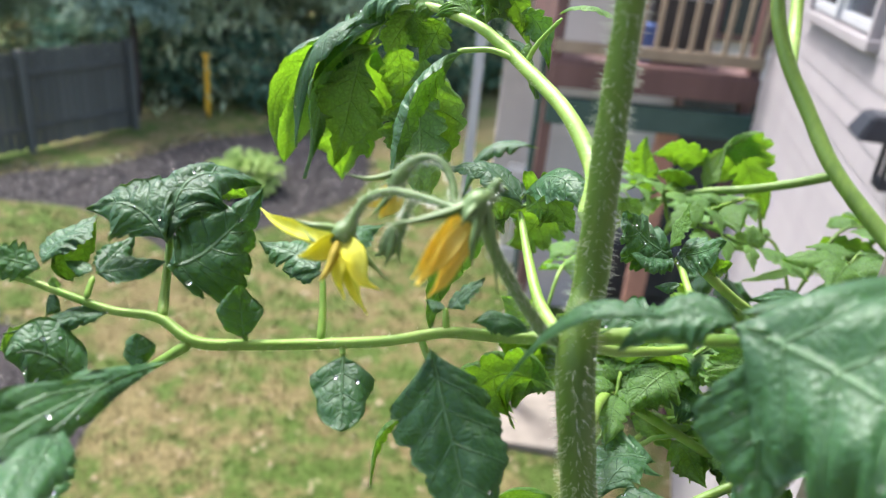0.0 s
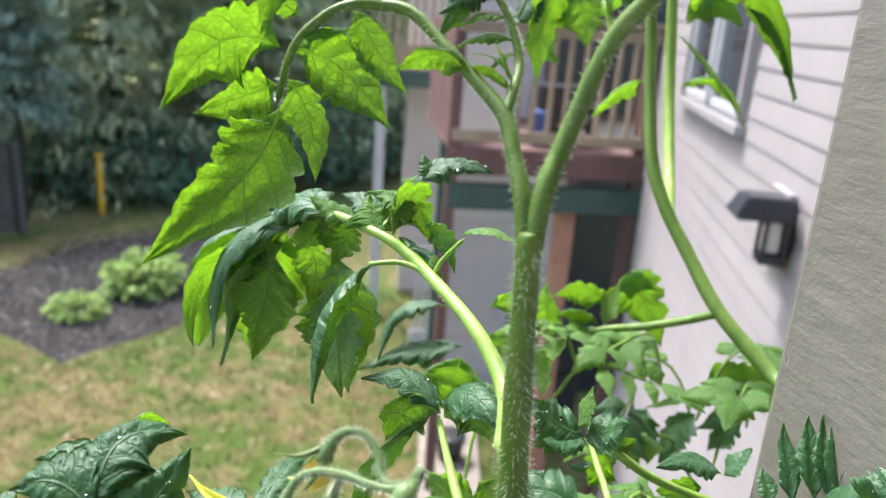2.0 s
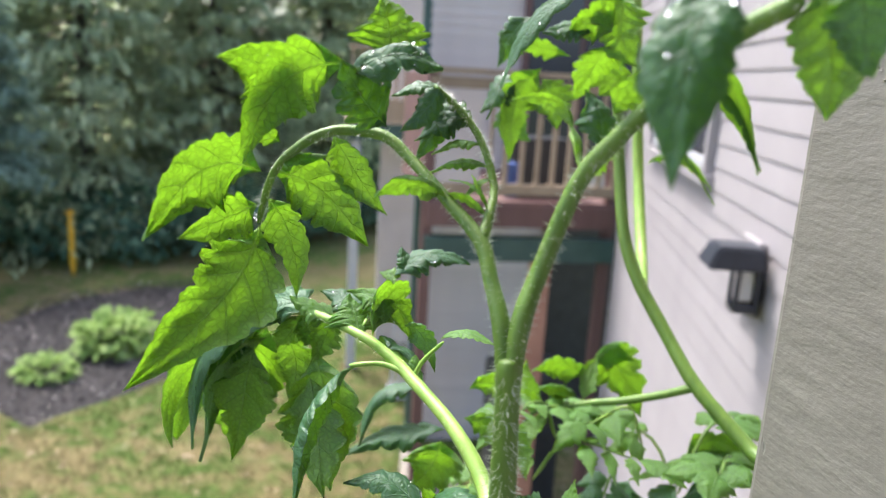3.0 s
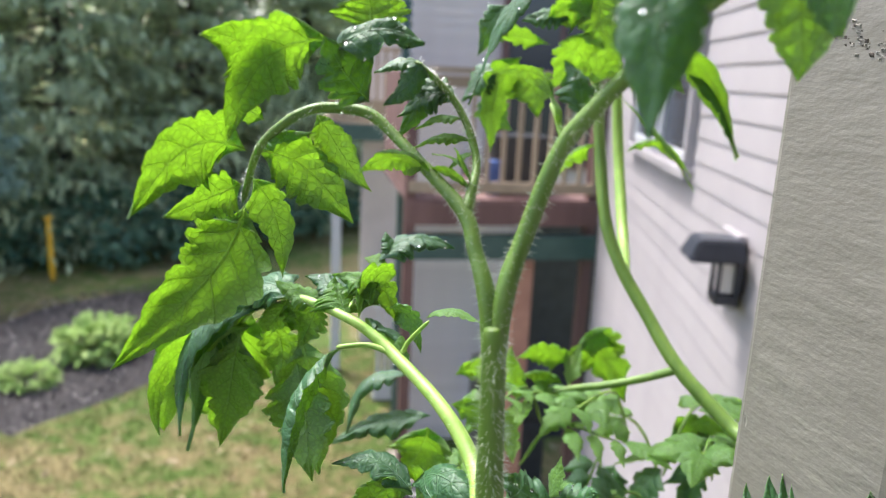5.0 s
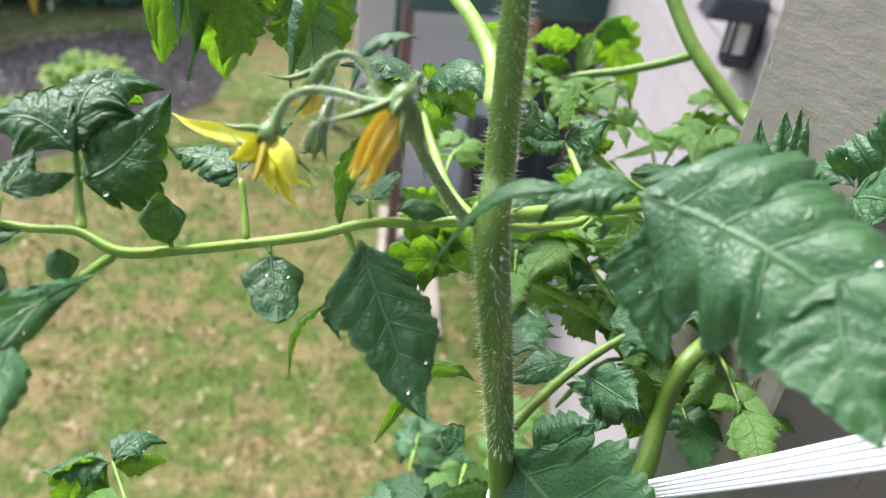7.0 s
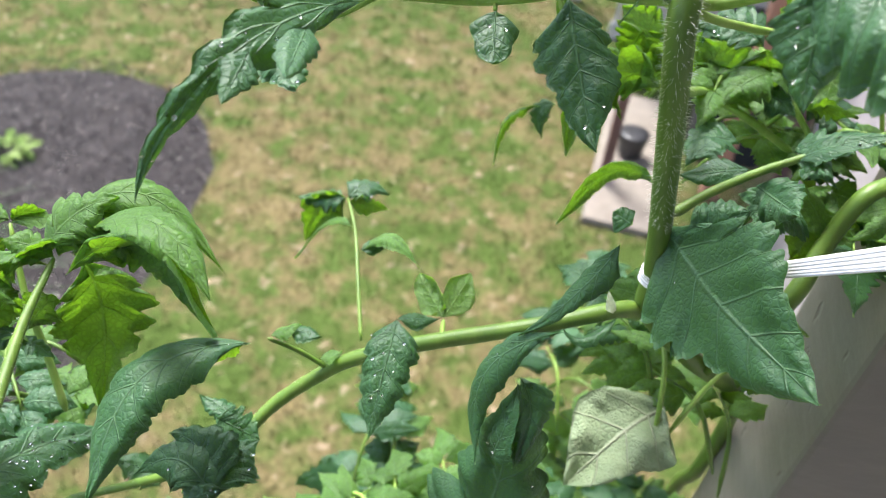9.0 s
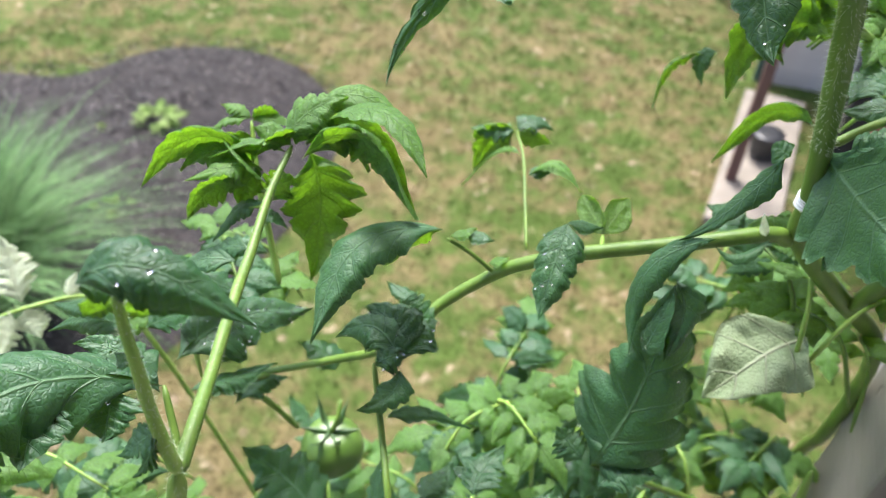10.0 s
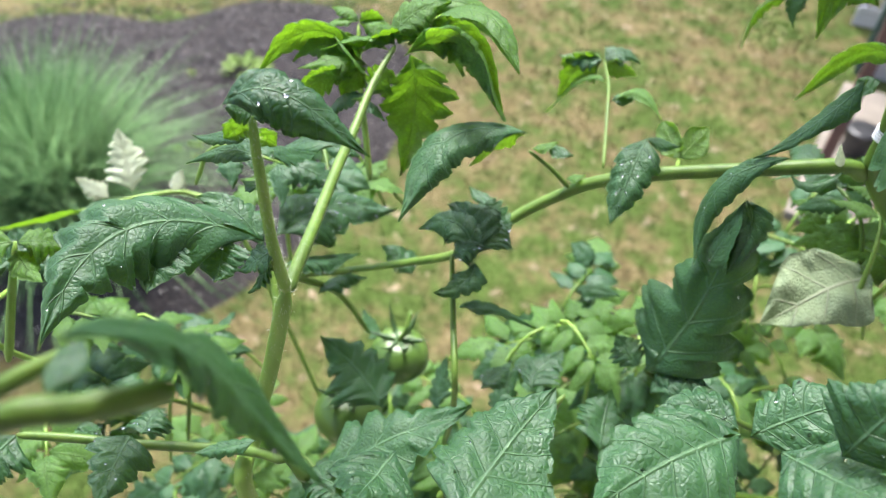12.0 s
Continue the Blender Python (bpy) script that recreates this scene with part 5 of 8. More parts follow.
leaflet(arch, (0.0035, 0.1321, 4.1726), (-0.0, 0.1406, 4.1823), (-0.0134, 0.1469, 4.1839), (0.1, -0.6, 0.8), 0.0185, 'l', 'y')
leaflet(arch, (0.0114, 0.1219, 4.1759), (0.0194, 0.1196, 4.172), (0.0256, 0.118, 4.1556), (0.3, 0.7, 0.6), 0.0177, 'l', 'a')
leaflet(arch, (-0.033, 0.1677, 4.1659), (-0.0483, 0.1731, 4.1688), (-0.0655, 0.1727, 4.1559), (-0.2, -0.5, 0.85), 0.0218, 'l', 'a')
leaflet(arch, (-0.0102, 0.1425, 4.1694), (-0.0152, 0.1557, 4.178), (-0.026, 0.1662, 4.178), (0.0, -0.7, 0.7), 0.0172, 'l', 'a')
leaflet(arch, (-0.0461, 0.1789, 4.1535), (-0.0378, 0.1827, 4.1333), (-0.0405, 0.1735, 4.112), (0.3, 0.9, 0.2), 0.0245, 'l', 'y')
leaflet(arch, (0.0461, 0.2656, 4.0803), (0.0125, 0.2674, 4.0758), (-0.0002, 0.2535, 4.0466), (-0.56, -0.13, 0.82), 0.0192, 'l', 'a')
leaflet(arch, (0.0569, 0.2528, 4.0578), (0.02, 0.2555, 4.0531), (-0.0128, 0.2506, 4.0404), (-0.21, -0.37, 0.90), 0.023, 'l', 'a')
leaflet(arch, (0.0501, 0.2326, 4.0606), (0.0454, 0.2424, 4.0353), (0.0307, 0.2379, 4.0242), (0.12, 0.99, 0.08), 0.0422, 'l', 'y')
leaflet(arch, (0.0721, 0.2615, 4.0818), (0.0906, 0.2594, 4.0866), (0.1097, 0.2674, 4.0662), (-0.05, 0.97, 0.24), 0.023, 'l', 'y')
leaflet(arch, (0.0681, 0.2543, 4.065), (0.0861, 0.2476, 4.0599), (0.0963, 0.2386, 4.0482), (0.48, 0.88, -0.01), 0.023, 'l', 'y')
leaflet(arch, (0.0969, 0.2453, 4.0609), (0.1052, 0.2365, 4.0491), (0.106, 0.2275, 4.0341), (0.56, 0.77, -0.32), 0.023, 'l', 'y')
petC = tube('petiole', [(0.0272, 0.0011, 4.1025, 0.0026), (0.0298, 0.0175, 4.0889, 0.0024), (0.0242, 0.0371, 4.0894, 0.0022), (0.0208, 0.0588, 4.0963, 0.0018), (0.0178, 0.0806, 4.1064, 0.0013)], STEM_PALE, plant)
leaflet(petC, (0.0181, 0.0768, 4.1105), (0.0028, 0.0883, 4.1207), (-0.0141, 0.0934, 4.1162), (0.00, -0.32, 0.95), 0.0187, 'l', 'a', curl=0.5)
leaflet(petC, (0.017, 0.0778, 4.1125), (0.0265, 0.0557, 4.1305), (0.0374, 0.0381, 4.121), (-0.54, -0.10, 0.83), 0.02, 'l', 'a', curl=0.5)
leaflet(petC, (0.0193, 0.0757, 4.1084), (0.0275, 0.0667, 4.1171), (0.0361, 0.0607, 4.1076), (0.64, 0.73, -0.26), 0.0245, 'l', 'y')
leaflet(petC, (0.0189, 0.0809, 4.1075), (0.0056, 0.0877, 4.106), (-0.003, 0.0919, 4.0884), (0.20, 0.93, 0.31), 0.0262, 'l', 'y')
leaflet(petC, (0.015, 0.0847, 4.1021), (-0.008, 0.0868, 4.0774), (-0.0127, 0.0824, 4.0488), (-0.62, 0.73, 0.29), 0.0221, 'n', 'a')
petD = tube('petiole', [(0.0309, 0.0011, 4.0956, 0.0018), (0.0546, 0.019, 4.0848, 0.0017), (0.0858, 0.0492, 4.0743, 0.0016), (0.091, 0.0934, 4.0813, 0.0015), (0.0891, 0.1012, 4.0835, 0.0012)], STEM_PALE, plant)
leaflet(petD, (0.0891, 0.1014, 4.0839), (0.097, 0.0952, 4.0905), (0.1027, 0.0852, 4.1002), (-0.82, -0.14, 0.55), 0.0238, 'l', 'a', drops=50)
leaflet(petD, (0.0891, 0.1014, 4.0839), (0.0736, 0.0996, 4.0929), (0.0635, 0.1016, 4.1031), (0.44, -0.67, 0.60), 0.0313, 'l', 'a', drops=50)
leaflet(petD, (0.0891, 0.1012, 4.0835), (0.0775, 0.0951, 4.0864), (0.0658, 0.0891, 4.0893), (0.32, -0.18, 0.93), 0.0183, 'l', 'a')
leaflet(petD, (0.0866, 0.1036, 4.0867), (0.0891, 0.1042, 4.0974), (0.0915, 0.1049, 4.1081), (-0.97, -0.09, 0.23), 0.016, 'l', 'y')
leaflet(petD, (0.091, 0.0911, 4.0766), (0.0858, 0.0923, 4.075), (0.0807, 0.0936, 4.0735), (-0.35, -0.32, 0.88), 0.0069, 'n', 'a')
petE = tube('petiole', [(0.0959, 0.0935, 4.0856, 0.0022), (0.1182, 0.093, 4.0693, 0.0021), (0.1446, 0.0963, 4.0555, 0.002), (0.1853, 0.0893, 4.0444, 0.002)], STEM_PALE, petD)
leaflet(petE, (0.1662, 0.1095, 4.0565), (0.1472, 0.1076, 4.0675), (0.126, 0.1006, 4.0677), (0.29, -0.13, 0.95), 0.0177, 'n', 'a')
leaflet(petE, (0.1662, 0.1095, 4.0565), (0.1722, 0.1097, 4.0645), (0.1782, 0.1099, 4.0724), (-0.80, -0.00, 0.60), 0.0153, 'n', 'a')
leaflet(petE, (0.0982, 0.0921, 4.0848), (0.1045, 0.0928, 4.0861), (0.1108, 0.0935, 4.0875), (-0.11, 0.99, -0.03), 0.0107, 'l', 'y')
leaflet(petE, (0.1575, 0.1109, 4.0493), (0.1472, 0.1147, 4.0457), (0.1369, 0.1185, 4.0422), (0.33, 0.94, 0.04), 0.0184, 'l', 'y')
path = [(0.028, -0.0008, 4.0993, 0.0022), (0.0103, 0.0007, 4.0967, 0.0018), (-0.0084, -0.0027, 4.0984, 0.0017), (-0.0248, -0.0006, 4.0926, 0.0016), (-0.0459, 0.0048, 4.086, 0.0017), (-0.0687, -0.0012, 4.0868, 0.0017), (-0.0826, -0.0037, 4.0881, 0.0018), (-0.0945, 0.0006, 4.0925, 0.0015), (-0.1096, 0.0006, 4.0938, 0.0013), (-0.1314, 0.0021, 4.0997, 0.0011), (-0.1473, 0.0019, 4.1038, 0.0009)]
rach = tube('leaf_stalk', path, STEM_PALE, plant, ridges=0.16)
hairs(path, 500, 0.00136, rach)
rach2 = tube('leaf_stalk', [(-0.083, -0.004, 4.0878, 0.0018), (-0.097, -0.0082, 4.079, 0.0012), (-0.1116, -0.0138, 4.0743, 0.001), (-0.1326, -0.0226, 4.0656, 0.0008)], STEM_PALE, rach)
leaflet(rach, (-0.0389, 0.0014, 4.0848), (-0.0375, -0.0098, 4.0793), (-0.0361, -0.021, 4.0737), (0.06, -0.43, 0.90), 0.0191, 'h', 'a', label='heart-shaped leaflet')
leaflet(rach, (-0.0683, -0.0012, 4.0885), (-0.0697, 0.0008, 4.0966), (-0.0711, 0.0027, 4.1047), (0.53, -0.80, 0.28), 0.0136, 'h', 'a')
leaflet(rach, (-0.0128, -0.0155, 4.1008), (-0.0043, -0.0325, 4.0826), (0.0059, -0.0538, 4.0635), (-0.1, -0.78, 0.6), 0.031, 'n', 'a', fold=0.05, label='broad serrated leaflet hanging from the stalk')
tube('petiole', [(-0.0395, 0.0037, 4.0866, 0.001), (-0.0389, 0.0012, 4.0845, 0.0009)], STEM_PALE, rach)
tube('petiole', [(-0.0156, -0.0014, 4.0946, 0.0011), (-0.0142, -0.0029, 4.0921, 0.0012), (-0.0128, -0.0048, 4.0892, 0.0009)], STEM_PALE, rach)
tube('petiole', [(-0.0678, -0.0006, 4.0874, 0.0009), (-0.0686, -0.0002, 4.0902, 0.0008)], STEM_PALE, rach)
petA = tube('petiole', [(-0.0934, 0.0009, 4.0924, 0.0017), (-0.0953, 0.009, 4.097, 0.0015), (-0.0971, 0.0177, 4.1033, 0.0013), (-0.0984, 0.0248, 4.1119, 0.0009)], STEM_PALE, rach)
leaflet(petA, (-0.0935, 0.006, 4.107), (-0.082, 0.013, 4.111), (-0.068, 0.024, 4.1285), (0.25, -0.72, 0.64), 0.03, 'n', 'a', wave=0.1, label='bluish green leaflet with dried white specks', drops=6)
leaflet(petA, (-0.094, 0.01, 4.113), (-0.1065, 0.015, 4.122), (-0.119, 0.0145, 4.119), (-0.1, -0.6, 0.8), 0.025, 'n', 'a')
leaflet(petA, (-0.094, 0.01, 4.112), (-0.0905, 0.027, 4.1285), (-0.0735, 0.04, 4.1225), (-0.1, -0.5, 0.86), 0.03, 'n', 'a', curl=0.4)
leaflet(petA, (-0.0997, 0.0637, 4.1104), (-0.0945, 0.0707, 4.1095), (-0.0876, 0.076, 4.1037), (-0.66, 0.73, 0.15), 0.0111, 'n', 'y')
leaflet(petA, (-0.0983, 0.0226, 4.1069), (-0.1075, 0.0301, 4.1195), (-0.1187, 0.0325, 4.1176), (0.26, -0.41, 0.88), 0.0196, 'n', 'a')
petB = tube('petiole', [(-0.1156, 0.0006, 4.0968, 0.001), (-0.1154, 0.0058, 4.1014, 0.0008)], STEM_PALE, rach)
leaflet(petB, (-0.115, 0.0064, 4.1021), (-0.1052, 0.0085, 4.104), (-0.0955, 0.0113, 4.1059), (-0.00, -0.61, 0.79), 0.0102, 'n', 'a')
leaflet(petB, (-0.115, 0.0064, 4.1021), (-0.113, 0.0165, 4.1045), (-0.1111, 0.0266, 4.1069), (0.36, -0.28, 0.89), 0.0116, 'n', 'a')
leaflet(petB, (-0.1159, 0.0072, 4.1022), (-0.1208, 0.0087, 4.1029), (-0.1257, 0.0101, 4.1036), (0.01, -0.39, 0.92), 0.0061, 'n', 'a')
leaflet(rach, (-0.13, 0.0053, 4.1039), (-0.1278, 0.0158, 4.1097), (-0.1232, 0.0278, 4.1117), (-0.27, -0.24, 0.93), 0.0166, 'n', 'a')
leaflet(rach, (-0.129, 0.0079, 4.1028), (-0.1278, 0.0158, 4.1021), (-0.1231, 0.0272, 4.1103), (-0.80, 0.41, -0.44), 0.0139, 'n', 'y')
leaflet(rach, (-0.1299, 0.0049, 4.1031), (-0.1373, 0.002, 4.1065), (-0.1446, -0.0009, 4.1099), (0.52, -0.53, 0.67), 0.0134, 'l', 'a')
leaflet(rach, (-0.1076, -0, 4.0932), (-0.1201, -0.0024, 4.0919), (-0.1364, -0.0085, 4.0876), (-0.05, -0.43, 0.90), 0.009, 'n', 'a')
leaflet(rach, (-0.1245, 0.001, 4.0972), (-0.126, -0.0001, 4.0938), (-0.1276, -0.0011, 4.0904), (-0.30, -0.86, 0.40), 0.0065, 'n', 'a')
leaflet(rach, (-0.1252, 0.001, 4.0981), (-0.1256, 0.0018, 4.0999), (-0.1261, 0.0027, 4.1018), (0.13, -0.90, 0.42), 0.0038, 'o', 'y')
leaflet(rach2, (-0.1117, -0.0136, 4.0745), (-0.1215, -0.0141, 4.0854), (-0.1301, -0.0189, 4.0866), (0.55, -0.59, 0.59), 0.023, 'h', 'a', fold=0.02)
leaflet(rach2, (-0.0985, -0.0086, 4.0795), (-0.0985, -0.0069, 4.0848), (-0.0985, -0.0053, 4.0901), (0.03, -0.95, 0.30), 0.01, 'o', 'a')
leaflet(rach2, (-0.1363, -0.0111, 4.0838), (-0.1353, -0.0042, 4.0827), (-0.1342, 0.0026, 4.0816), (-0.97, 0.11, -0.23), 0.0117, 'n', 'y')
leaflet(rach2, (-0.0834, -0.0155, 4.0894), (-0.1102, -0.0805, 4.0955), (-0.1332, -0.1143, 4.0581), (0.55, -0.49, 0.68), 0.0193, 'd', 'a', label='long lobed leaflet with wet patches', drops=30)
leaflet(rach2, (-0.0971, -0.0497, 4.0936), (-0.0931, -0.0721, 4.0959), (-0.0891, -0.0945, 4.0982), (0.37, 0.16, 0.92), 0.0139, 'n', 'a')
leaflet(rach2, (-0.1072, -0.0768, 4.0951), (-0.1068, -0.0889, 4.0927), (-0.1065, -0.1009, 4.0904), (0.50, -0.15, 0.85), 0.0125, 'n', 'a')
leaflet(rach2, (-0.1134, -0.0382, 4.0738), (-0.107, -0.0473, 4.0726), (-0.1006, -0.0564, 4.0715), (0.03, -0.10, 0.99), 0.0201, 'l', 'a')
leaflet(rach2, (-0.1238, -0.0247, 4.0734), (-0.1253, -0.0357, 4.0709), (-0.1268, -0.0466, 4.0684), (0.45, -0.26, 0.86), 0.0216, 'l', 'a')
petF = tube('petiole', [(-0.0464, 0.0051, 4.0868, 0.0013), (-0.0471, 0.0115, 4.0937, 0.0012), (-0.0485, 0.0182, 4.1022, 0.0009)], STEM_PALE, rach)
leaflet(petF, (-0.0487, 0.0189, 4.1037), (-0.0604, 0.0268, 4.1059), (-0.0724, 0.0327, 4.1055), (-0.13, -0.33, 0.93), 0.0165, 'l', 'a')
leaflet(petF, (-0.0487, 0.0189, 4.1037), (-0.0419, 0.038, 4.109), (-0.0327, 0.0516, 4.1079), (0.05, -0.15, 0.99), 0.0134, 'l', 'a')
leaflet(petF, (-0.0486, 0.0186, 4.1029), (-0.0551, 0.0193, 4.1026), (-0.0617, 0.0201, 4.1022), (-0.12, -0.67, 0.73), 0.0073, 'n', 'a')
petG = tube('petiole', [(-0.0085, -0.0022, 4.0993, 0.0011), (-0.009, -0.0012, 4.1029, 0.0009), (-0.0094, -0, 4.105, 0.0007)], STEM_PALE, rach)
leaflet(petG, (-0.009, -0.0003, 4.1046), (-0.0038, 0.0019, 4.1093), (0.0014, 0.004, 4.1139), (-0.49, -0.45, 0.75), 0.0083, 'l', 'a')
leaflet(petG, (-0.009, -0.0003, 4.1046), (-0.0123, 0.0008, 4.1054), (-0.0155, 0.0018, 4.1062), (0.17, -0.20, 0.96), 0.005, 'n', 'a')
leaflet(rach, (0.0155, -0.0061, 4.1022), (0.0062, -0.0069, 4.1068), (-0.0014, -0.0073, 4.1049), (0.17, -0.59, 0.79), 0.0089, 'n', 'a', curl=0.5, wave=0.15)
leaflet(trunk, (0.0388, -0.0509, 4.1338), (0.0178, -0.0444, 4.13), (0.0049, -0.0349, 4.1015), (-0.68, 0.03, 0.73), 0.0077, 'n', 'a', curl=0.5, fold=0.3)
leaflet(trunk, (0.0415, -0.0388, 4.1271), (0.0373, -0.0275, 4.1234), (0.0313, -0.0201, 4.1123), (-0.40, 0.42, 0.81), 0.005, 'n', 'a')
rachR = tube('leaf_stalk', [(0.0315, 0.0022, 4.0978, 0.0028), (0.0418, 0.0062, 4.0969, 0.0026), (0.0494, -0.0013, 4.1026, 0.0022), (0.0568, -0.0261, 4.1172, 0.0016)], STEM_PALE, plant)
leaflet(rachR, (0.0504, -0.0511, 4.1353), (0.0714, -0.0777, 4.1359), (0.0867, -0.1128, 4.1333), (-0.63, -0.39, 0.68), 0.0581, 'n', 'a', fold=0.05, curl=0.35, label='large dark green leaflet with sunken veins')
leaflet(rachR, (0.0522, -0.0521, 4.1353), (0.0397, -0.0486, 4.1348), (0.0279, -0.051, 4.126), (-0.34, -0.47, 0.82), 0.0134, 'n', 'a')
leaflet(rachR, (0.0548, -0.0558, 4.1335), (0.056, -0.0653, 4.1169), (0.0573, -0.0757, 4.1012), (-0.29, -0.82, 0.49), 0.0243, 'n', 'a')
leaflet(rachR, (0.0794, -0.0895, 4.1378), (0.0763, -0.1046, 4.1266), (0.0762, -0.1202, 4.1183), (-0.49, -0.43, 0.76), 0.0293, 'n', 'a')
leaflet(rachR, (0.0508, -0.0499, 4.1357), (0.069, -0.0485, 4.1424), (0.0885, -0.0538, 4.144), (-0.20, 0.16, 0.97), 0.0089, 'n', 'a', curl=0.5)
leaflet(rachR, (0.0473, -0.0507, 4.1241), (0.0461, -0.05, 4.1243), (0.045, -0.0493, 4.1246), (-0.15, -0.53, 0.83), 0.0058, 'o', 'a')
tube('petiole', [(0.055, -0.02, 4.113, 0.0016), (0.055, -0.042, 4.126, 0.0014), (0.0535, -0.052, 4.132, 0.0012)], STEM, rachR)
fing = tube('leaf_stalk', [(0.1654, 0.0287, 4.068, 0.002), (0.163, 0.033, 4.08, 0.002), (0.1718, 0.0435, 4.0916, 0.0015)], STEM, plant)
leaflet(fing, (0.1629, 0.0521, 4.0817), (0.1642, 0.0626, 4.0954), (0.1654, 0.0731, 4.1092), (-0.06, -0.79, 0.61), 0.0107, 'n', 'a', fold=0.5)
leaflet(fing, (0.1698, 0.0491, 4.0859), (0.171, 0.0586, 4.1006), (0.1723, 0.068, 4.1153), (-0.09, -0.83, 0.55), 0.0128, 'n', 'a', fold=0.5)
leaflet(fing, (0.1732, 0.0447, 4.0882), (0.1743, 0.0544, 4.1032), (0.1754, 0.0642, 4.1182), (-0.10, -0.83, 0.55), 0.0122, 'n', 'a', fold=0.5)
leaflet(fing, (0.1751, 0.043, 4.0905), (0.1767, 0.0519, 4.1063), (0.1783, 0.0608, 4.1222), (-0.11, -0.86, 0.49), 0.0116, 'n', 'a', fold=0.5)
leaflet(fing, (0.1563, 0.0559, 4.0797), (0.1563, 0.0621, 4.0849), (0.1563, 0.0682, 4.0901), (-0.07, -0.65, 0.76), 0.0096, 'n', 'a', fold=0.5)
leaflet(fing, (0.1625, 0.0042, 4.1104), (0.1604, 0.021, 4.111), (0.1568, 0.0314, 4.0983), (-0.71, 0.15, 0.68), 0.0166, 'l', 'a')
leaflet(fing, (0.1625, 0.0042, 4.1104), (0.164, -0.0031, 4.1274), (0.1577, -0.0014, 4.1511), (-0.81, -0.56, -0.17), 0.0311, 'l', 'a')
leaflet(fing, (0.1547, -0.0034, 4.1102), (0.1546, -0.0147, 4.1166), (0.1547, -0.0283, 4.1202), (-0.87, 0.19, 0.46), 0.0236, 'l', 'a')
leaflet(fing, (0.1647, 0.016, 4.1088), (0.16, 0.0109, 4.1184), (0.1627, 0.0115, 4.1248), (-0.90, -0.39, -0.22), 0.0184, 'l', 'a')
leaflet(fing, (0.1307, -0.0217, 4.117), (0.1161, -0.0194, 4.1241), (0.1093, -0.017, 4.119), (-0.06, -0.59, 0.80), 0.0134, 'l', 'a')
path = [(0.051, -0.0031, 3.942, 0.005), (0.0378, -0.0147, 3.9517, 0.0044), (0.0015, -0.0285, 3.9458, 0.0041), (-0.0538, -0.0357, 3.9255, 0.004), (-0.0851, -0.0385, 3.9091, 0.0039), (-0.1021, -0.0407, 3.8954, 0.0038), (-0.1269, -0.0531, 3.8756, 0.0036), (-0.1524, -0.0809, 3.8547, 0.003), (-0.1929, -0.0838, 3.8266, 0.0026), (-0.2455, -0.0918, 3.799, 0.0022)]
low = tube('branch', path, STEM, plant)
hairs(path, 400, 0.0018, low)
leaflet(low, (-0.0621, -0.0513, 3.9584), (-0.0622, -0.0752, 3.9523), (-0.0626, -0.1007, 3.9354), (-0.07, -0.42, 0.90), 0.0282, 'n', 'a', label='wet crinkled leaflet', drops=30)
leaflet(low, (-0.0626, -0.0514, 3.9583), (-0.0535, -0.0476, 3.9563), (-0.0443, -0.0437, 3.9543), (0.23, -0.05, 0.97), 0.0101, 'n', 'a')
shoot = tube('shoot', [(-0.0847, -0.0312, 3.9147, 0.0011), (-0.0945, -0.0002, 3.9243, 0.001), (-0.1047, 0.0323, 3.9307, 0.0009), (-0.1165, 0.0593, 3.9325, 0.0007)], STEM, low)
leaflet(shoot, (-0.117, 0.0585, 3.9316), (-0.1339, 0.062, 3.9198), (-0.1441, 0.0558, 3.8944), (-0.08, 1.00, -0.02), 0.0278, 'l', 'y')
leaflet(shoot, (-0.1168, 0.0581, 3.9311), (-0.108, 0.0689, 3.9355), (-0.0945, 0.0723, 3.9289), (0.20, -0.17, 0.97), 0.02, 'l', 'a')
leaflet(shoot, (-0.117, 0.0585, 3.9316), (-0.1331, 0.0601, 3.9285), (-0.1492, 0.0616, 3.9254), (-0.21, -0.41, 0.89), 0.0183, 'l', 'a')
leaflet(shoot, (-0.1168, 0.0581, 3.9311), (-0.1052, 0.0628, 3.9266), (-0.0935, 0.0674, 3.9221), (-0.39, 0.92, -0.05), 0.0146, 'l', 'y')
leaflet(shoot, (-0.1071, 0.0364, 3.9292), (-0.1284, 0.0506, 3.9179), (-0.1496, 0.0506, 3.8836), (-0.68, 0.22, 0.70), 0.0095, 'n', 'y')
leaflet(shoot, (-0.0974, 0.0201, 3.928), (-0.0814, 0.0253, 3.9376), (-0.0639, 0.0144, 3.9285), (0.01, 0.17, 0.99), 0.0147, 'n', 'y')
leaflet(shoot, (-0.0985, 0.0203, 3.9284), (-0.091, 0.0241, 3.9313), (-0.0835, 0.0279, 3.9342), (-0.13, -0.42, 0.90), 0.0115, 'n', 'a')
pet5 = tube('petiole', [(-0.0431, -0.0349, 3.9316, 0.0013), (-0.0445, -0.0198, 3.9283, 0.0011)], STEM_PALE, low)
leaflet(pet5, (-0.0448, -0.0179, 3.9277), (-0.0534, -0.0073, 3.9317), (-0.062, 0.0033, 3.9357), (0.45, 0.61, -0.65), 0.0164, 'h', 'y')
leaflet(pet5, (-0.0448, -0.0179, 3.9277), (-0.0402, -0.0037, 3.9315), (-0.0357, 0.0106, 3.9353), (-0.52, 0.37, -0.77), 0.0184, 'h', 'y')
pet6 = tube('petiole', [(-0.0975, -0.0393, 3.8955, 0.0015), (-0.1133, -0.0427, 3.911, 0.0013), (-0.1276, -0.0483, 3.9239, 0.0011)], STEM, low)
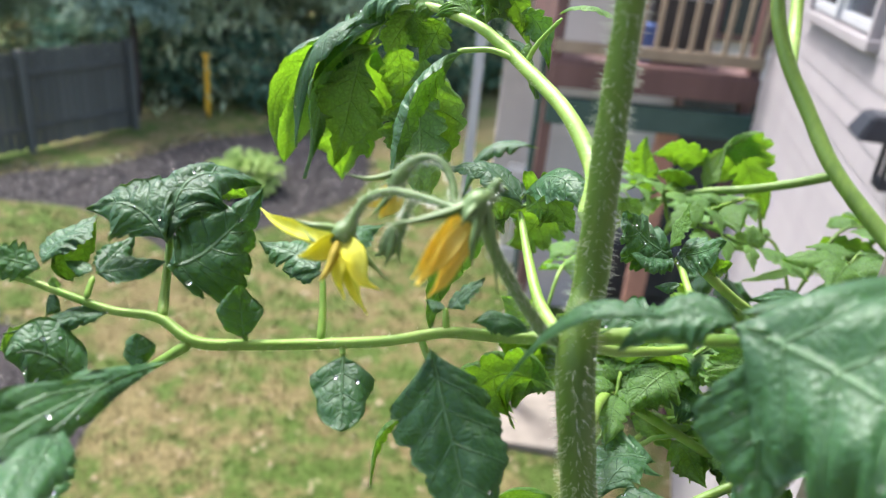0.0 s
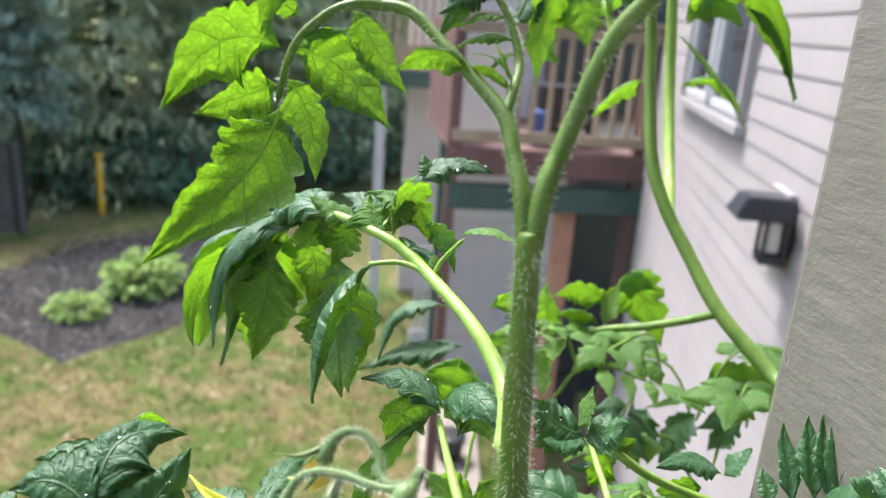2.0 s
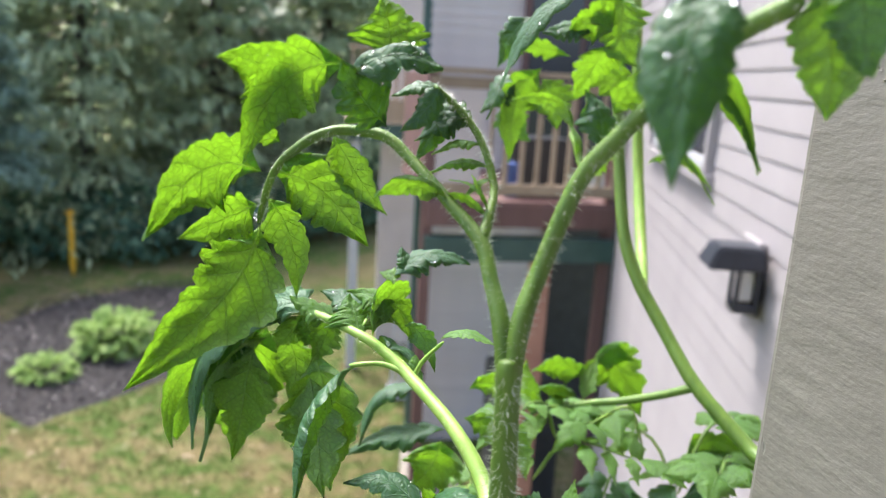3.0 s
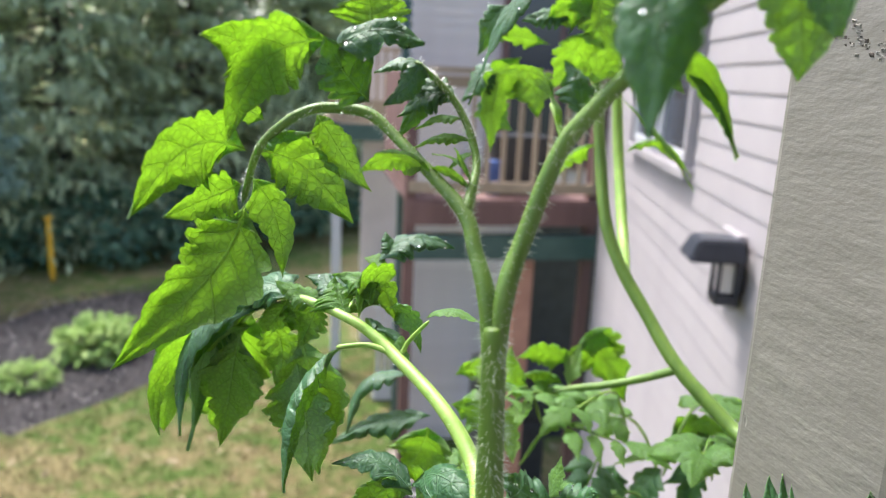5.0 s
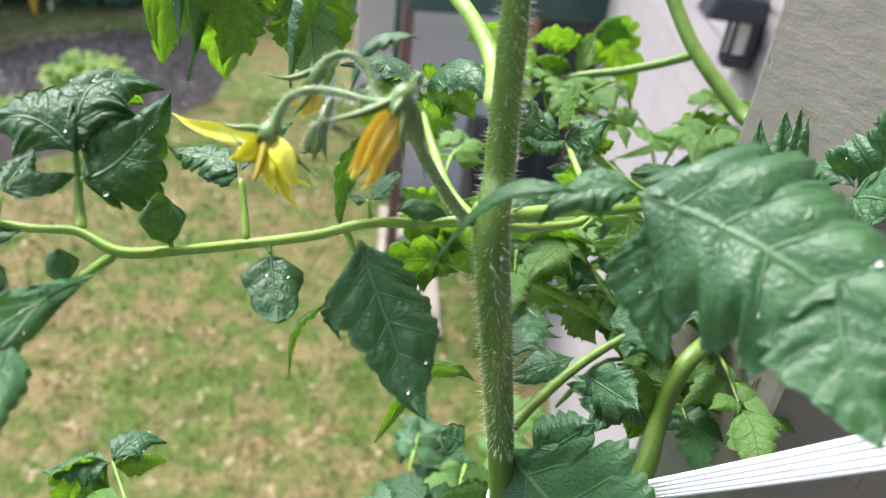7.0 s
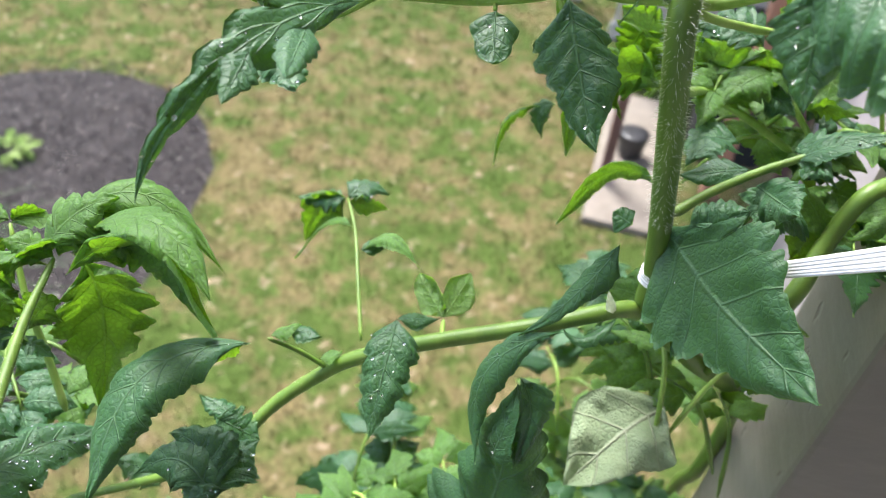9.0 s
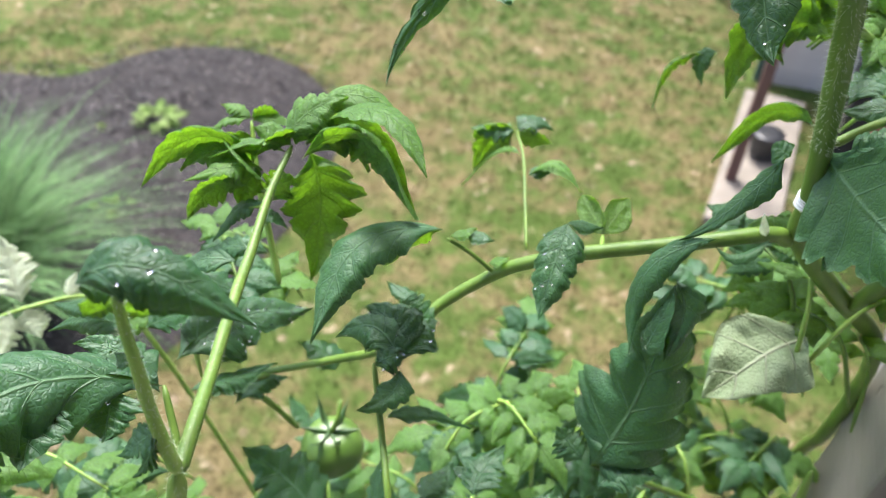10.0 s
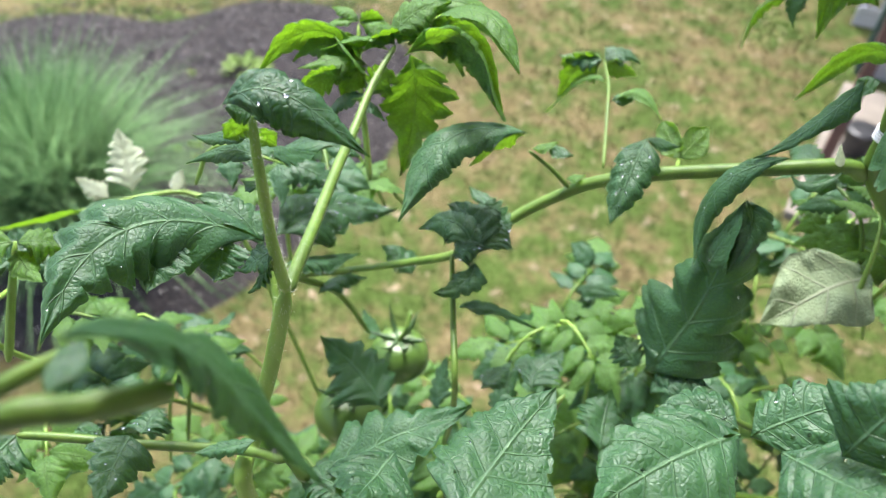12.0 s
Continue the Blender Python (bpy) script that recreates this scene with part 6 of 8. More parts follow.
leaflet(pet6, (-0.1184, -0.0422, 3.9265), (-0.1099, -0.0428, 3.9265), (-0.1013, -0.0434, 3.9266), (-0.01, -0.05, 1.00), 0.0128, 'l', 'a')
leaflet(pet6, (-0.1039, -0.0408, 3.9053), (-0.0986, -0.0384, 3.9074), (-0.0933, -0.036, 3.9095), (-0.42, 0.13, 0.90), 0.012, 'n', 'y')
leaflet(pet6, (-0.1263, -0.0472, 3.9245), (-0.1192, -0.0445, 3.9278), (-0.1121, -0.0418, 3.9311), (-0.39, -0.10, 0.92), 0.0104, 'n', 'y')
leaflet(pet6, (-0.1182, -0.0839, 3.9626), (-0.1521, -0.1168, 3.9677), (-0.1558, -0.1578, 3.943), (-0.15, -0.18, 0.97), 0.0335, 'n', 'a', curl=0.4, label='dark arching leaflet')
leaflet(pet6, (-0.12, -0.0827, 3.9604), (-0.1342, -0.0867, 3.9542), (-0.1467, -0.0941, 3.937), (-0.62, 0.69, 0.37), 0.0186, 'n', 'y')
leaflet(pet6, (-0.1418, -0.0848, 3.9042), (-0.1309, -0.0857, 3.8992), (-0.12, -0.0866, 3.8943), (0.35, -0.41, 0.84), 0.0253, 'l', 'a')
leaflet(pet6, (-0.1316, -0.0827, 3.9024), (-0.1426, -0.0791, 3.904), (-0.1537, -0.0756, 3.9057), (0.14, -0.03, 0.99), 0.0136, 'l', 'a')
leaflet(low, (0.0243, -0.0477, 4.0206), (0.0136, -0.0536, 3.9987), (-0.0082, -0.061, 3.9721), (-0.5, -0.5, 0.7), 0.0141, 'n', 'a', curl=0.5, wave=0.12)
leaflet(low, (0.0099, -0.0622, 3.9803), (-0.0194, -0.0695, 3.953), (-0.0166, -0.0942, 3.9216), (-0.6, -0.5, 0.6), 0.0182, 'n', 'a', curl=0.5)
leaflet(low, (-0.0039, -0.0633, 3.9488), (0.0036, -0.076, 3.9379), (-0.0005, -0.0907, 3.919), (0.3, -0.85, 0.4), 0.0214, 'n', 'a', fold=0.4)
pet7 = tube('petiole', [(0.0843, -0.0768, 3.7856, 0.0022), (0.0206, -0.0897, 3.8088, 0.002), (-0.0202, -0.1165, 3.8526, 0.0016)], STEM, plant)
leaflet(pet7, (-0.0208, -0.1172, 3.852), (-0.0067, -0.0958, 3.8947), (-0.0047, -0.0717, 3.9538), (-0.09, -0.66, 0.74), 0.066, 'l', 'a', fold=0.05, label='broad lobed dark leaflet')
leaflet(pet7, (-0.0093, -0.0871, 3.9186), (-0.0085, -0.0846, 3.9294), (-0.004, -0.072, 3.9535), (-0.69, -0.62, 0.37), 0.0187, 'n', 'a')
leaflet(pet7, (-0.0248, -0.1158, 3.8532), (-0.0339, -0.1108, 3.8576), (-0.0431, -0.1058, 3.8621), (0.13, -0.52, 0.85), 0.0236, 'l', 'a')
leaflet(pet7, (-0.019, -0.114, 3.8546), (-0.0035, -0.1133, 3.856), (0.0121, -0.1127, 3.8573), (-0.07, -0.33, 0.94), 0.027, 'n', 'a')
leaflet(low, (0.0394, -0.0186, 3.9532), (0.0259, -0.0312, 3.9474), (0.013, -0.029, 3.9485), (-0.22, 0.12, 0.97), 0.0088, 'n', 'a', curl=0.6)
leaflet(low, (0.0369, -0.0188, 3.9524), (0.034, -0.0189, 3.9598), (0.0311, -0.0189, 3.9673), (0.66, -0.70, 0.25), 0.0061, 'n', 'p')
pet8 = tube('petiole', [(0.0472, -0.0089, 3.9889, 0.0022), (0.0443, -0.0072, 4.0053, 0.0018), (0.0508, -0.0089, 4.0038, 0.0014)], STEM, plant)
leaflet(pet8, (0.0487, -0.0041, 4.0004), (0.068, -0.0509, 3.9998), (0.0962, -0.0979, 4.005), (-0.55, -0.75, 0.35), 0.07, 'n', 'a', fold=0.03, curl=0.1, label='large glossy dark leaflet beside the tie')
leaflet(pet8, (0.0562, -0.0167, 4.0044), (0.0663, -0.0181, 4.0146), (0.0763, -0.0195, 4.0249), (-0.58, -0.66, 0.48), 0.0278, 'n', 'a')
leaflet(pet8, (0.0626, -0.0376, 3.9832), (0.0605, -0.0452, 3.9746), (0.0578, -0.0529, 3.9663), (-0.1, -0.85, 0.5), 0.0104, 'n', 'a')
leaflet(pet8, (0.0918, 0.0286, 4.0058), (0.0971, 0.0126, 4.0102), (0.1023, -0.0034, 4.0146), (-0.84, -0.13, 0.52), 0.028, 'l', 'a')
pet9 = tube('petiole', [(0.0521, 0.002, 4.0012, 0.0026), (0.0659, 0.0114, 4.0083, 0.0023), (0.086, 0.0249, 4.0138, 0.0021), (0.1071, 0.0328, 4.022, 0.0019), (0.1408, 0.0377, 4.0389, 0.0015)], STEM, plant)
leaflet(pet9, (0.1033, 0.0322, 4.0185), (0.1189, 0.0294, 4.0342), (0.1375, 0.0218, 4.0469), (-0.65, -0.06, 0.76), 0.0172, 'n', 'a')
leaflet(pet9, (0.0522, 0.0545, 3.9787), (0.0288, 0.0661, 3.9769), (0.0059, 0.0542, 3.9424), (-0.30, 0.88, 0.37), 0.0221, 'n', 'y', label='sunlit leaflet hanging sideways')
leaflet(pet9, (0.0588, 0.037, 4.0032), (0.0719, 0.0505, 4.0133), (0.0879, 0.0523, 4.0068), (-0.11, -0.03, 0.99), 0.0178, 'n', 'a')
leaflet(pet9, (0.088, 0.0335, 4.0113), (0.0715, 0.031, 4.0082), (0.0551, 0.0285, 4.0051), (-0.11, -0.41, 0.91), 0.0172, 'n', 'a')
leaflet(pet9, (0.0392, 0.0148, 3.9812), (0.0341, 0.017, 3.9828), (0.0289, 0.0192, 3.9844), (-0.06, -0.69, 0.72), 0.0142, 'o', 'a')
pet10 = tube('petiole', [(0.0357, -0.0086, 4.066, 0.0024), (0.0708, 0.0934, 4.0158, 0.0023), (0.0976, 0.0903, 4.005, 0.0023), (0.1219, 0.0854, 3.9929, 0.002)], STEM_PALE, plant)
tube('petiole', [(0.0994, 0.1321, 4.0291, 0.0018), (0.1188, 0.1071, 4.0111, 0.0018), (0.1311, 0.0857, 3.9998, 0.0018)], STEM_PALE, pet10)
leaflet(pet10, (0.0748, 0.1079, 4.0066), (0.0424, 0.1178, 4.0134), (0.0218, 0.1079, 3.9894), (-0.02, 1.00, 0.05), 0.0338, 'l', 'y')
leaflet(pet10, (0.066, 0.1209, 4.0293), (0.0792, 0.132, 4.0394), (0.099, 0.1328, 4.0304), (0.11, -0.39, 0.92), 0.0207, 'l', 'a')
leaflet(pet10, (0.05, 0.12, 4.0204), (0.036, 0.1353, 4.028), (0.0221, 0.1488, 4.0335), (0.68, 0.72, -0.12), 0.0344, 'l', 'y')
leaflet(pet10, (0.0777, 0.1076, 4.0073), (0.0847, 0.1094, 4.0145), (0.096, 0.1069, 4.016), (-0.43, -0.01, 0.90), 0.0152, 'l', 'y')
leaflet(pet10, (-0.0125, 0.1228, 3.9762), (-0.0329, 0.1163, 3.9657), (-0.0356, 0.1013, 3.9431), (-0.82, 0.52, 0.24), 0.014, 'l', 'y')
leaflet(pet10, (-0.0043, 0.1237, 3.9783), (-0.0135, 0.1206, 3.9726), (-0.0089, 0.1123, 3.9592), (-0.34, -0.77, 0.54), 0.0158, 'l', 'a')
leaflet(pet10, (0.0342, 0.1217, 3.9804), (0.0159, 0.1275, 3.9873), (0.0023, 0.124, 3.9793), (0.07, 1.00, 0.03), 0.0211, 'l', 'y')
leaflet(pet10, (0.1106, 0.1223, 4.0153), (0.103, 0.1224, 4.0105), (0.1002, 0.1171, 3.9985), (-0.18, 0.97, -0.19), 0.0246, 'l', 'y')
leaflet(pet10, (0.1215, 0.1146, 4.0073), (0.14, 0.1096, 4.0116), (0.1581, 0.1026, 4.0136), (-0.18, -0.03, 0.98), 0.0211, 'l', 'y')
leaflet(pet10, (0.1381, 0.1221, 4.0368), (0.1385, 0.1172, 4.0261), (0.1338, 0.1132, 4.0137), (0.01, 0.93, -0.36), 0.0281, 'l', 'y')
leaflet(pet10, (0.1172, 0.1236, 4.0227), (0.1291, 0.1183, 4.0205), (0.1393, 0.1112, 4.0141), (-0.05, -0.63, 0.78), 0.0176, 'l', 'a')
leaflet(pet10, (0.0532, 0.1247, 4.0321), (0.0494, 0.1213, 4.0231), (0.046, 0.1162, 4.0113), (-0.18, 0.93, -0.32), 0.0304, 'l', 'y')
leaflet(pet10, (0.0914, 0.1606, 4.0214), (0.0883, 0.1558, 4.0088), (0.0851, 0.1505, 3.996), (-0.12, 0.93, -0.34), 0.0334, 'l', 'y')
side = tube('branch', [(0.0989, 0.0041, 3.8985, 0.005), (0.1202, 0.0064, 3.9547, 0.0048), (0.1331, 0.0264, 3.9795, 0.0046), (0.1423, 0.0339, 4.0054, 0.0044), (0.162, 0.0461, 4.0131, 0.0042), (0.1697, 0.0465, 4.0416, 0.004), (0.1654, 0.0287, 4.076, 0.0035)], STEM, plant)
leaflet(side, (0.1318, 0.0275, 3.9801), (0.1239, 0.0352, 3.9937), (0.1123, 0.0399, 4.0016), (0.34, -0.64, 0.68), 0.0184, 'n', 'y')
leaflet(pet10, (0.0938, 0.1019, 4.0404), (0.075, 0.1102, 4.0484), (0.0583, 0.1113, 4.0418), (-0.09, -0.48, 0.87), 0.0304, 'l', 'a', drops=8)
leaflet(pet10, (0.0857, 0.1083, 4.0061), (0.0769, 0.1175, 4.0205), (0.0641, 0.1256, 4.0324), (0.48, 0.86, -0.18), 0.0421, 'l', 'y', drops=0)
leaflet(pet10, (0.0938, 0.1019, 4.0404), (0.1011, 0.1042, 4.0279), (0.1055, 0.1043, 4.0099), (0.41, 0.88, 0.23), 0.031, 'l', 'y', drops=0)
leaflet(pet10, (0.1292, 0.0949, 4.0529), (0.1273, 0.0889, 4.0371), (0.1262, 0.0818, 4.0213), (0.64, 0.69, -0.34), 0.0405, 'l', 'y', drops=0)
leaflet(pet10, (0.1189, 0.0839, 4.0197), (0.1289, 0.0818, 4.0235), (0.1417, 0.0761, 4.0229), (0.19, 0.80, 0.57), 0.0236, 'l', 'y', drops=0)
leaflet(pet10, (0.0509, 0.0989, 4.0114), (0.0144, 0.1036, 4.0105), (0.0051, 0.0816, 3.9704), (-0.28, 0.96, -0.09), 0.0473, 'l', 'y', drops=0)
leaflet(pet10, (0.0357, 0.1296, 4.0302), (0.0314, 0.1267, 4.0222), (0.0275, 0.1216, 4.01), (-0.21, 0.94, -0.29), 0.0386, 'l', 'y', drops=0)
leaflet(pet10, (0.0864, 0.0582, 4.0091), (0.0695, 0.0585, 4.0103), (0.0606, 0.0506, 4.0019), (-0.18, -0.28, 0.94), 0.0267, 'l', 'a', drops=8)
leaflet(pet10, (0.1101, 0.0517, 4.0123), (0.1201, 0.048, 4.0225), (0.1314, 0.0386, 4.0244), (-0.58, -0.21, 0.79), 0.022, 'l', 'a', drops=8)
leaflet(pet10, (0.109, 0.0255, 4.0043), (0.0997, 0.0167, 4.002), (0.091, 0.0043, 3.9954), (-0.06, -0.34, 0.94), 0.0356, 'l', 'a', drops=8)
leaflet(pet10, (0.1293, 0.0423, 3.9922), (0.1273, 0.035, 3.9799), (0.1212, 0.0274, 3.9657), (0.02, 0.87, -0.50), 0.0421, 'l', 'y', drops=0)
leaflet(pet10, (0.1269, 0.0455, 4.0138), (0.1193, 0.0428, 4.0127), (0.1137, 0.0366, 4.0075), (-0.27, -0.26, 0.93), 0.0267, 'l', 'a', drops=8)
leaflet(pet10, (0.0967, 0.0915, 4.0195), (0.1061, 0.0888, 4.0203), (0.1152, 0.083, 4.0152), (-0.08, -0.58, 0.81), 0.0236, 'l', 'a', drops=8)
leaflet(pet10, (0.0528, 0.1533, 4.0241), (0.0621, 0.1473, 4.0141), (0.0682, 0.1413, 4.0034), (0.44, 0.88, -0.18), 0.0408, 'l', 'y', drops=0)
leaflet(pet10, (0.1236, 0.1429, 4.0431), (0.1165, 0.1435, 4.0385), (0.1108, 0.1412, 4.0284), (-0.10, 0.99, -0.02), 0.0334, 'l', 'y', drops=0)
tie = base("plant_tie", (0.05, -0.001, 3.96), "white ribbon tied round the stem and stretched to the post", "ribbon")
tie_ribbon(tie)
path = [(0.0239, -0.0069, 4.1015, 0.002), (0.0188, -0.0116, 4.1059, 0.0019), (0.0107, -0.0155, 4.1173, 0.0017), (0.0029, -0.0195, 4.1301, 0.0016), (-0.0015, -0.0227, 4.1396, 0.0016), (-0.0028, -0.0246, 4.1454, 0.0017), (-0.0017, -0.0267, 4.1514, 0.0017), (-0.0004, -0.0268, 4.1546, 0.001)]
truss = tube('flower_truss', path, CALYX, plant)
hairs(path, 700, 0.0022, truss)
path = [(-0.0028, -0.0235, 4.1455, 0.0013), (-0.0107, -0.0204, 4.1442, 0.0012), (-0.0193, -0.0151, 4.1442, 0.0012), (-0.0267, -0.0125, 4.1439, 0.0012), (-0.0324, -0.0119, 4.1411, 0.0012), (-0.0352, -0.0137, 4.1372, 0.0014), (-0.0364, -0.015, 4.1345, 0.0022), (-0.0377, -0.0159, 4.1328, 0.003), (-0.0389, -0.0169, 4.131, 0.0026)]
fl1 = tube('flower', path, CALYX, truss, label='open yellow tomato flower nodding on its hairy stalk')
hairs(path, 620, 0.0022, fl1)
sepal(fl1, [(-0.0374, -0.0156, 4.1333), (-0.0423, -0.017, 4.1344), (-0.0461, -0.0175, 4.1348), (-0.0505, -0.016, 4.1353)], 0.0022, CALYX)
sepal(fl1, [(-0.0368, -0.0154, 4.1338), (-0.0405, -0.019, 4.1318), (-0.0443, -0.0189, 4.1309), (-0.0476, -0.0157, 4.132)], 0.0022, CALYX)
sepal(fl1, [(-0.0355, -0.017, 4.1322), (-0.0325, -0.019, 4.1294), (-0.0293, -0.0201, 4.1263), (-0.0246, -0.0216, 4.1227)], 0.0022, CALYX)
sepal(fl1, [(-0.0362, -0.0141, 4.1341), (-0.035, -0.0129, 4.1289), (-0.033, -0.0127, 4.1241)], 0.0022, CALYX)
sepal(fl1, [(-0.0382, -0.0149, 4.1327), (-0.0425, -0.0113, 4.1323), (-0.0461, -0.008, 4.1314)], 0.0022, CALYX)
petal(fl1, [(-0.0386, -0.0168, 4.131), (-0.045, -0.0136, 4.1306), (-0.0535, -0.0051, 4.1286), (-0.0613, 0.0045, 4.1266), (-0.0664, 0.0119, 4.1262)], 0.00400, PETAL)
petal(fl1, [(-0.0386, -0.0168, 4.131), (-0.0421, -0.022, 4.1306), (-0.0448, -0.0259, 4.1305), (-0.0471, -0.0275, 4.1304)], 0.00477, PETAL)
petal(fl1, [(-0.0379, -0.0178, 4.1311), (-0.0376, -0.0228, 4.1275), (-0.0374, -0.0247, 4.1237), (-0.0356, -0.0241, 4.1179)], 0.00354, PETAL)
petal(fl1, [(-0.0373, -0.0177, 4.1311), (-0.0355, -0.0219, 4.1265), (-0.0331, -0.0239, 4.1197), (-0.0297, -0.0234, 4.1137)], 0.00370, PETAL)
petal(fl1, [(-0.0371, -0.0175, 4.1315), (-0.0338, -0.0216, 4.1289), (-0.0316, -0.0238, 4.1239), (-0.027, -0.0219, 4.1203)], 0.00477, PETAL)
petal(fl1, [(-0.0379, -0.0158, 4.1305), (-0.0355, -0.0117, 4.1267), (-0.0334, -0.0097, 4.1235), (-0.0318, -0.0084, 4.1188)], 0.00385, PETAL)
tube('anther_cone', [(-0.0387, -0.0181, 4.1308, 0.0012), (-0.0392, -0.0221, 4.1294, 0.0012), (-0.0399, -0.0256, 4.127, 0.0009), (-0.0411, -0.0291, 4.1251, 0.0004)], ANTHER, fl1, steps=5, ridges=0.15)
path = [(-0.0016, -0.027, 4.1507, 0.0012), (-0.0033, -0.0299, 4.151, 0.0018), (-0.0049, -0.0321, 4.1508, 0.0028), (-0.0059, -0.0328, 4.1487, 0.0032), (-0.0072, -0.0337, 4.1462, 0.003)]
fl2 = tube('flower', path, CALYX, truss, label='spent flower with closed orange petals')
hairs(path, 220, 0.0018, fl2)
sepal(fl2, [(-0.0053, -0.0319, 4.1512), (-0.0108, -0.0357, 4.149), (-0.0181, -0.0386, 4.1473), (-0.0254, -0.0404, 4.1465)], 0.0026, CALYX)
sepal(fl2, [(-0.0046, -0.0331, 4.1509), (-0.0049, -0.0369, 4.1466), (-0.0056, -0.0389, 4.1419), (-0.0047, -0.0393, 4.1362)], 0.0026, CALYX)
sepal(fl2, [(-0.0033, -0.032, 4.1511), (-0.0018, -0.0351, 4.1462), (-0.0002, -0.0358, 4.1396), (0.0018, -0.0345, 4.1289)], 0.0026, CALYX)
sepal(fl2, [(-0.0058, -0.03, 4.1505), (-0.0034, -0.0294, 4.1466), (-0.0021, -0.0287, 4.1406)], 0.0026, CALYX)
sepal(fl2, [(-0.0047, -0.0341, 4.151), (-0.0071, -0.0378, 4.1495), (-0.0087, -0.0396, 4.1474)], 0.0026, CALYX)
petal(fl2, [(-0.0067, -0.0328, 4.1486), (-0.011, -0.0365, 4.1444), (-0.015, -0.0405, 4.1403), (-0.0184, -0.0431, 4.1349)], 0.00410, PETAL_OLD)
petal(fl2, [(-0.0058, -0.0343, 4.1475), (-0.0102, -0.0393, 4.143), (-0.0135, -0.0433, 4.1389), (-0.017, -0.0447, 4.134)], 0.00382, PETAL_OLD)
petal(fl2, [(-0.0059, -0.0328, 4.1459), (-0.0092, -0.0367, 4.1391), (-0.0118, -0.0395, 4.133), (-0.0147, -0.0413, 4.1296)], 0.00410, PETAL_OLD)
petal(fl2, [(-0.0071, -0.031, 4.1475), (-0.012, -0.0338, 4.1404), (-0.0154, -0.0373, 4.1352), (-0.0175, -0.041, 4.1325)], 0.00437, PETAL_OLD)
petal(fl2, [(-0.0054, -0.0339, 4.146), (-0.0081, -0.0379, 4.1412), (-0.0108, -0.041, 4.1367), (-0.0136, -0.0422, 4.1321)], 0.00364, PETAL_OLD)
path = [(-0.0037, -0.0216, 4.1446, 0.0011), (-0.0095, -0.0155, 4.1432, 0.0011), (-0.0111, -0.0097, 4.1474, 0.0011), (-0.0145, -0.0054, 4.1507, 0.0011), (-0.019, -0.0034, 4.1508, 0.0012), (-0.0226, -0.0032, 4.1485, 0.0016), (-0.0249, -0.0043, 4.1455, 0.0022), (-0.0272, -0.0057, 4.1421, 0.0018)]
fl3 = tube('flower_bud', path, CALYX, truss, label='withered flower with a long green sepal')
hairs(path, 650, 0.0022, fl3)
sepal(fl3, [(-0.0244, -0.0037, 4.1472), (-0.0289, -0.0057, 4.1455), (-0.0333, -0.0064, 4.1447), (-0.0395, -0.0059, 4.1453)], 0.002, CALYX)
sepal(fl3, [(-0.0252, -0.0055, 4.1454), (-0.027, -0.0081, 4.1414), (-0.0296, -0.0097, 4.1378), (-0.0317, -0.0098, 4.1352)], 0.002, CALYX)
sepal(fl3, [(-0.0239, -0.0032, 4.1455), (-0.0241, -0.0035, 4.1416), (-0.0242, -0.0043, 4.1395)], 0.002, CALYX)
sepal(fl3, [(-0.0261, -0.0034, 4.1454), (-0.029, -0.0028, 4.1417), (-0.0319, -0.0029, 4.139)], 0.002, CALYX)
petal(fl3, [(-0.0259, -0.0051, 4.1436), (-0.0286, -0.0063, 4.1406), (-0.0314, -0.0065, 4.138), (-0.0357, -0.0061, 4.1374)], 0.00364, PETAL_OLD)
petal(fl3, [(-0.0266, -0.0044, 4.1425), (-0.0277, -0.0061, 4.1382), (-0.0297, -0.0068, 4.1342)], 0.00364, PETAL_OLD)
petal(fl3, [(-0.0258, -0.0053, 4.1429), (-0.0261, -0.0072, 4.1379), (-0.0292, -0.0088, 4.1346)], 0.00364, PETAL_OLD)
path = [(-0.0201, -0.0142, 4.1438, 0.001), (-0.0218, -0.0127, 4.1397, 0.001), (-0.0229, -0.0132, 4.1359, 0.0014), (-0.0247, -0.0136, 4.1326, 0.0026), (-0.0263, -0.0152, 4.1292, 0.0026), (-0.0272, -0.016, 4.1275, 0.0012)]
fl4 = tube('flower_bud', path, CALYX, truss, label='closed hairy green bud')
hairs(path, 420, 0.0022, fl4)
sepal(fl4, [(-0.0239, -0.0136, 4.1351), (-0.0264, -0.0162, 4.132), (-0.0279, -0.0178, 4.1286), (-0.0301, -0.0179, 4.1287)], 0.002, CALYX)
sepal(fl4, [(-0.0245, -0.0148, 4.1348), (-0.0251, -0.0178, 4.1305), (-0.0264, -0.0192, 4.1254)], 0.002, CALYX)
sepal(fl4, [(-0.0238, -0.0145, 4.1355), (-0.0233, -0.0168, 4.1302), (-0.0225, -0.0176, 4.1258)], 0.002, CALYX)
plant_b = base("tomato_plant", (0.4, 0.18, 2.84), "second tomato plant with bare green stems behind the post", "tomato plant", "tomato plants")
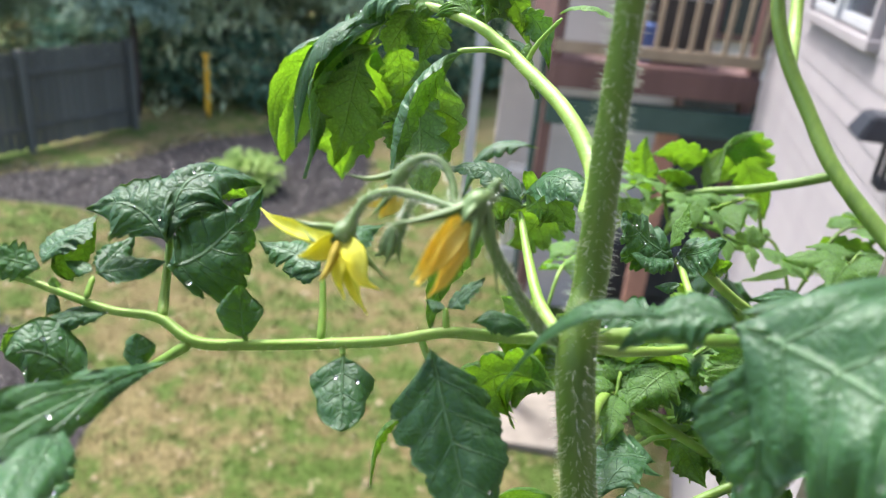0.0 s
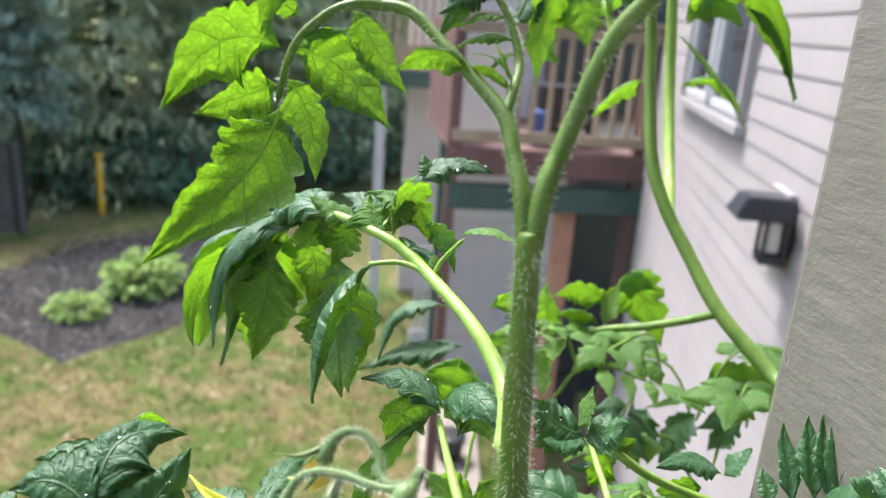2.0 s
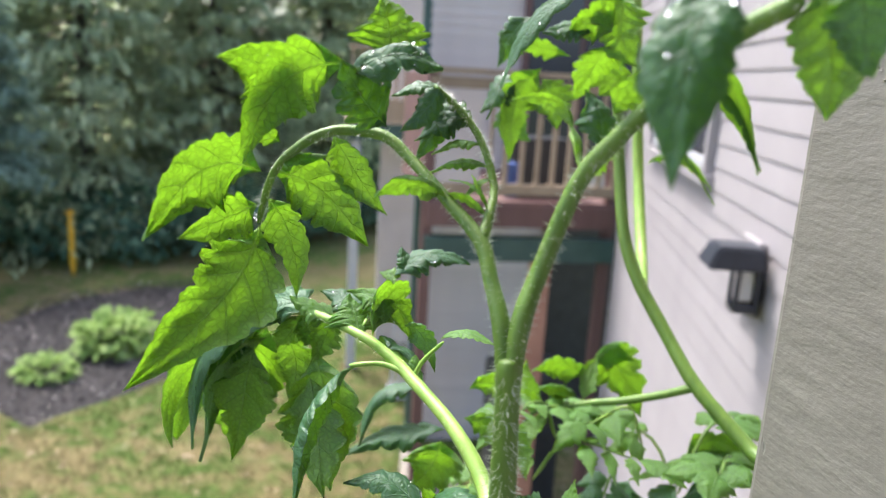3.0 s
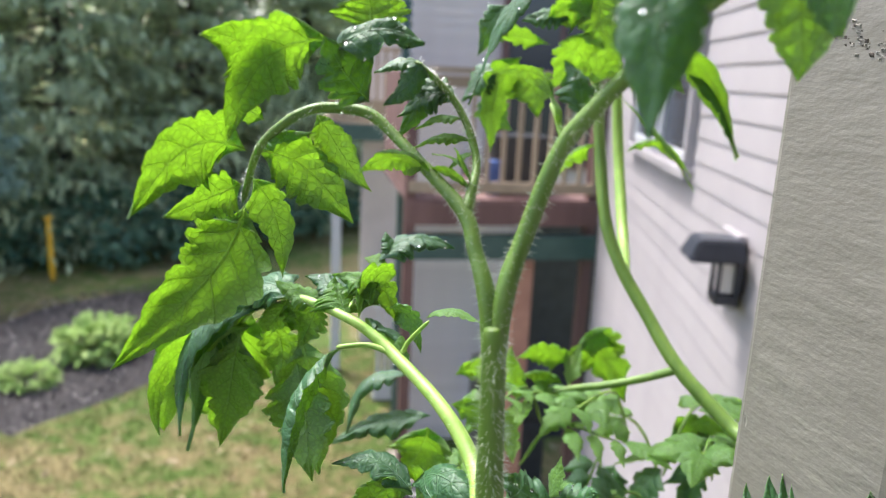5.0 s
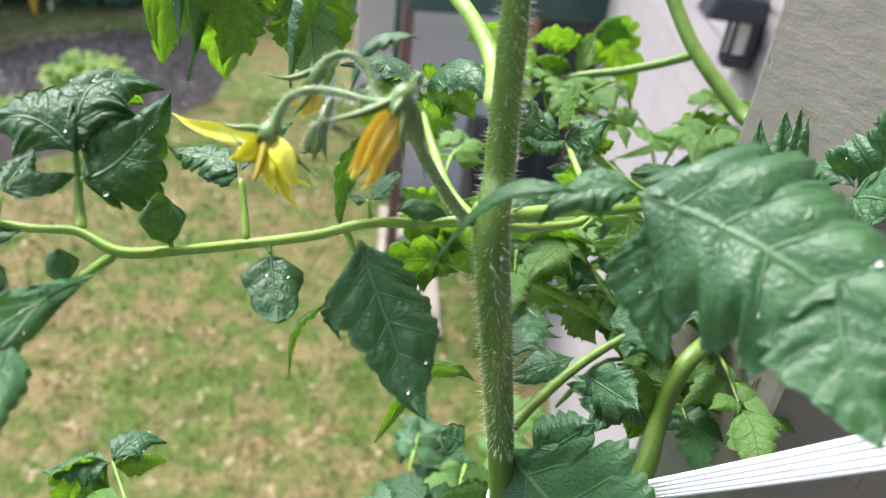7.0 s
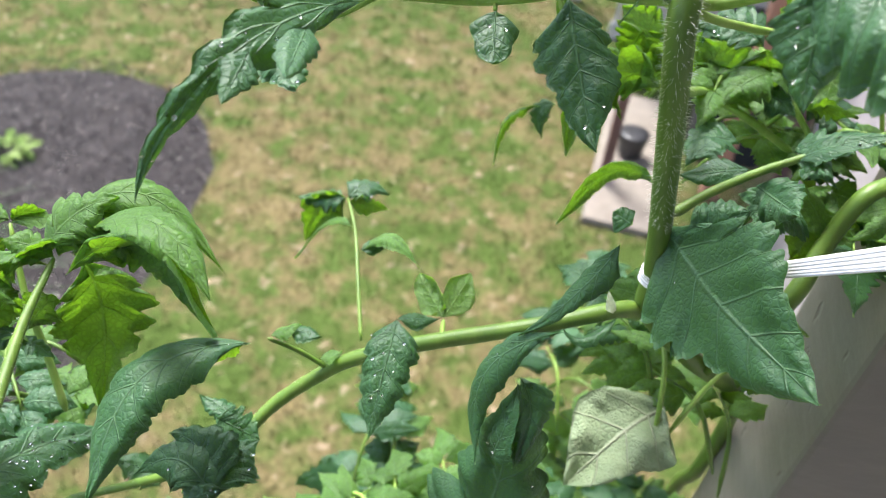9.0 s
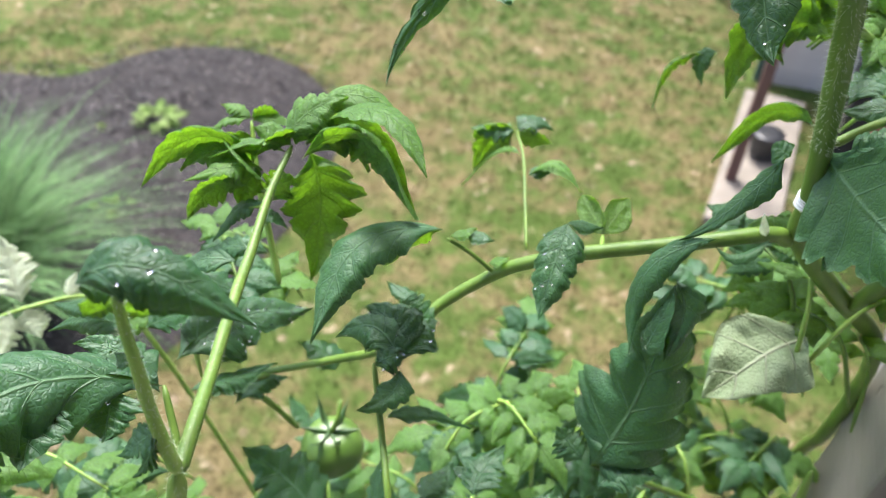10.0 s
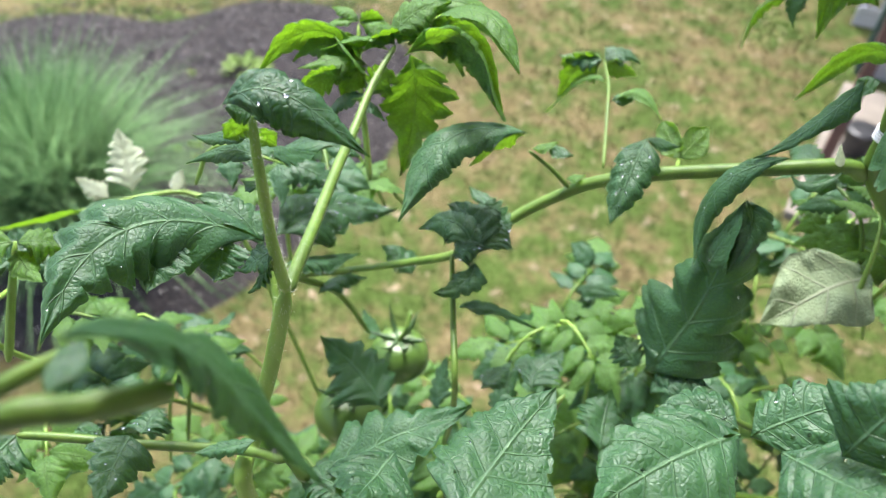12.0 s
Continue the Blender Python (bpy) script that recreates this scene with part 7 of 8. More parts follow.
path = [(0.4, 0.18, 2.83, 0.006), (0.42, 0.26, 3.4, 0.006), (0.4, 0.27, 3.75, 0.0055), (0.2761, 0.1733, 4.0287, 0.0053), (0.2551, 0.2197, 4.0552, 0.0052), (0.2315, 0.2579, 4.0845, 0.005), (0.2173, 0.2873, 4.1152, 0.0048), (0.2029, 0.3097, 4.1465, 0.0047), (0.1956, 0.3257, 4.1766, 0.0046), (0.194, 0.3448, 4.2243, 0.0045), (0.1918, 0.3595, 4.2773, 0.0043), (0.1851, 0.3764, 4.3261, 0.004), (0.1786, 0.3941, 4.3754, 0.0036)]
sb = tube('stem', path, STEM, plant_b)
hairs(path, 300, 0.002, sb)
tube('stem', [(0.2088, 0.3103, 4.1378, 0.0036), (0.2222, 0.346, 4.1458, 0.0044), (0.2331, 0.3784, 4.1615, 0.0046), (0.2404, 0.4172, 4.2172, 0.0046), (0.2368, 0.4329, 4.2963, 0.0045), (0.2299, 0.4401, 4.3726, 0.004)], STEM_PALE, plant_b)
sb3 = tube('branch', [(0.2315, 0.2576, 4.0838, 0.0034), (0.2145, 0.2712, 4.0719, 0.0031), (0.193, 0.2879, 4.0597, 0.003), (0.1696, 0.3047, 4.0495, 0.0028), (0.1399, 0.3193, 4.034, 0.0022)], STEM, sb)
leaflet(sb3, (0.1868, 0.3356, 4.0689), (0.2105, 0.3462, 4.0623), (0.2341, 0.3399, 4.0201), (0.22, 0.93, 0.30), 0.0571, 'l', 'y')
leaflet(sb3, (0.1713, 0.3098, 4.0494), (0.1792, 0.3249, 4.0638), (0.189, 0.3365, 4.0734), (-0.18, 0.72, -0.67), 0.0181, 'l', 'y')
leaflet(sb3, (0.1771, 0.3247, 4.0615), (0.1572, 0.3302, 4.0709), (0.135, 0.3295, 4.0654), (0.14, 0.93, 0.33), 0.0292, 'l', 'y')
leaflet(sb3, (0.1674, 0.312, 4.0507), (0.1534, 0.3197, 4.0566), (0.1369, 0.3241, 4.0545), (0.36, 0.72, 0.60), 0.0222, 'l', 'y')
leaflet(sb3, (0.1868, 0.3356, 4.0689), (0.2049, 0.3416, 4.0739), (0.2229, 0.344, 4.0707), (-0.23, 0.97, 0.07), 0.0234, 'l', 'y')
leaflet(sb3, (0.1344, 0.3157, 4.0348), (0.1274, 0.3076, 4.0619), (0.123, 0.3072, 4.0846), (0.63, 0.73, 0.27), 0.0258, 'l', 'y')
leaflet(sb3, (0.1297, 0.3075, 4.0388), (0.1288, 0.2948, 4.036), (0.1238, 0.2812, 4.0295), (0.49, 0.19, -0.85), 0.0258, 'l', 'y')
leaflet(sb, (0.2251, 0.3826, 4.264), (0.2617, 0.3741, 4.2302), (0.2878, 0.3667, 4.193), (0.54, -0.59, 0.61), 0.0126, 'l', 'y')
leaflet(sb, (0.2286, 0.3812, 4.2687), (0.2806, 0.3781, 4.2978), (0.3259, 0.3715, 4.2214), (0.43, 0.44, 0.79), 0.0393, 'l', 'y')
leaflet(sb, (0.2742, 0.3817, 4.2886), (0.3084, 0.3735, 4.2594), (0.3243, 0.3722, 4.2189), (0.43, -0.80, 0.42), 0.0224, 'l', 'a')
leaflet(sb, (0.2282, 0.3815, 4.2731), (0.2462, 0.3733, 4.2874), (0.2668, 0.3628, 4.2714), (0.39, 0.77, 0.50), 0.0285, 'l', 'y')
leaflet(sb, (0.1097, 0.1891, 4.3325), (0.0801, 0.2107, 4.3113), (0.0642, 0.2249, 4.2617), (-0.86, -0.31, 0.40), 0.0189, 'l', 'a')
leaflet(sb, (0.154, 0.2814, 4.3161), (0.1399, 0.286, 4.3223), (0.1276, 0.2908, 4.3113), (0.24, 0.88, 0.41), 0.0345, 'l', 'y')
leaflet(sb, (0.1585, 0.277, 4.3433), (0.1585, 0.2794, 4.3197), (0.171, 0.2755, 4.2961), (0.65, 0.75, 0.15), 0.0422, 'l', 'y')
leaflet(sb, (0.1273, 0.3437, 4.2936), (0.1098, 0.3481, 4.2646), (0.1081, 0.3453, 4.2236), (-0.26, 0.96, 0.09), 0.0338, 'l', 'y')
leaflet(sb, (0.1457, 0.338, 4.3025), (0.1181, 0.3458, 4.3089), (0.0941, 0.3513, 4.3154), (0.33, 0.79, 0.52), 0.0169, 'l', 'y')
leaflet(sb, (0.1532, 0.2821, 4.3091), (0.148, 0.2951, 4.2948), (0.1392, 0.3086, 4.2718), (0.02, 0.82, 0.57), 0.0352, 'l', 'y')
leaflet(sb, (0.1424, 0.2856, 4.3155), (0.1251, 0.2912, 4.3182), (0.1117, 0.2954, 4.3141), (-0.27, -0.76, 0.59), 0.0192, 'l', 'a')
leaflet(sb, (0.1123, 0.3478, 4.2849), (0.097, 0.3514, 4.276), (0.0859, 0.3532, 4.2591), (-0.60, -0.64, 0.48), 0.0295, 'l', 'a')
leaflet(sb, (0.1037, 0.2968, 4.3241), (0.0909, 0.301, 4.3095), (0.0894, 0.3224, 4.2915), (-0.79, -0.60, -0.13), 0.0268, 'l', 'a')
leaflet(sb, (0.1788, 0.3261, 4.3042), (0.1732, 0.3286, 4.2884), (0.167, 0.3308, 4.2762), (0.04, 0.99, 0.15), 0.0295, 'l', 'y')
leaflet(sb, (0.1279, 0.3436, 4.2858), (0.137, 0.3408, 4.2703), (0.1404, 0.3388, 4.2503), (0.58, 0.81, 0.09), 0.038, 'l', 'y')
leaflet(sb, (0.1172, 0.3978, 4.2669), (0.1226, 0.3957, 4.2495), (0.1365, 0.3912, 4.237), (0.62, 0.75, 0.23), 0.0322, 'l', 'a')
leaflet(sb, (0.2325, 0.3857, 4.2209), (0.2607, 0.3836, 4.2312), (0.2895, 0.3787, 4.2034), (0.31, 0.38, 0.87), 0.0174, 'l', 'y')
leaflet(sb, (0.2031, 0.3766, 4.2276), (0.1836, 0.3838, 4.2178), (0.1729, 0.4074, 4.194), (-0.23, 0.61, 0.76), 0.023, 'l', 'y')
leaflet(sb, (0.2858, 0.2848, 4.0154), (0.252, 0.2991, 4.0023), (0.2152, 0.3081, 3.982), (-0.41, 0.06, 0.91), 0.0276, 'l', 'y')
leaflet(sb, (0.292, 0.2779, 4.01), (0.269, 0.2857, 3.9958), (0.2478, 0.2872, 3.9753), (-0.59, 0.14, 0.79), 0.0322, 'l', 'a')
leaflet(sb, (0.2152, 0.3081, 3.982), (0.2072, 0.3028, 3.9652), (0.199, 0.2969, 3.9486), (-0.74, -0.44, 0.51), 0.0368, 'l', 'a')
leaflet(sb, (0.2556, 0.2994, 4.0071), (0.2761, 0.2941, 4.022), (0.2953, 0.2797, 4.0183), (0.41, 0.90, 0.14), 0.0276, 'l', 'y')
leaflet(sb, (0.2482, 0.2931, 3.9864), (0.2333, 0.2911, 3.9678), (0.2215, 0.2848, 3.9469), (-0.79, -0.22, 0.58), 0.0368, 'l', 'a')
leaflet(sb, (0.2687, 0.2619, 3.9997), (0.2649, 0.2777, 3.9766), (0.2541, 0.2762, 3.9628), (-0.93, -0.27, 0.26), 0.0276, 'l', 'a')
plant_c = base("tomato_plant", (-0.24, -0.12, 2.84), "bushy tomato plant with green fruit and forked fuzzy stems", "tomato plant", "tomato plants")
path = [(-0.24, -0.12, 2.83, 0.006), (-0.21, -0.2, 3.5, 0.005), (-0.1754, -0.2781, 3.8338, 0.0045), (-0.1806, -0.2589, 3.8778, 0.0042), (-0.1655, -0.254, 3.9331, 0.0036), (-0.1486, -0.2541, 3.9919, 0.0032)]
sc = tube('stem', path, STEM_PALE, plant_c)
hairs(path, 2200, 0.0022, sc)
path = [(-0.1488, -0.254, 3.9908, 0.0028), (-0.1569, -0.2325, 3.9877, 0.0026), (-0.1659, -0.2097, 3.9831, 0.0025), (-0.1812, -0.1685, 3.9784, 0.0025), (-0.1887, -0.1438, 3.9775, 0.0023), (-0.1963, -0.1113, 3.9843, 0.002), (-0.1987, -0.0827, 3.992, 0.0013)]
sc1 = tube('branch', path, STEM, plant_c)
hairs(path, 700, 0.002, sc1)
path = [(-0.1485, -0.2542, 3.9918, 0.0025), (-0.1553, -0.2494, 4.0095, 0.0022), (-0.1593, -0.2447, 4.0283, 0.002), (-0.1622, -0.2412, 4.042, 0.0018), (-0.1636, -0.2385, 4.0546, 0.0014)]
sc2 = tube('branch', path, STEM_PALE, plant_c)
hairs(path, 600, 0.0022, sc2)
leaflet(sc2, (-0.1691, -0.2451, 4.0605), (-0.1494, -0.2373, 4.0671), (-0.1235, -0.2321, 4.0481), (0.33, -0.29, 0.90), 0.0228, 'n', 'a', curl=0.45, fold=0.15, label='bluish green leaflet held out flat')
leaflet(sc2, (-0.1636, -0.2385, 4.0546), (-0.1685, -0.241, 4.05), (-0.1734, -0.2436, 4.0453), (-0.55, 0.82, 0.13), 0.0118, 'l', 'y')
leaflet(sc2, (-0.1634, -0.239, 4.0539), (-0.1611, -0.2363, 4.0563), (-0.1588, -0.2336, 4.0588), (0.02, -0.69, 0.73), 0.0116, 'l', 'a')
leaflet(sc2, (-0.1638, -0.238, 4.0554), (-0.1657, -0.2415, 4.058), (-0.1676, -0.2451, 4.0606), (0.74, 0.10, 0.66), 0.0115, 'n', 'a')
leaflet(sc2, (-0.1644, -0.2376, 4.0493), (-0.1622, -0.2354, 4.0445), (-0.1601, -0.2331, 4.0397), (-0.59, 0.80, 0.11), 0.0099, 'l', 'y')
leaflet(sc2, (-0.1641, -0.2374, 4.0458), (-0.1817, -0.2352, 4.0381), (-0.1994, -0.2331, 4.0304), (-0.41, -0.31, 0.86), 0.0084, 'n', 'a')
leaflet(sc2, (-0.1615, -0.2386, 4.0356), (-0.1833, -0.2339, 4.0304), (-0.2043, -0.2351, 4.0166), (-0.41, -0.31, 0.86), 0.0107, 'n', 'a')
leaflet(sc2, (-0.1621, -0.2347, 4.035), (-0.1622, -0.2218, 4.0274), (-0.1622, -0.2089, 4.0198), (0.45, 0.46, 0.77), 0.0106, 'l', 'a')
leaflet(sc2, (-0.1609, -0.2414, 4.0277), (-0.1669, -0.2404, 4.0258), (-0.1729, -0.2394, 4.024), (-0.25, 0.26, 0.93), 0.0083, 'n', 'a')
leaflet(sc2, (-0.1534, -0.2497, 4.0079), (-0.16, -0.2539, 4.0026), (-0.1666, -0.2581, 3.9973), (-0.33, -0.50, 0.80), 0.0127, 'd', 'a')
leaflet(sc2, (-0.1537, -0.2499, 4.0051), (-0.1583, -0.2544, 3.9962), (-0.163, -0.2588, 3.9874), (-0.59, -0.55, 0.59), 0.0107, 'd', 'a')
leaflet(sc1, (-0.1962, -0.0716, 3.9819), (-0.1888, -0.0789, 3.9533), (-0.1849, -0.1048, 3.9223), (-0.52, 0.70, -0.49), 0.0428, 'l', 'y')
leaflet(sc1, (-0.1906, -0.0722, 3.994), (-0.1591, -0.0716, 3.9975), (-0.13, -0.09, 3.9704), (0.19, 0.95, -0.24), 0.0261, 'n', 'y')
leaflet(sc1, (-0.1799, -0.08, 4.0088), (-0.1459, -0.0875, 4.0257), (-0.1192, -0.1067, 4.0113), (0.00, 0.10, 0.99), 0.0213, 'n', 'y')
leaflet(sc1, (-0.2028, -0.0816, 3.9936), (-0.1914, -0.0708, 4.0079), (-0.1751, -0.0638, 4.0137), (-0.18, -0.60, 0.78), 0.0251, 'l', 'y')
leaflet(sc1, (-0.217, -0.0882, 3.9844), (-0.2469, -0.0965, 3.9938), (-0.2675, -0.1171, 3.9718), (-0.50, 0.86, 0.05), 0.0211, 'n', 'y')
leaflet(sc1, (-0.2147, -0.0859, 3.9856), (-0.2313, -0.0892, 3.9791), (-0.2395, -0.091, 3.9593), (-0.45, 0.85, 0.26), 0.0229, 'l', 'y')
leaflet(sc1, (-0.2022, -0.0829, 3.9876), (-0.2236, -0.0883, 3.9905), (-0.2396, -0.0985, 3.9832), (-0.09, -0.06, 0.99), 0.0115, 'n', 'y')
leaflet(sc1, (-0.2018, -0.1059, 3.9724), (-0.1975, -0.0977, 3.9797), (-0.1923, -0.0947, 3.9796), (-0.65, 0.72, -0.26), 0.0217, 'l', 'y')
leaflet(sc1, (-0.2139, -0.0934, 3.9829), (-0.2357, -0.0978, 3.9891), (-0.2485, -0.1077, 3.9802), (0.07, -0.35, 0.94), 0.0192, 'l', 'y')
leaflet(sc1, (-0.2106, -0.0932, 3.9802), (-0.2191, -0.0978, 3.9731), (-0.2208, -0.1025, 3.9607), (-0.55, 0.83, -0.11), 0.0192, 'n', 'y')
leaflet(sc1, (-0.2041, -0.1112, 3.9677), (-0.199, -0.1081, 3.9675), (-0.1918, -0.1088, 3.9612), (0.41, 0.25, 0.88), 0.0155, 'l', 'a')
leaflet(sc1, (-0.1995, -0.0813, 3.991), (-0.2089, -0.0827, 3.9975), (-0.2172, -0.0861, 4.0002), (0.50, -0.34, 0.80), 0.0174, 'l', 'y')
leaflet(sc1, (-0.1982, -0.0806, 3.991), (-0.1975, -0.0753, 3.9986), (-0.1975, -0.0721, 4.0037), (-0.25, -0.80, 0.55), 0.0158, 'l', 'y')
leaflet(sc1, (-0.1942, -0.0784, 3.991), (-0.1812, -0.0707, 3.9976), (-0.1674, -0.0713, 3.9951), (-0.13, -0.07, 0.99), 0.0188, 'l', 'y')
leaflet(sc1, (-0.2013, -0.128, 3.961), (-0.2158, -0.128, 3.9577), (-0.2288, -0.1316, 3.9497), (-0.31, -0.39, 0.87), 0.014, 'l', 'a')
leaflet(sc1, (-0.2047, -0.1344, 3.9566), (-0.2244, -0.1371, 3.955), (-0.2417, -0.1455, 3.9467), (-0.21, -0.17, 0.96), 0.0155, 'n', 'a')
leaflet(sc1, (-0.2031, -0.1066, 3.9725), (-0.2192, -0.1102, 3.9657), (-0.2298, -0.1192, 3.9489), (-0.51, -0.37, 0.78), 0.0127, 'n', 'a')
leaflet(sc1, (-0.2027, -0.1009, 3.9764), (-0.218, -0.0978, 3.9874), (-0.2297, -0.0949, 3.996), (0.45, 0.81, 0.37), 0.0126, 'n', 'y')
leaflet(sc1, (-0.202, -0.0843, 3.9917), (-0.2161, -0.0886, 3.9947), (-0.2336, -0.1032, 3.9893), (-0.1, 0.4, 0.9), 0.0154, 'l', 'y')
leaflet(sc1, (-0.2086, -0.0954, 3.9833), (-0.2236, -0.1036, 3.9866), (-0.2372, -0.1188, 3.9855), (-0.1, -0.3, 0.95), 0.0176, 'l', 'y')
leaflet(sc1, (-0.2133, -0.1031, 3.9783), (-0.2285, -0.1145, 3.9787), (-0.2327, -0.1294, 3.9703), (-0.5, 0.8, 0.2), 0.0215, 'l', 'y')
leaflet(sc1, (-0.1961, -0.0792, 3.9936), (-0.2044, -0.0818, 3.9972), (-0.2135, -0.0945, 3.9886), (-0.2, 0.8, 0.5), 0.0184, 'l', 'y')
leaflet(sc1, (-0.193, -0.0793, 3.991), (-0.1818, -0.0647, 3.9929), (-0.1645, -0.0694, 3.9751), (0.2, 0.9, 0.3), 0.0248, 'l', 'y')
leaflet(sc1, (-0.1931, -0.0706, 4.0031), (-0.1862, -0.061, 4.0056), (-0.173, -0.0542, 4.0017), (0.0, -0.3, 0.95), 0.0154, 'n', 'a')
leaflet(sc1, (-0.2123, -0.1113, 3.9684), (-0.206, -0.1064, 3.9687), (-0.1992, -0.1077, 3.9623), (0.2, 0.8, 0.5), 0.0130, 'n', 'y')
leaflet(sc1, (-0.1891, -0.0906, 3.992), (-0.1621, -0.0722, 3.9996), (-0.1296, -0.0911, 3.9715), (0.1, 0.9, 0.3), 0.0287, 'l', 'y')
leaflet(sc1, (-0.1963, -0.0741, 4.0034), (-0.1687, -0.0561, 4.0109), (-0.1336, -0.0687, 3.9874), (0.12, -0.28, 0.95), 0.0196, 'n', 'y')
leaflet(plant_c, (-0.3048, -0.2585, 3.9472), (-0.2976, -0.2499, 3.9438), (-0.2885, -0.2448, 3.937), (0.3, -0.16, 0.94), 0.0211, 'l', 'y')
leaflet(plant_c, (-0.3056, -0.2593, 3.9475), (-0.3122, -0.2698, 3.9499), (-0.309, -0.2882, 3.9538), (0.32, -0.13, 0.94), 0.023, 'l', 'y')
leaflet(plant_c, (-0.3042, -0.2605, 3.9454), (-0.299, -0.2628, 3.9386), (-0.2849, -0.2662, 3.9374), (0.3, -0.14, 0.94), 0.0153, 'l', 'y')
tube('leaf_stalk', [(-0.2993, -0.2919, 3.8975, 0.0022), (-0.3038, -0.2741, 3.9231, 0.002), (-0.3054, -0.2587, 3.9478, 0.0014)], STEM_PALE, plant_c)
sc4 = tube('branch', [(-0.2105, -0.097, 3.9036, 0.0019), (-0.2196, -0.0852, 3.93, 0.0018), (-0.2265, -0.0769, 3.9548, 0.0016), (-0.2375, -0.0579, 3.9821, 0.0011)], STEM_PALE, sc)
leaflet(sc4, (-0.2377, -0.0571, 3.9831), (-0.2483, -0.0635, 3.9836), (-0.2589, -0.0699, 3.9763), (-0.25, -0.11, 0.96), 0.0119, 'l', 'y')
leaflet(sc4, (-0.2377, -0.0571, 3.9831), (-0.2321, -0.0521, 3.9854), (-0.2264, -0.0471, 3.9832), (-0.66, 0.74, -0.09), 0.0118, 'l', 'y')
leaflet(sc4, (-0.2377, -0.0571, 3.9831), (-0.2468, -0.0567, 3.9878), (-0.2558, -0.0563, 3.9868), (0.20, -0.02, 0.98), 0.012, 'l', 'y')
leaflet(sc4, (-0.2353, -0.0622, 3.9757), (-0.2448, -0.0705, 3.974), (-0.2543, -0.0787, 3.9639), (-0.64, 0.77, -0.04), 0.0149, 'l', 'y')
leaflet(sc4, (-0.2315, -0.0677, 3.9671), (-0.2401, -0.0754, 3.9649), (-0.2486, -0.0832, 3.9548), (-0.57, 0.80, -0.21), 0.0179, 'l', 'y')
leaflet(sc4, (-0.2375, -0.0579, 3.9821), (-0.2268, -0.0517, 3.9828), (-0.216, -0.0455, 3.9758), (0.32, -0.08, 0.94), 0.0118, 'l', 'y')
tube('petiole', [(-0.1709, -0.2561, 3.9103, 0.0022), (-0.1858, -0.2237, 3.9233, 0.002), (-0.2038, -0.2008, 3.9439, 0.0014)], STEM, sc)
leaflet(sc, (-0.2017, -0.2029, 3.9468), (-0.2367, -0.2472, 3.9778), (-0.2285, -0.3052, 3.9689), (0.47, 0.07, 0.88), 0.0507, 'd', 'a', fold=0.05, curl=0.35, label='broad puckered dark green leaflet', drops=20)
leaflet(sc, (-0.2019, -0.2054, 3.9451), (-0.2225, -0.2009, 3.958), (-0.2393, -0.2059, 3.962), (0.41, -0.04, 0.91), 0.0252, 'l', 'a')
leaflet(sc, (-0.233, -0.2294, 3.9661), (-0.2273, -0.2445, 3.9614), (-0.2216, -0.2597, 3.9567), (0.20, -0.22, 0.95), 0.0291, 'n', 'a')
leaflet(sc, (-0.2155, -0.215, 3.9547), (-0.2126, -0.2242, 3.9495), (-0.2098, -0.2334, 3.9443), (0.18, -0.44, 0.88), 0.0299, 'n', 'a')
leaflet(sc, (-0.2398, -0.1578, 3.8938), (-0.2274, -0.1144, 3.8889), (-0.2013, -0.0816, 3.8705), (0.35, 0.11, 0.93), 0.0425, 'n', 'a', label='leaflet beaded with water drops', drops=260)
leaflet(sc, (-0.2303, -0.1654, 3.8816), (-0.2175, -0.1432, 3.8724), (-0.2047, -0.121, 3.8631), (-0.02, 0.39, 0.92), 0.0208, 'l', 'a')
st1 = tube('leaf_stalk', [(-0.16, -0.08, 3.6, 0.002), (-0.1098, -0.181, 3.8409, 0.0018), (-0.1264, -0.151, 3.8787, 0.0017), (-0.1378, -0.1312, 3.9049, 0.0014)], STEM, plant_c)
leaflet(st1, (-0.125, -0.1266, 3.9043), (-0.1445, -0.115, 3.9131), (-0.1645, -0.1197, 3.9016), (0.1, -0.3, 0.95), 0.0288, 'n', 'a')
leaflet(st1, (-0.1258, -0.1264, 3.9047), (-0.137, -0.1089, 3.9126), (-0.1555, -0.1026, 3.912), (0.0, -0.6, 0.8), 0.0302, 'n', 'a')
leaflet(st1, (-0.1258, -0.1264, 3.9047), (-0.1232, -0.1068, 3.9093), (-0.1165, -0.0945, 3.907), (-0.2, -0.5, 0.85), 0.0276, 'n', 'a')
leaflet(st1, (-0.1244, -0.1295, 3.9045), (-0.1245, -0.1432, 3.8994), (-0.1366, -0.1569, 3.8991), (-0.1, -0.6, 0.8), 0.0188, 'l', 'a')
leaflet(st1, (-0.1285, -0.1404, 3.8737), (-0.1129, -0.1268, 3.8681), (-0.0872, -0.12, 3.8561), (0.27, 0.26, 0.93), 0.0132, 'l', 'a')
leaflet(st1, (-0.1373, -0.1322, 3.9038), (-0.1297, -0.1269, 3.9093), (-0.1213, -0.123, 3.9099), (-0.14, -0.37, 0.92), 0.0186, 'l', 'a')
st2 = tube('leaf_stalk', [(-0.3, -0.05, 3.45, 0.0025), (-0.365, -0.0614, 3.7521, 0.002), (-0.411, -0.0594, 3.7793, 0.0018), (-0.4411, -0.0879, 3.7869, 0.0016), (-0.4642, -0.12, 3.7888, 0.0014), (-0.4924, -0.1782, 3.8002, 0.001)], STEM_PALE, plant_c)
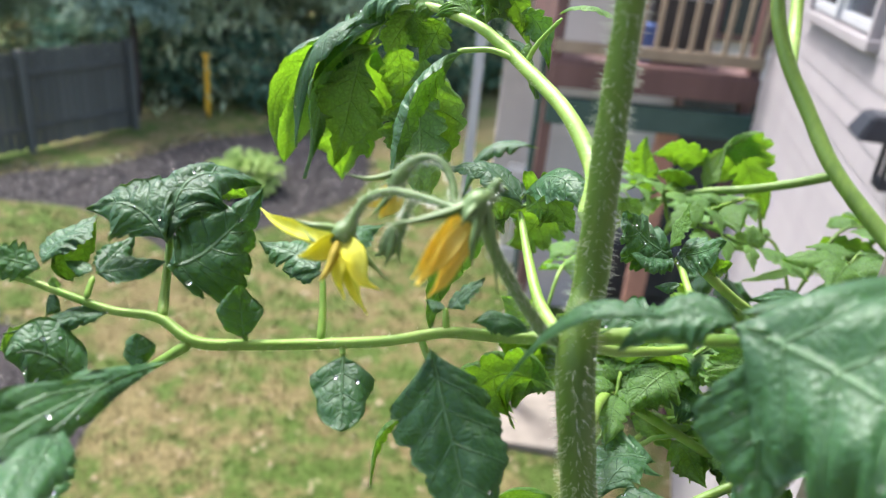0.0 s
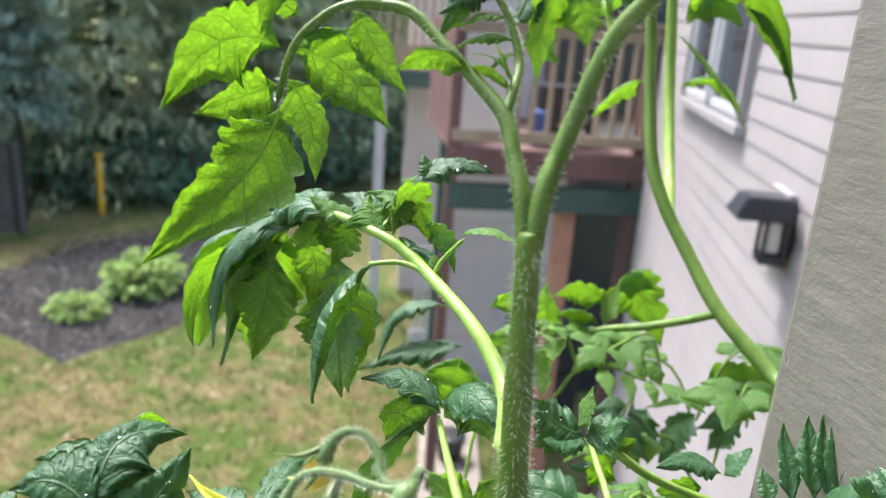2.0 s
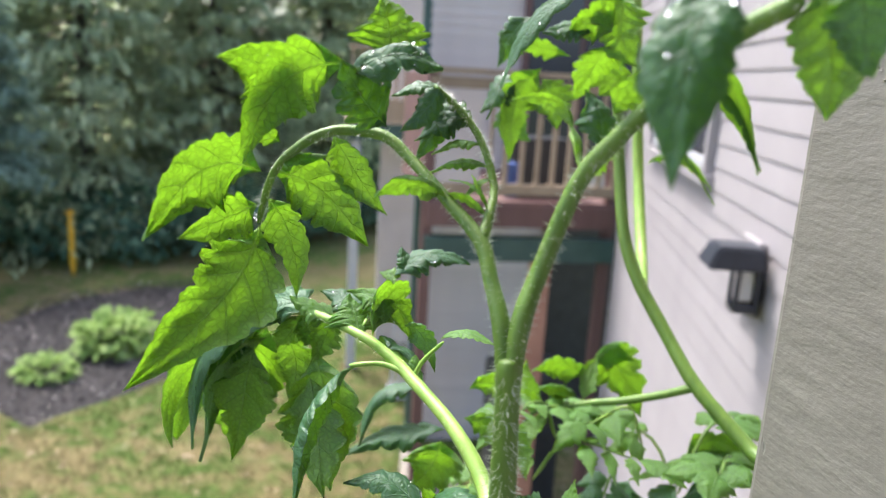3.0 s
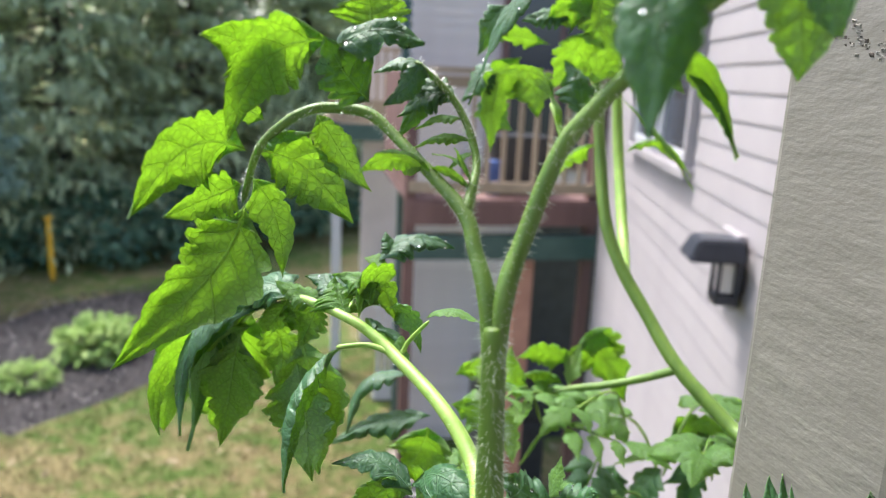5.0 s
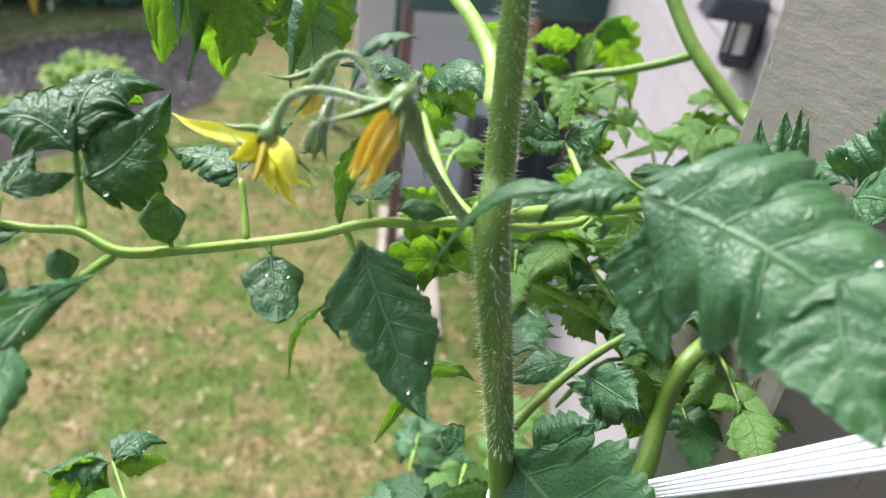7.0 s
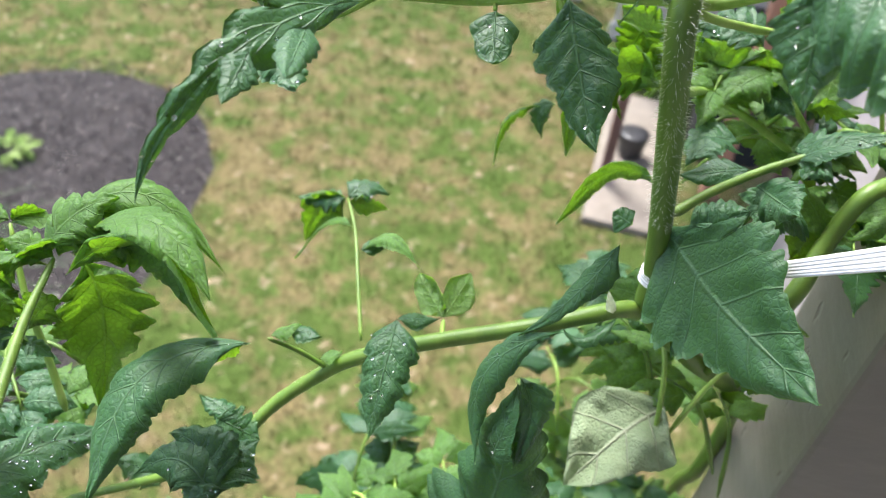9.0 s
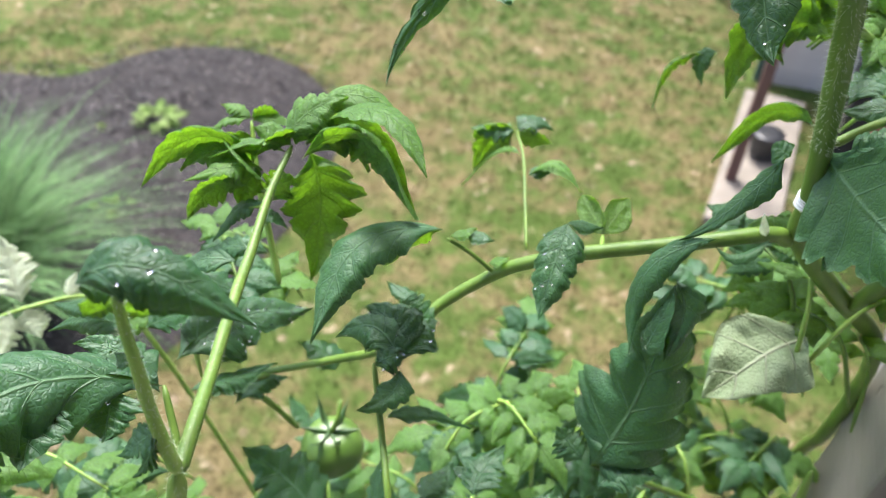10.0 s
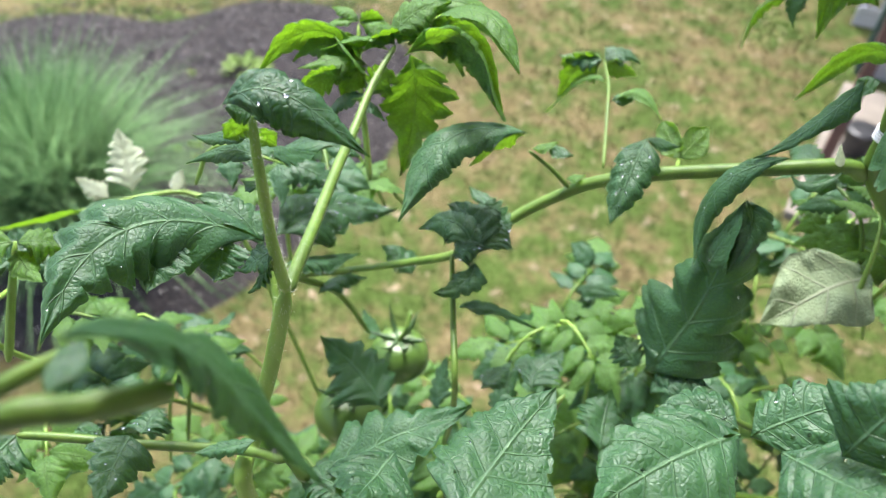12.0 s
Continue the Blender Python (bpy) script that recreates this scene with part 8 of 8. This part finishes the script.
leaflet(st2, (-0.4465, -0.0906, 3.7905), (-0.4575, -0.0791, 3.8122), (-0.4685, -0.0677, 3.834), (0.66, -0.47, 0.58), 0.0379, 'd', 'p')
leaflet(st2, (-0.4571, -0.1044, 3.7918), (-0.468, -0.1085, 3.8012), (-0.4789, -0.1125, 3.8106), (0.68, -0.43, 0.60), 0.0192, 'd', 'p')
leaflet(st2, (-0.4513, -0.0987, 3.7897), (-0.4492, -0.1136, 3.7777), (-0.447, -0.1285, 3.7656), (0.65, -0.42, 0.64), 0.0278, 'd', 'p')
leaflet(st2, (-0.4439, -0.0914, 3.7872), (-0.4372, -0.0956, 3.7776), (-0.4306, -0.0998, 3.7681), (0.63, -0.45, 0.64), 0.0278, 'd', 'p')
leaflet(st2, (-0.4237, -0.0694, 3.7836), (-0.4241, -0.0613, 3.7905), (-0.4244, -0.0533, 3.7973), (0.61, -0.50, 0.62), 0.0142, 'd', 'p')
leaflet(st2, (-0.4622, -0.1158, 3.7894), (-0.4575, -0.1228, 3.78), (-0.4528, -0.1299, 3.7706), (0.66, -0.41, 0.63), 0.0182, 'd', 'p')
leaflet(st2, (-0.3766, -0.1757, 3.8703), (-0.3793, -0.204, 3.8853), (-0.382, -0.2322, 3.9004), (-0.72, 0.38, 0.58), 0.0141, 'n', 'y')
st3 = tube('leaf_stalk', [(-0.4, -0.1, 3.5, 0.002), (-0.3624, -0.2669, 3.8376, 0.0018), (-0.3879, -0.2329, 3.8508, 0.0015), (-0.4013, -0.2129, 3.8615, 0.001)], STEM_PALE, plant_c)
leaflet(st3, (-0.3917, -0.2244, 3.8589), (-0.3835, -0.2111, 3.8571), (-0.3752, -0.1977, 3.8554), (0.47, -0.18, 0.86), 0.0324, 'l', 'a')
leaflet(st3, (-0.3917, -0.2244, 3.8589), (-0.4002, -0.2299, 3.8659), (-0.4087, -0.2353, 3.873), (0.64, 0.00, 0.77), 0.0324, 'l', 'a')
leaflet(st3, (-0.3917, -0.2244, 3.8589), (-0.3985, -0.2156, 3.8641), (-0.4052, -0.2067, 3.8694), (0.30, -0.31, 0.90), 0.0286, 'l', 'a')
leaflet(st3, (-0.3917, -0.2244, 3.8589), (-0.3819, -0.2185, 3.8516), (-0.3721, -0.2125, 3.8444), (0.60, -0.02, 0.80), 0.0202, 'l', 'a')
st4 = tube('leaf_stalk', [(-0.2, -0.22, 3.5, 0.004), (-0.1309, -0.3758, 4.0711, 0.003), (-0.1113, -0.3646, 4.0914, 0.0027), (-0.1027, -0.356, 4.0893, 0.0026), (-0.0945, -0.3447, 4.0854, 0.0022)], STEM, plant_c)
tube('petiole', [(-0.1241, -0.3638, 4.085, 0.002), (-0.1185, -0.3535, 4.0866, 0.0018), (-0.1135, -0.346, 4.0875, 0.0014)], STEM, st4)
leaflet(st4, (-0.0925, -0.3606, 4.1183), (-0.0961, -0.3342, 4.08), (-0.0739, -0.3312, 4.0396), (0.15, 0.1, 0.98), 0.021, 'l', 'a', curl=0.2, label='long arching blue-green leaflet')
leaflet(st4, (-0.1142, -0.345, 4.0885), (-0.1115, -0.3514, 4.0899), (-0.1088, -0.3578, 4.0912), (0.03, 0.22, 0.97), 0.0078, 'n', 'a')
st5 = tube('leaf_stalk', [(-0.152, -0.2715, 3.8923, 0.0026), (-0.1766, -0.2726, 3.8827, 0.0025), (-0.2218, -0.2914, 3.8806, 0.0024), (-0.2512, -0.3059, 3.8855, 0.0022), (-0.2717, -0.3161, 3.8873, 0.0018)], STEM, sc)
leaflet(st5, (-0.227, -0.2913, 3.884), (-0.222, -0.305, 3.8874), (-0.214, -0.3253, 3.8881), (0.26, 0.21, 0.94), 0.0334, 'l', 'a')
leaflet(st5, (-0.1661, -0.2718, 3.8986), (-0.1779, -0.2801, 3.8965), (-0.1897, -0.2883, 3.8944), (-0.20, 0.03, 0.98), 0.012, 'l', 'a')
leaflet(st5, (-0.2717, -0.3161, 3.8873), (-0.2707, -0.3296, 3.8896), (-0.2696, -0.343, 3.8918), (0.33, 0.18, 0.93), 0.0368, 'l', 'a')
leaflet(st5, (-0.2285, -0.286, 3.8758), (-0.2309, -0.2776, 3.8748), (-0.2334, -0.2693, 3.8739), (-0.04, 0.10, 0.99), 0.0276, 'l', 'a')
leaflet(st5, (-0.2476, -0.2924, 3.8756), (-0.2489, -0.298, 3.8805), (-0.2502, -0.3036, 3.8853), (0.28, 0.59, 0.76), 0.0184, 'l', 'a')
tube('branch', [(-0.1747, -0.2631, 3.896, 0.0034), (-0.1575, -0.2661, 3.8918, 0.0034), (-0.1426, -0.2698, 3.8791, 0.0034)], STEM, sc)
trs = tube('fruit_truss', [(-0.2283, -0.1016, 3.8171, 0.0024), (-0.2497, -0.1327, 3.8313, 0.0026), (-0.2473, -0.0937, 3.7759, 0.0024), (-0.2398, -0.0663, 3.7007, 0.002)], STEM, plant_c)
tomato(plant_c, (-0.2137, -0.0618, 3.6807), 0.0255)
tomato(plant_c, (-0.2244, -0.1276, 3.6747), 0.0275)
leaflet(trs, (-0.1798, -0.1445, 3.737), (-0.2065, -0.1339, 3.7521), (-0.2402, -0.1306, 3.769), (0.43, -0.19, 0.89), 0.0586, 'l', 'a')
leaflet(trs, (-0.131, -0.157, 3.7872), (-0.1369, -0.1435, 3.7958), (-0.1394, -0.1269, 3.806), (-0.26, -0.56, 0.78), 0.0178, 'l', 'a')
leaflet(trs, (-0.1011, -0.1179, 3.7506), (-0.106, -0.1059, 3.7582), (-0.1035, -0.0911, 3.7666), (-0.19, -0.52, 0.84), 0.0203, 'l', 'a')
leaflet(trs, (-0.2459, -0.1202, 3.8002), (-0.2381, -0.0953, 3.8003), (-0.2277, -0.0832, 3.7916), (-0.22, 0.32, 0.92), 0.0247, 'l', 'a')
leaflet(trs, (-0.1943, -0.0753, 3.8047), (-0.2051, -0.0705, 3.813), (-0.2215, -0.0722, 3.8197), (0.48, -0.08, 0.88), 0.0284, 'l', 'a')
leaflet(trs, (-0.2523, -0.029, 3.6366), (-0.2667, -0.0222, 3.6467), (-0.281, -0.0157, 3.6573), (0.62, 0.14, 0.77), 0.0216, 'l', 'a')
plant_d = base("tomato_plant", (-0.1, 0.14, 2.84), "dense lower tomato foliage with one papery dried leaf", "tomato plant", "tomato plants")
sd = tube('stem', [(-0.1, 0.14, 2.83, 0.006), (-0.03, 0.13, 3.3, 0.0055), (0.0026, -0.1342, 3.7359, 0.004), (0.0114, -0.0884, 3.7438, 0.003), (0.0222, -0.0548, 3.7468, 0.0018)], STEM, plant_d)
sd2 = tube('branch', [(-0.03, 0.13, 3.3, 0.005), (0.1324, -0.0514, 3.7063, 0.0046), (0.1278, -0.0186, 3.7291, 0.0036), (0.126, -0.0096, 3.7597, 0.002)], STEM, plant_d)
sd3 = tube('branch', [(-0.05, 0.13, 3.2, 0.005), (-0.0989, -0.199, 3.7591, 0.0035), (-0.0751, -0.1783, 3.8152, 0.003), (-0.0559, -0.1514, 3.8504, 0.002)], STEM, plant_d)
leaflet(sd3, (-0.0594, -0.2957, 3.9686), (-0.0562, -0.2611, 3.9624), (-0.0492, -0.2251, 3.9602), (0.06, -0.22, 0.97), 0.0453, 'n', 'a', fold=0.05)
leaflet(sd3, (-0.1502, -0.2597, 3.8459), (-0.124, -0.227, 3.8662), (-0.0927, -0.1984, 3.8787), (-0.25, -0.26, 0.93), 0.044, 'l', 'a')
leaflet(sd3, (0.0176, -0.2178, 3.9672), (-0.0027, -0.2427, 3.9717), (-0.0208, -0.2742, 3.9756), (-0.03, -0.23, 0.97), 0.0478, 'n', 'a')
leaflet(sd2, (0.0211, -0.2125, 3.9592), (0.0347, -0.2023, 3.9702), (0.0503, -0.194, 3.9819), (-0.08, -0.27, 0.96), 0.0316, 'n', 'a', fold=0.05)
leaflet(sd2, (0.0266, -0.2316, 3.984), (0.0412, -0.2408, 3.9938), (0.0565, -0.2492, 4.006), (-0.1, -0.24, 0.96), 0.0374, 'n', 'a', fold=0.05)
leaflet(sd2, (0.0406, -0.2352, 3.9979), (0.0441, -0.2314, 4.0156), (0.0497, -0.22, 4.0286), (-0.22, -0.53, 0.82), 0.0335, 'n', 'a', fold=0.05)
leaflet(sd3, (-0.0763, -0.1463, 3.835), (-0.0761, -0.1291, 3.8362), (-0.0683, -0.1116, 3.8371), (-0.24, -0.00, 0.97), 0.031, 'l', 'a')
leaflet(sd3, (-0.1032, -0.1583, 3.8322), (-0.0994, -0.1421, 3.8313), (-0.0956, -0.1288, 3.8289), (-0.11, 0.14, 0.98), 0.0172, 'n', 'a')
leaflet(sd3, (-0.0286, -0.1589, 3.8228), (-0.0325, -0.1383, 3.8258), (-0.0354, -0.1198, 3.8282), (0.28, -0.08, 0.96), 0.0379, 'l', 'a')
leaflet(sd3, (-0.0137, -0.1257, 3.8456), (-0.0028, -0.1143, 3.8549), (0.0158, -0.1143, 3.8565), (-0.34, -0.03, 0.94), 0.027, 'n', 'a')
leaflet(sd2, (0.0165, -0.2175, 3.9672), (0.0011, -0.2156, 3.9667), (-0.0151, -0.2237, 3.9597), (-0.03, -0.25, 0.97), 0.0236, 'n', 'a', fold=0.05)
leaflet(sd3, (-0.1137, -0.2702, 3.8792), (-0.135, -0.2652, 3.8781), (-0.1523, -0.2683, 3.8734), (-0.14, 0.15, 0.98), 0.0332, 'l', 'a')
leaflet(sd3, (-0.1154, -0.2364, 3.8743), (-0.1146, -0.2582, 3.8842), (-0.1133, -0.2785, 3.8954), (0.09, 0.45, 0.89), 0.0432, 'l', 'a')
leaflet(sd3, (-0.0023, -0.2029, 3.8997), (0.0079, -0.2168, 3.9127), (0.0195, -0.2251, 3.9194), (-0.62, 0.08, 0.78), 0.041, 'l', 'a')
leaflet(sd2, (0.0675, -0.1887, 3.9226), (0.0726, -0.1884, 3.936), (0.0792, -0.1952, 3.9448), (-0.88, -0.27, 0.39), 0.0395, 'l', 'a')
leaflet(sd, (0.0802, -0.0135, 3.8847), (0.0594, -0.0281, 3.8772), (0.0313, -0.0552, 3.8575), (-0.07, -0.32, 0.94), 0.054, 'o', 'q', wave=0.14, fold=0.35, crumple=0.06, label='papery faded crumpled leaflet')
tangle(plant_d)
sprays_along(plant_c, (-0.3017, -0.1052, 3.8966), (-0.2318, -0.0292, 3.8551), 7, 5, 0.018, 0.6, 0.75)
sprays_along(plant_d, (0.0597, 0.1986, 3.7237), (0.1298, 0.2118, 3.7588), 9, 6, 0.02, 0.6, 0.9)
sprays_along(plant_c, (-0.3873, -0.2557, 3.8087), (-0.307, -0.1962, 3.7687), 9, 7, 0.02, 0.4, 0.9)
sprays_along(plant, (0.0618, 0.1358, 4.023), (0.1465, 0.096, 3.9957), 9, 8, 0.015, 0.9, 0.75)
sprays_along(plant, (0.1174, 0.1188, 3.9886), (0.184, 0.0803, 3.9565), 5, 9, 0.018, 0.5, 0.8)
sprays_along(plant_b, (0.2157, 0.2936, 3.979), (0.2869, 0.2674, 4.0095), 6, 10, 0.02, 0.7, 0.9)
sprays_along(plant_b, (0.1042, 0.2597, 4.0234), (0.1673, 0.306, 4.053), 5, 11, 0.02, 0.8, 0.8)
sprays_along(plant_d, (0.0868, 0.0208, 3.9125), (0.1119, -0.0125, 3.8826), 7, 12, 0.02, 0.7, 0.8)
sprays_along(plant_d, (-0.0954, -0.0339, 3.7653), (-0.0353, -0.0189, 3.7708), 5, 13, 0.02, 0.6, 0.8)
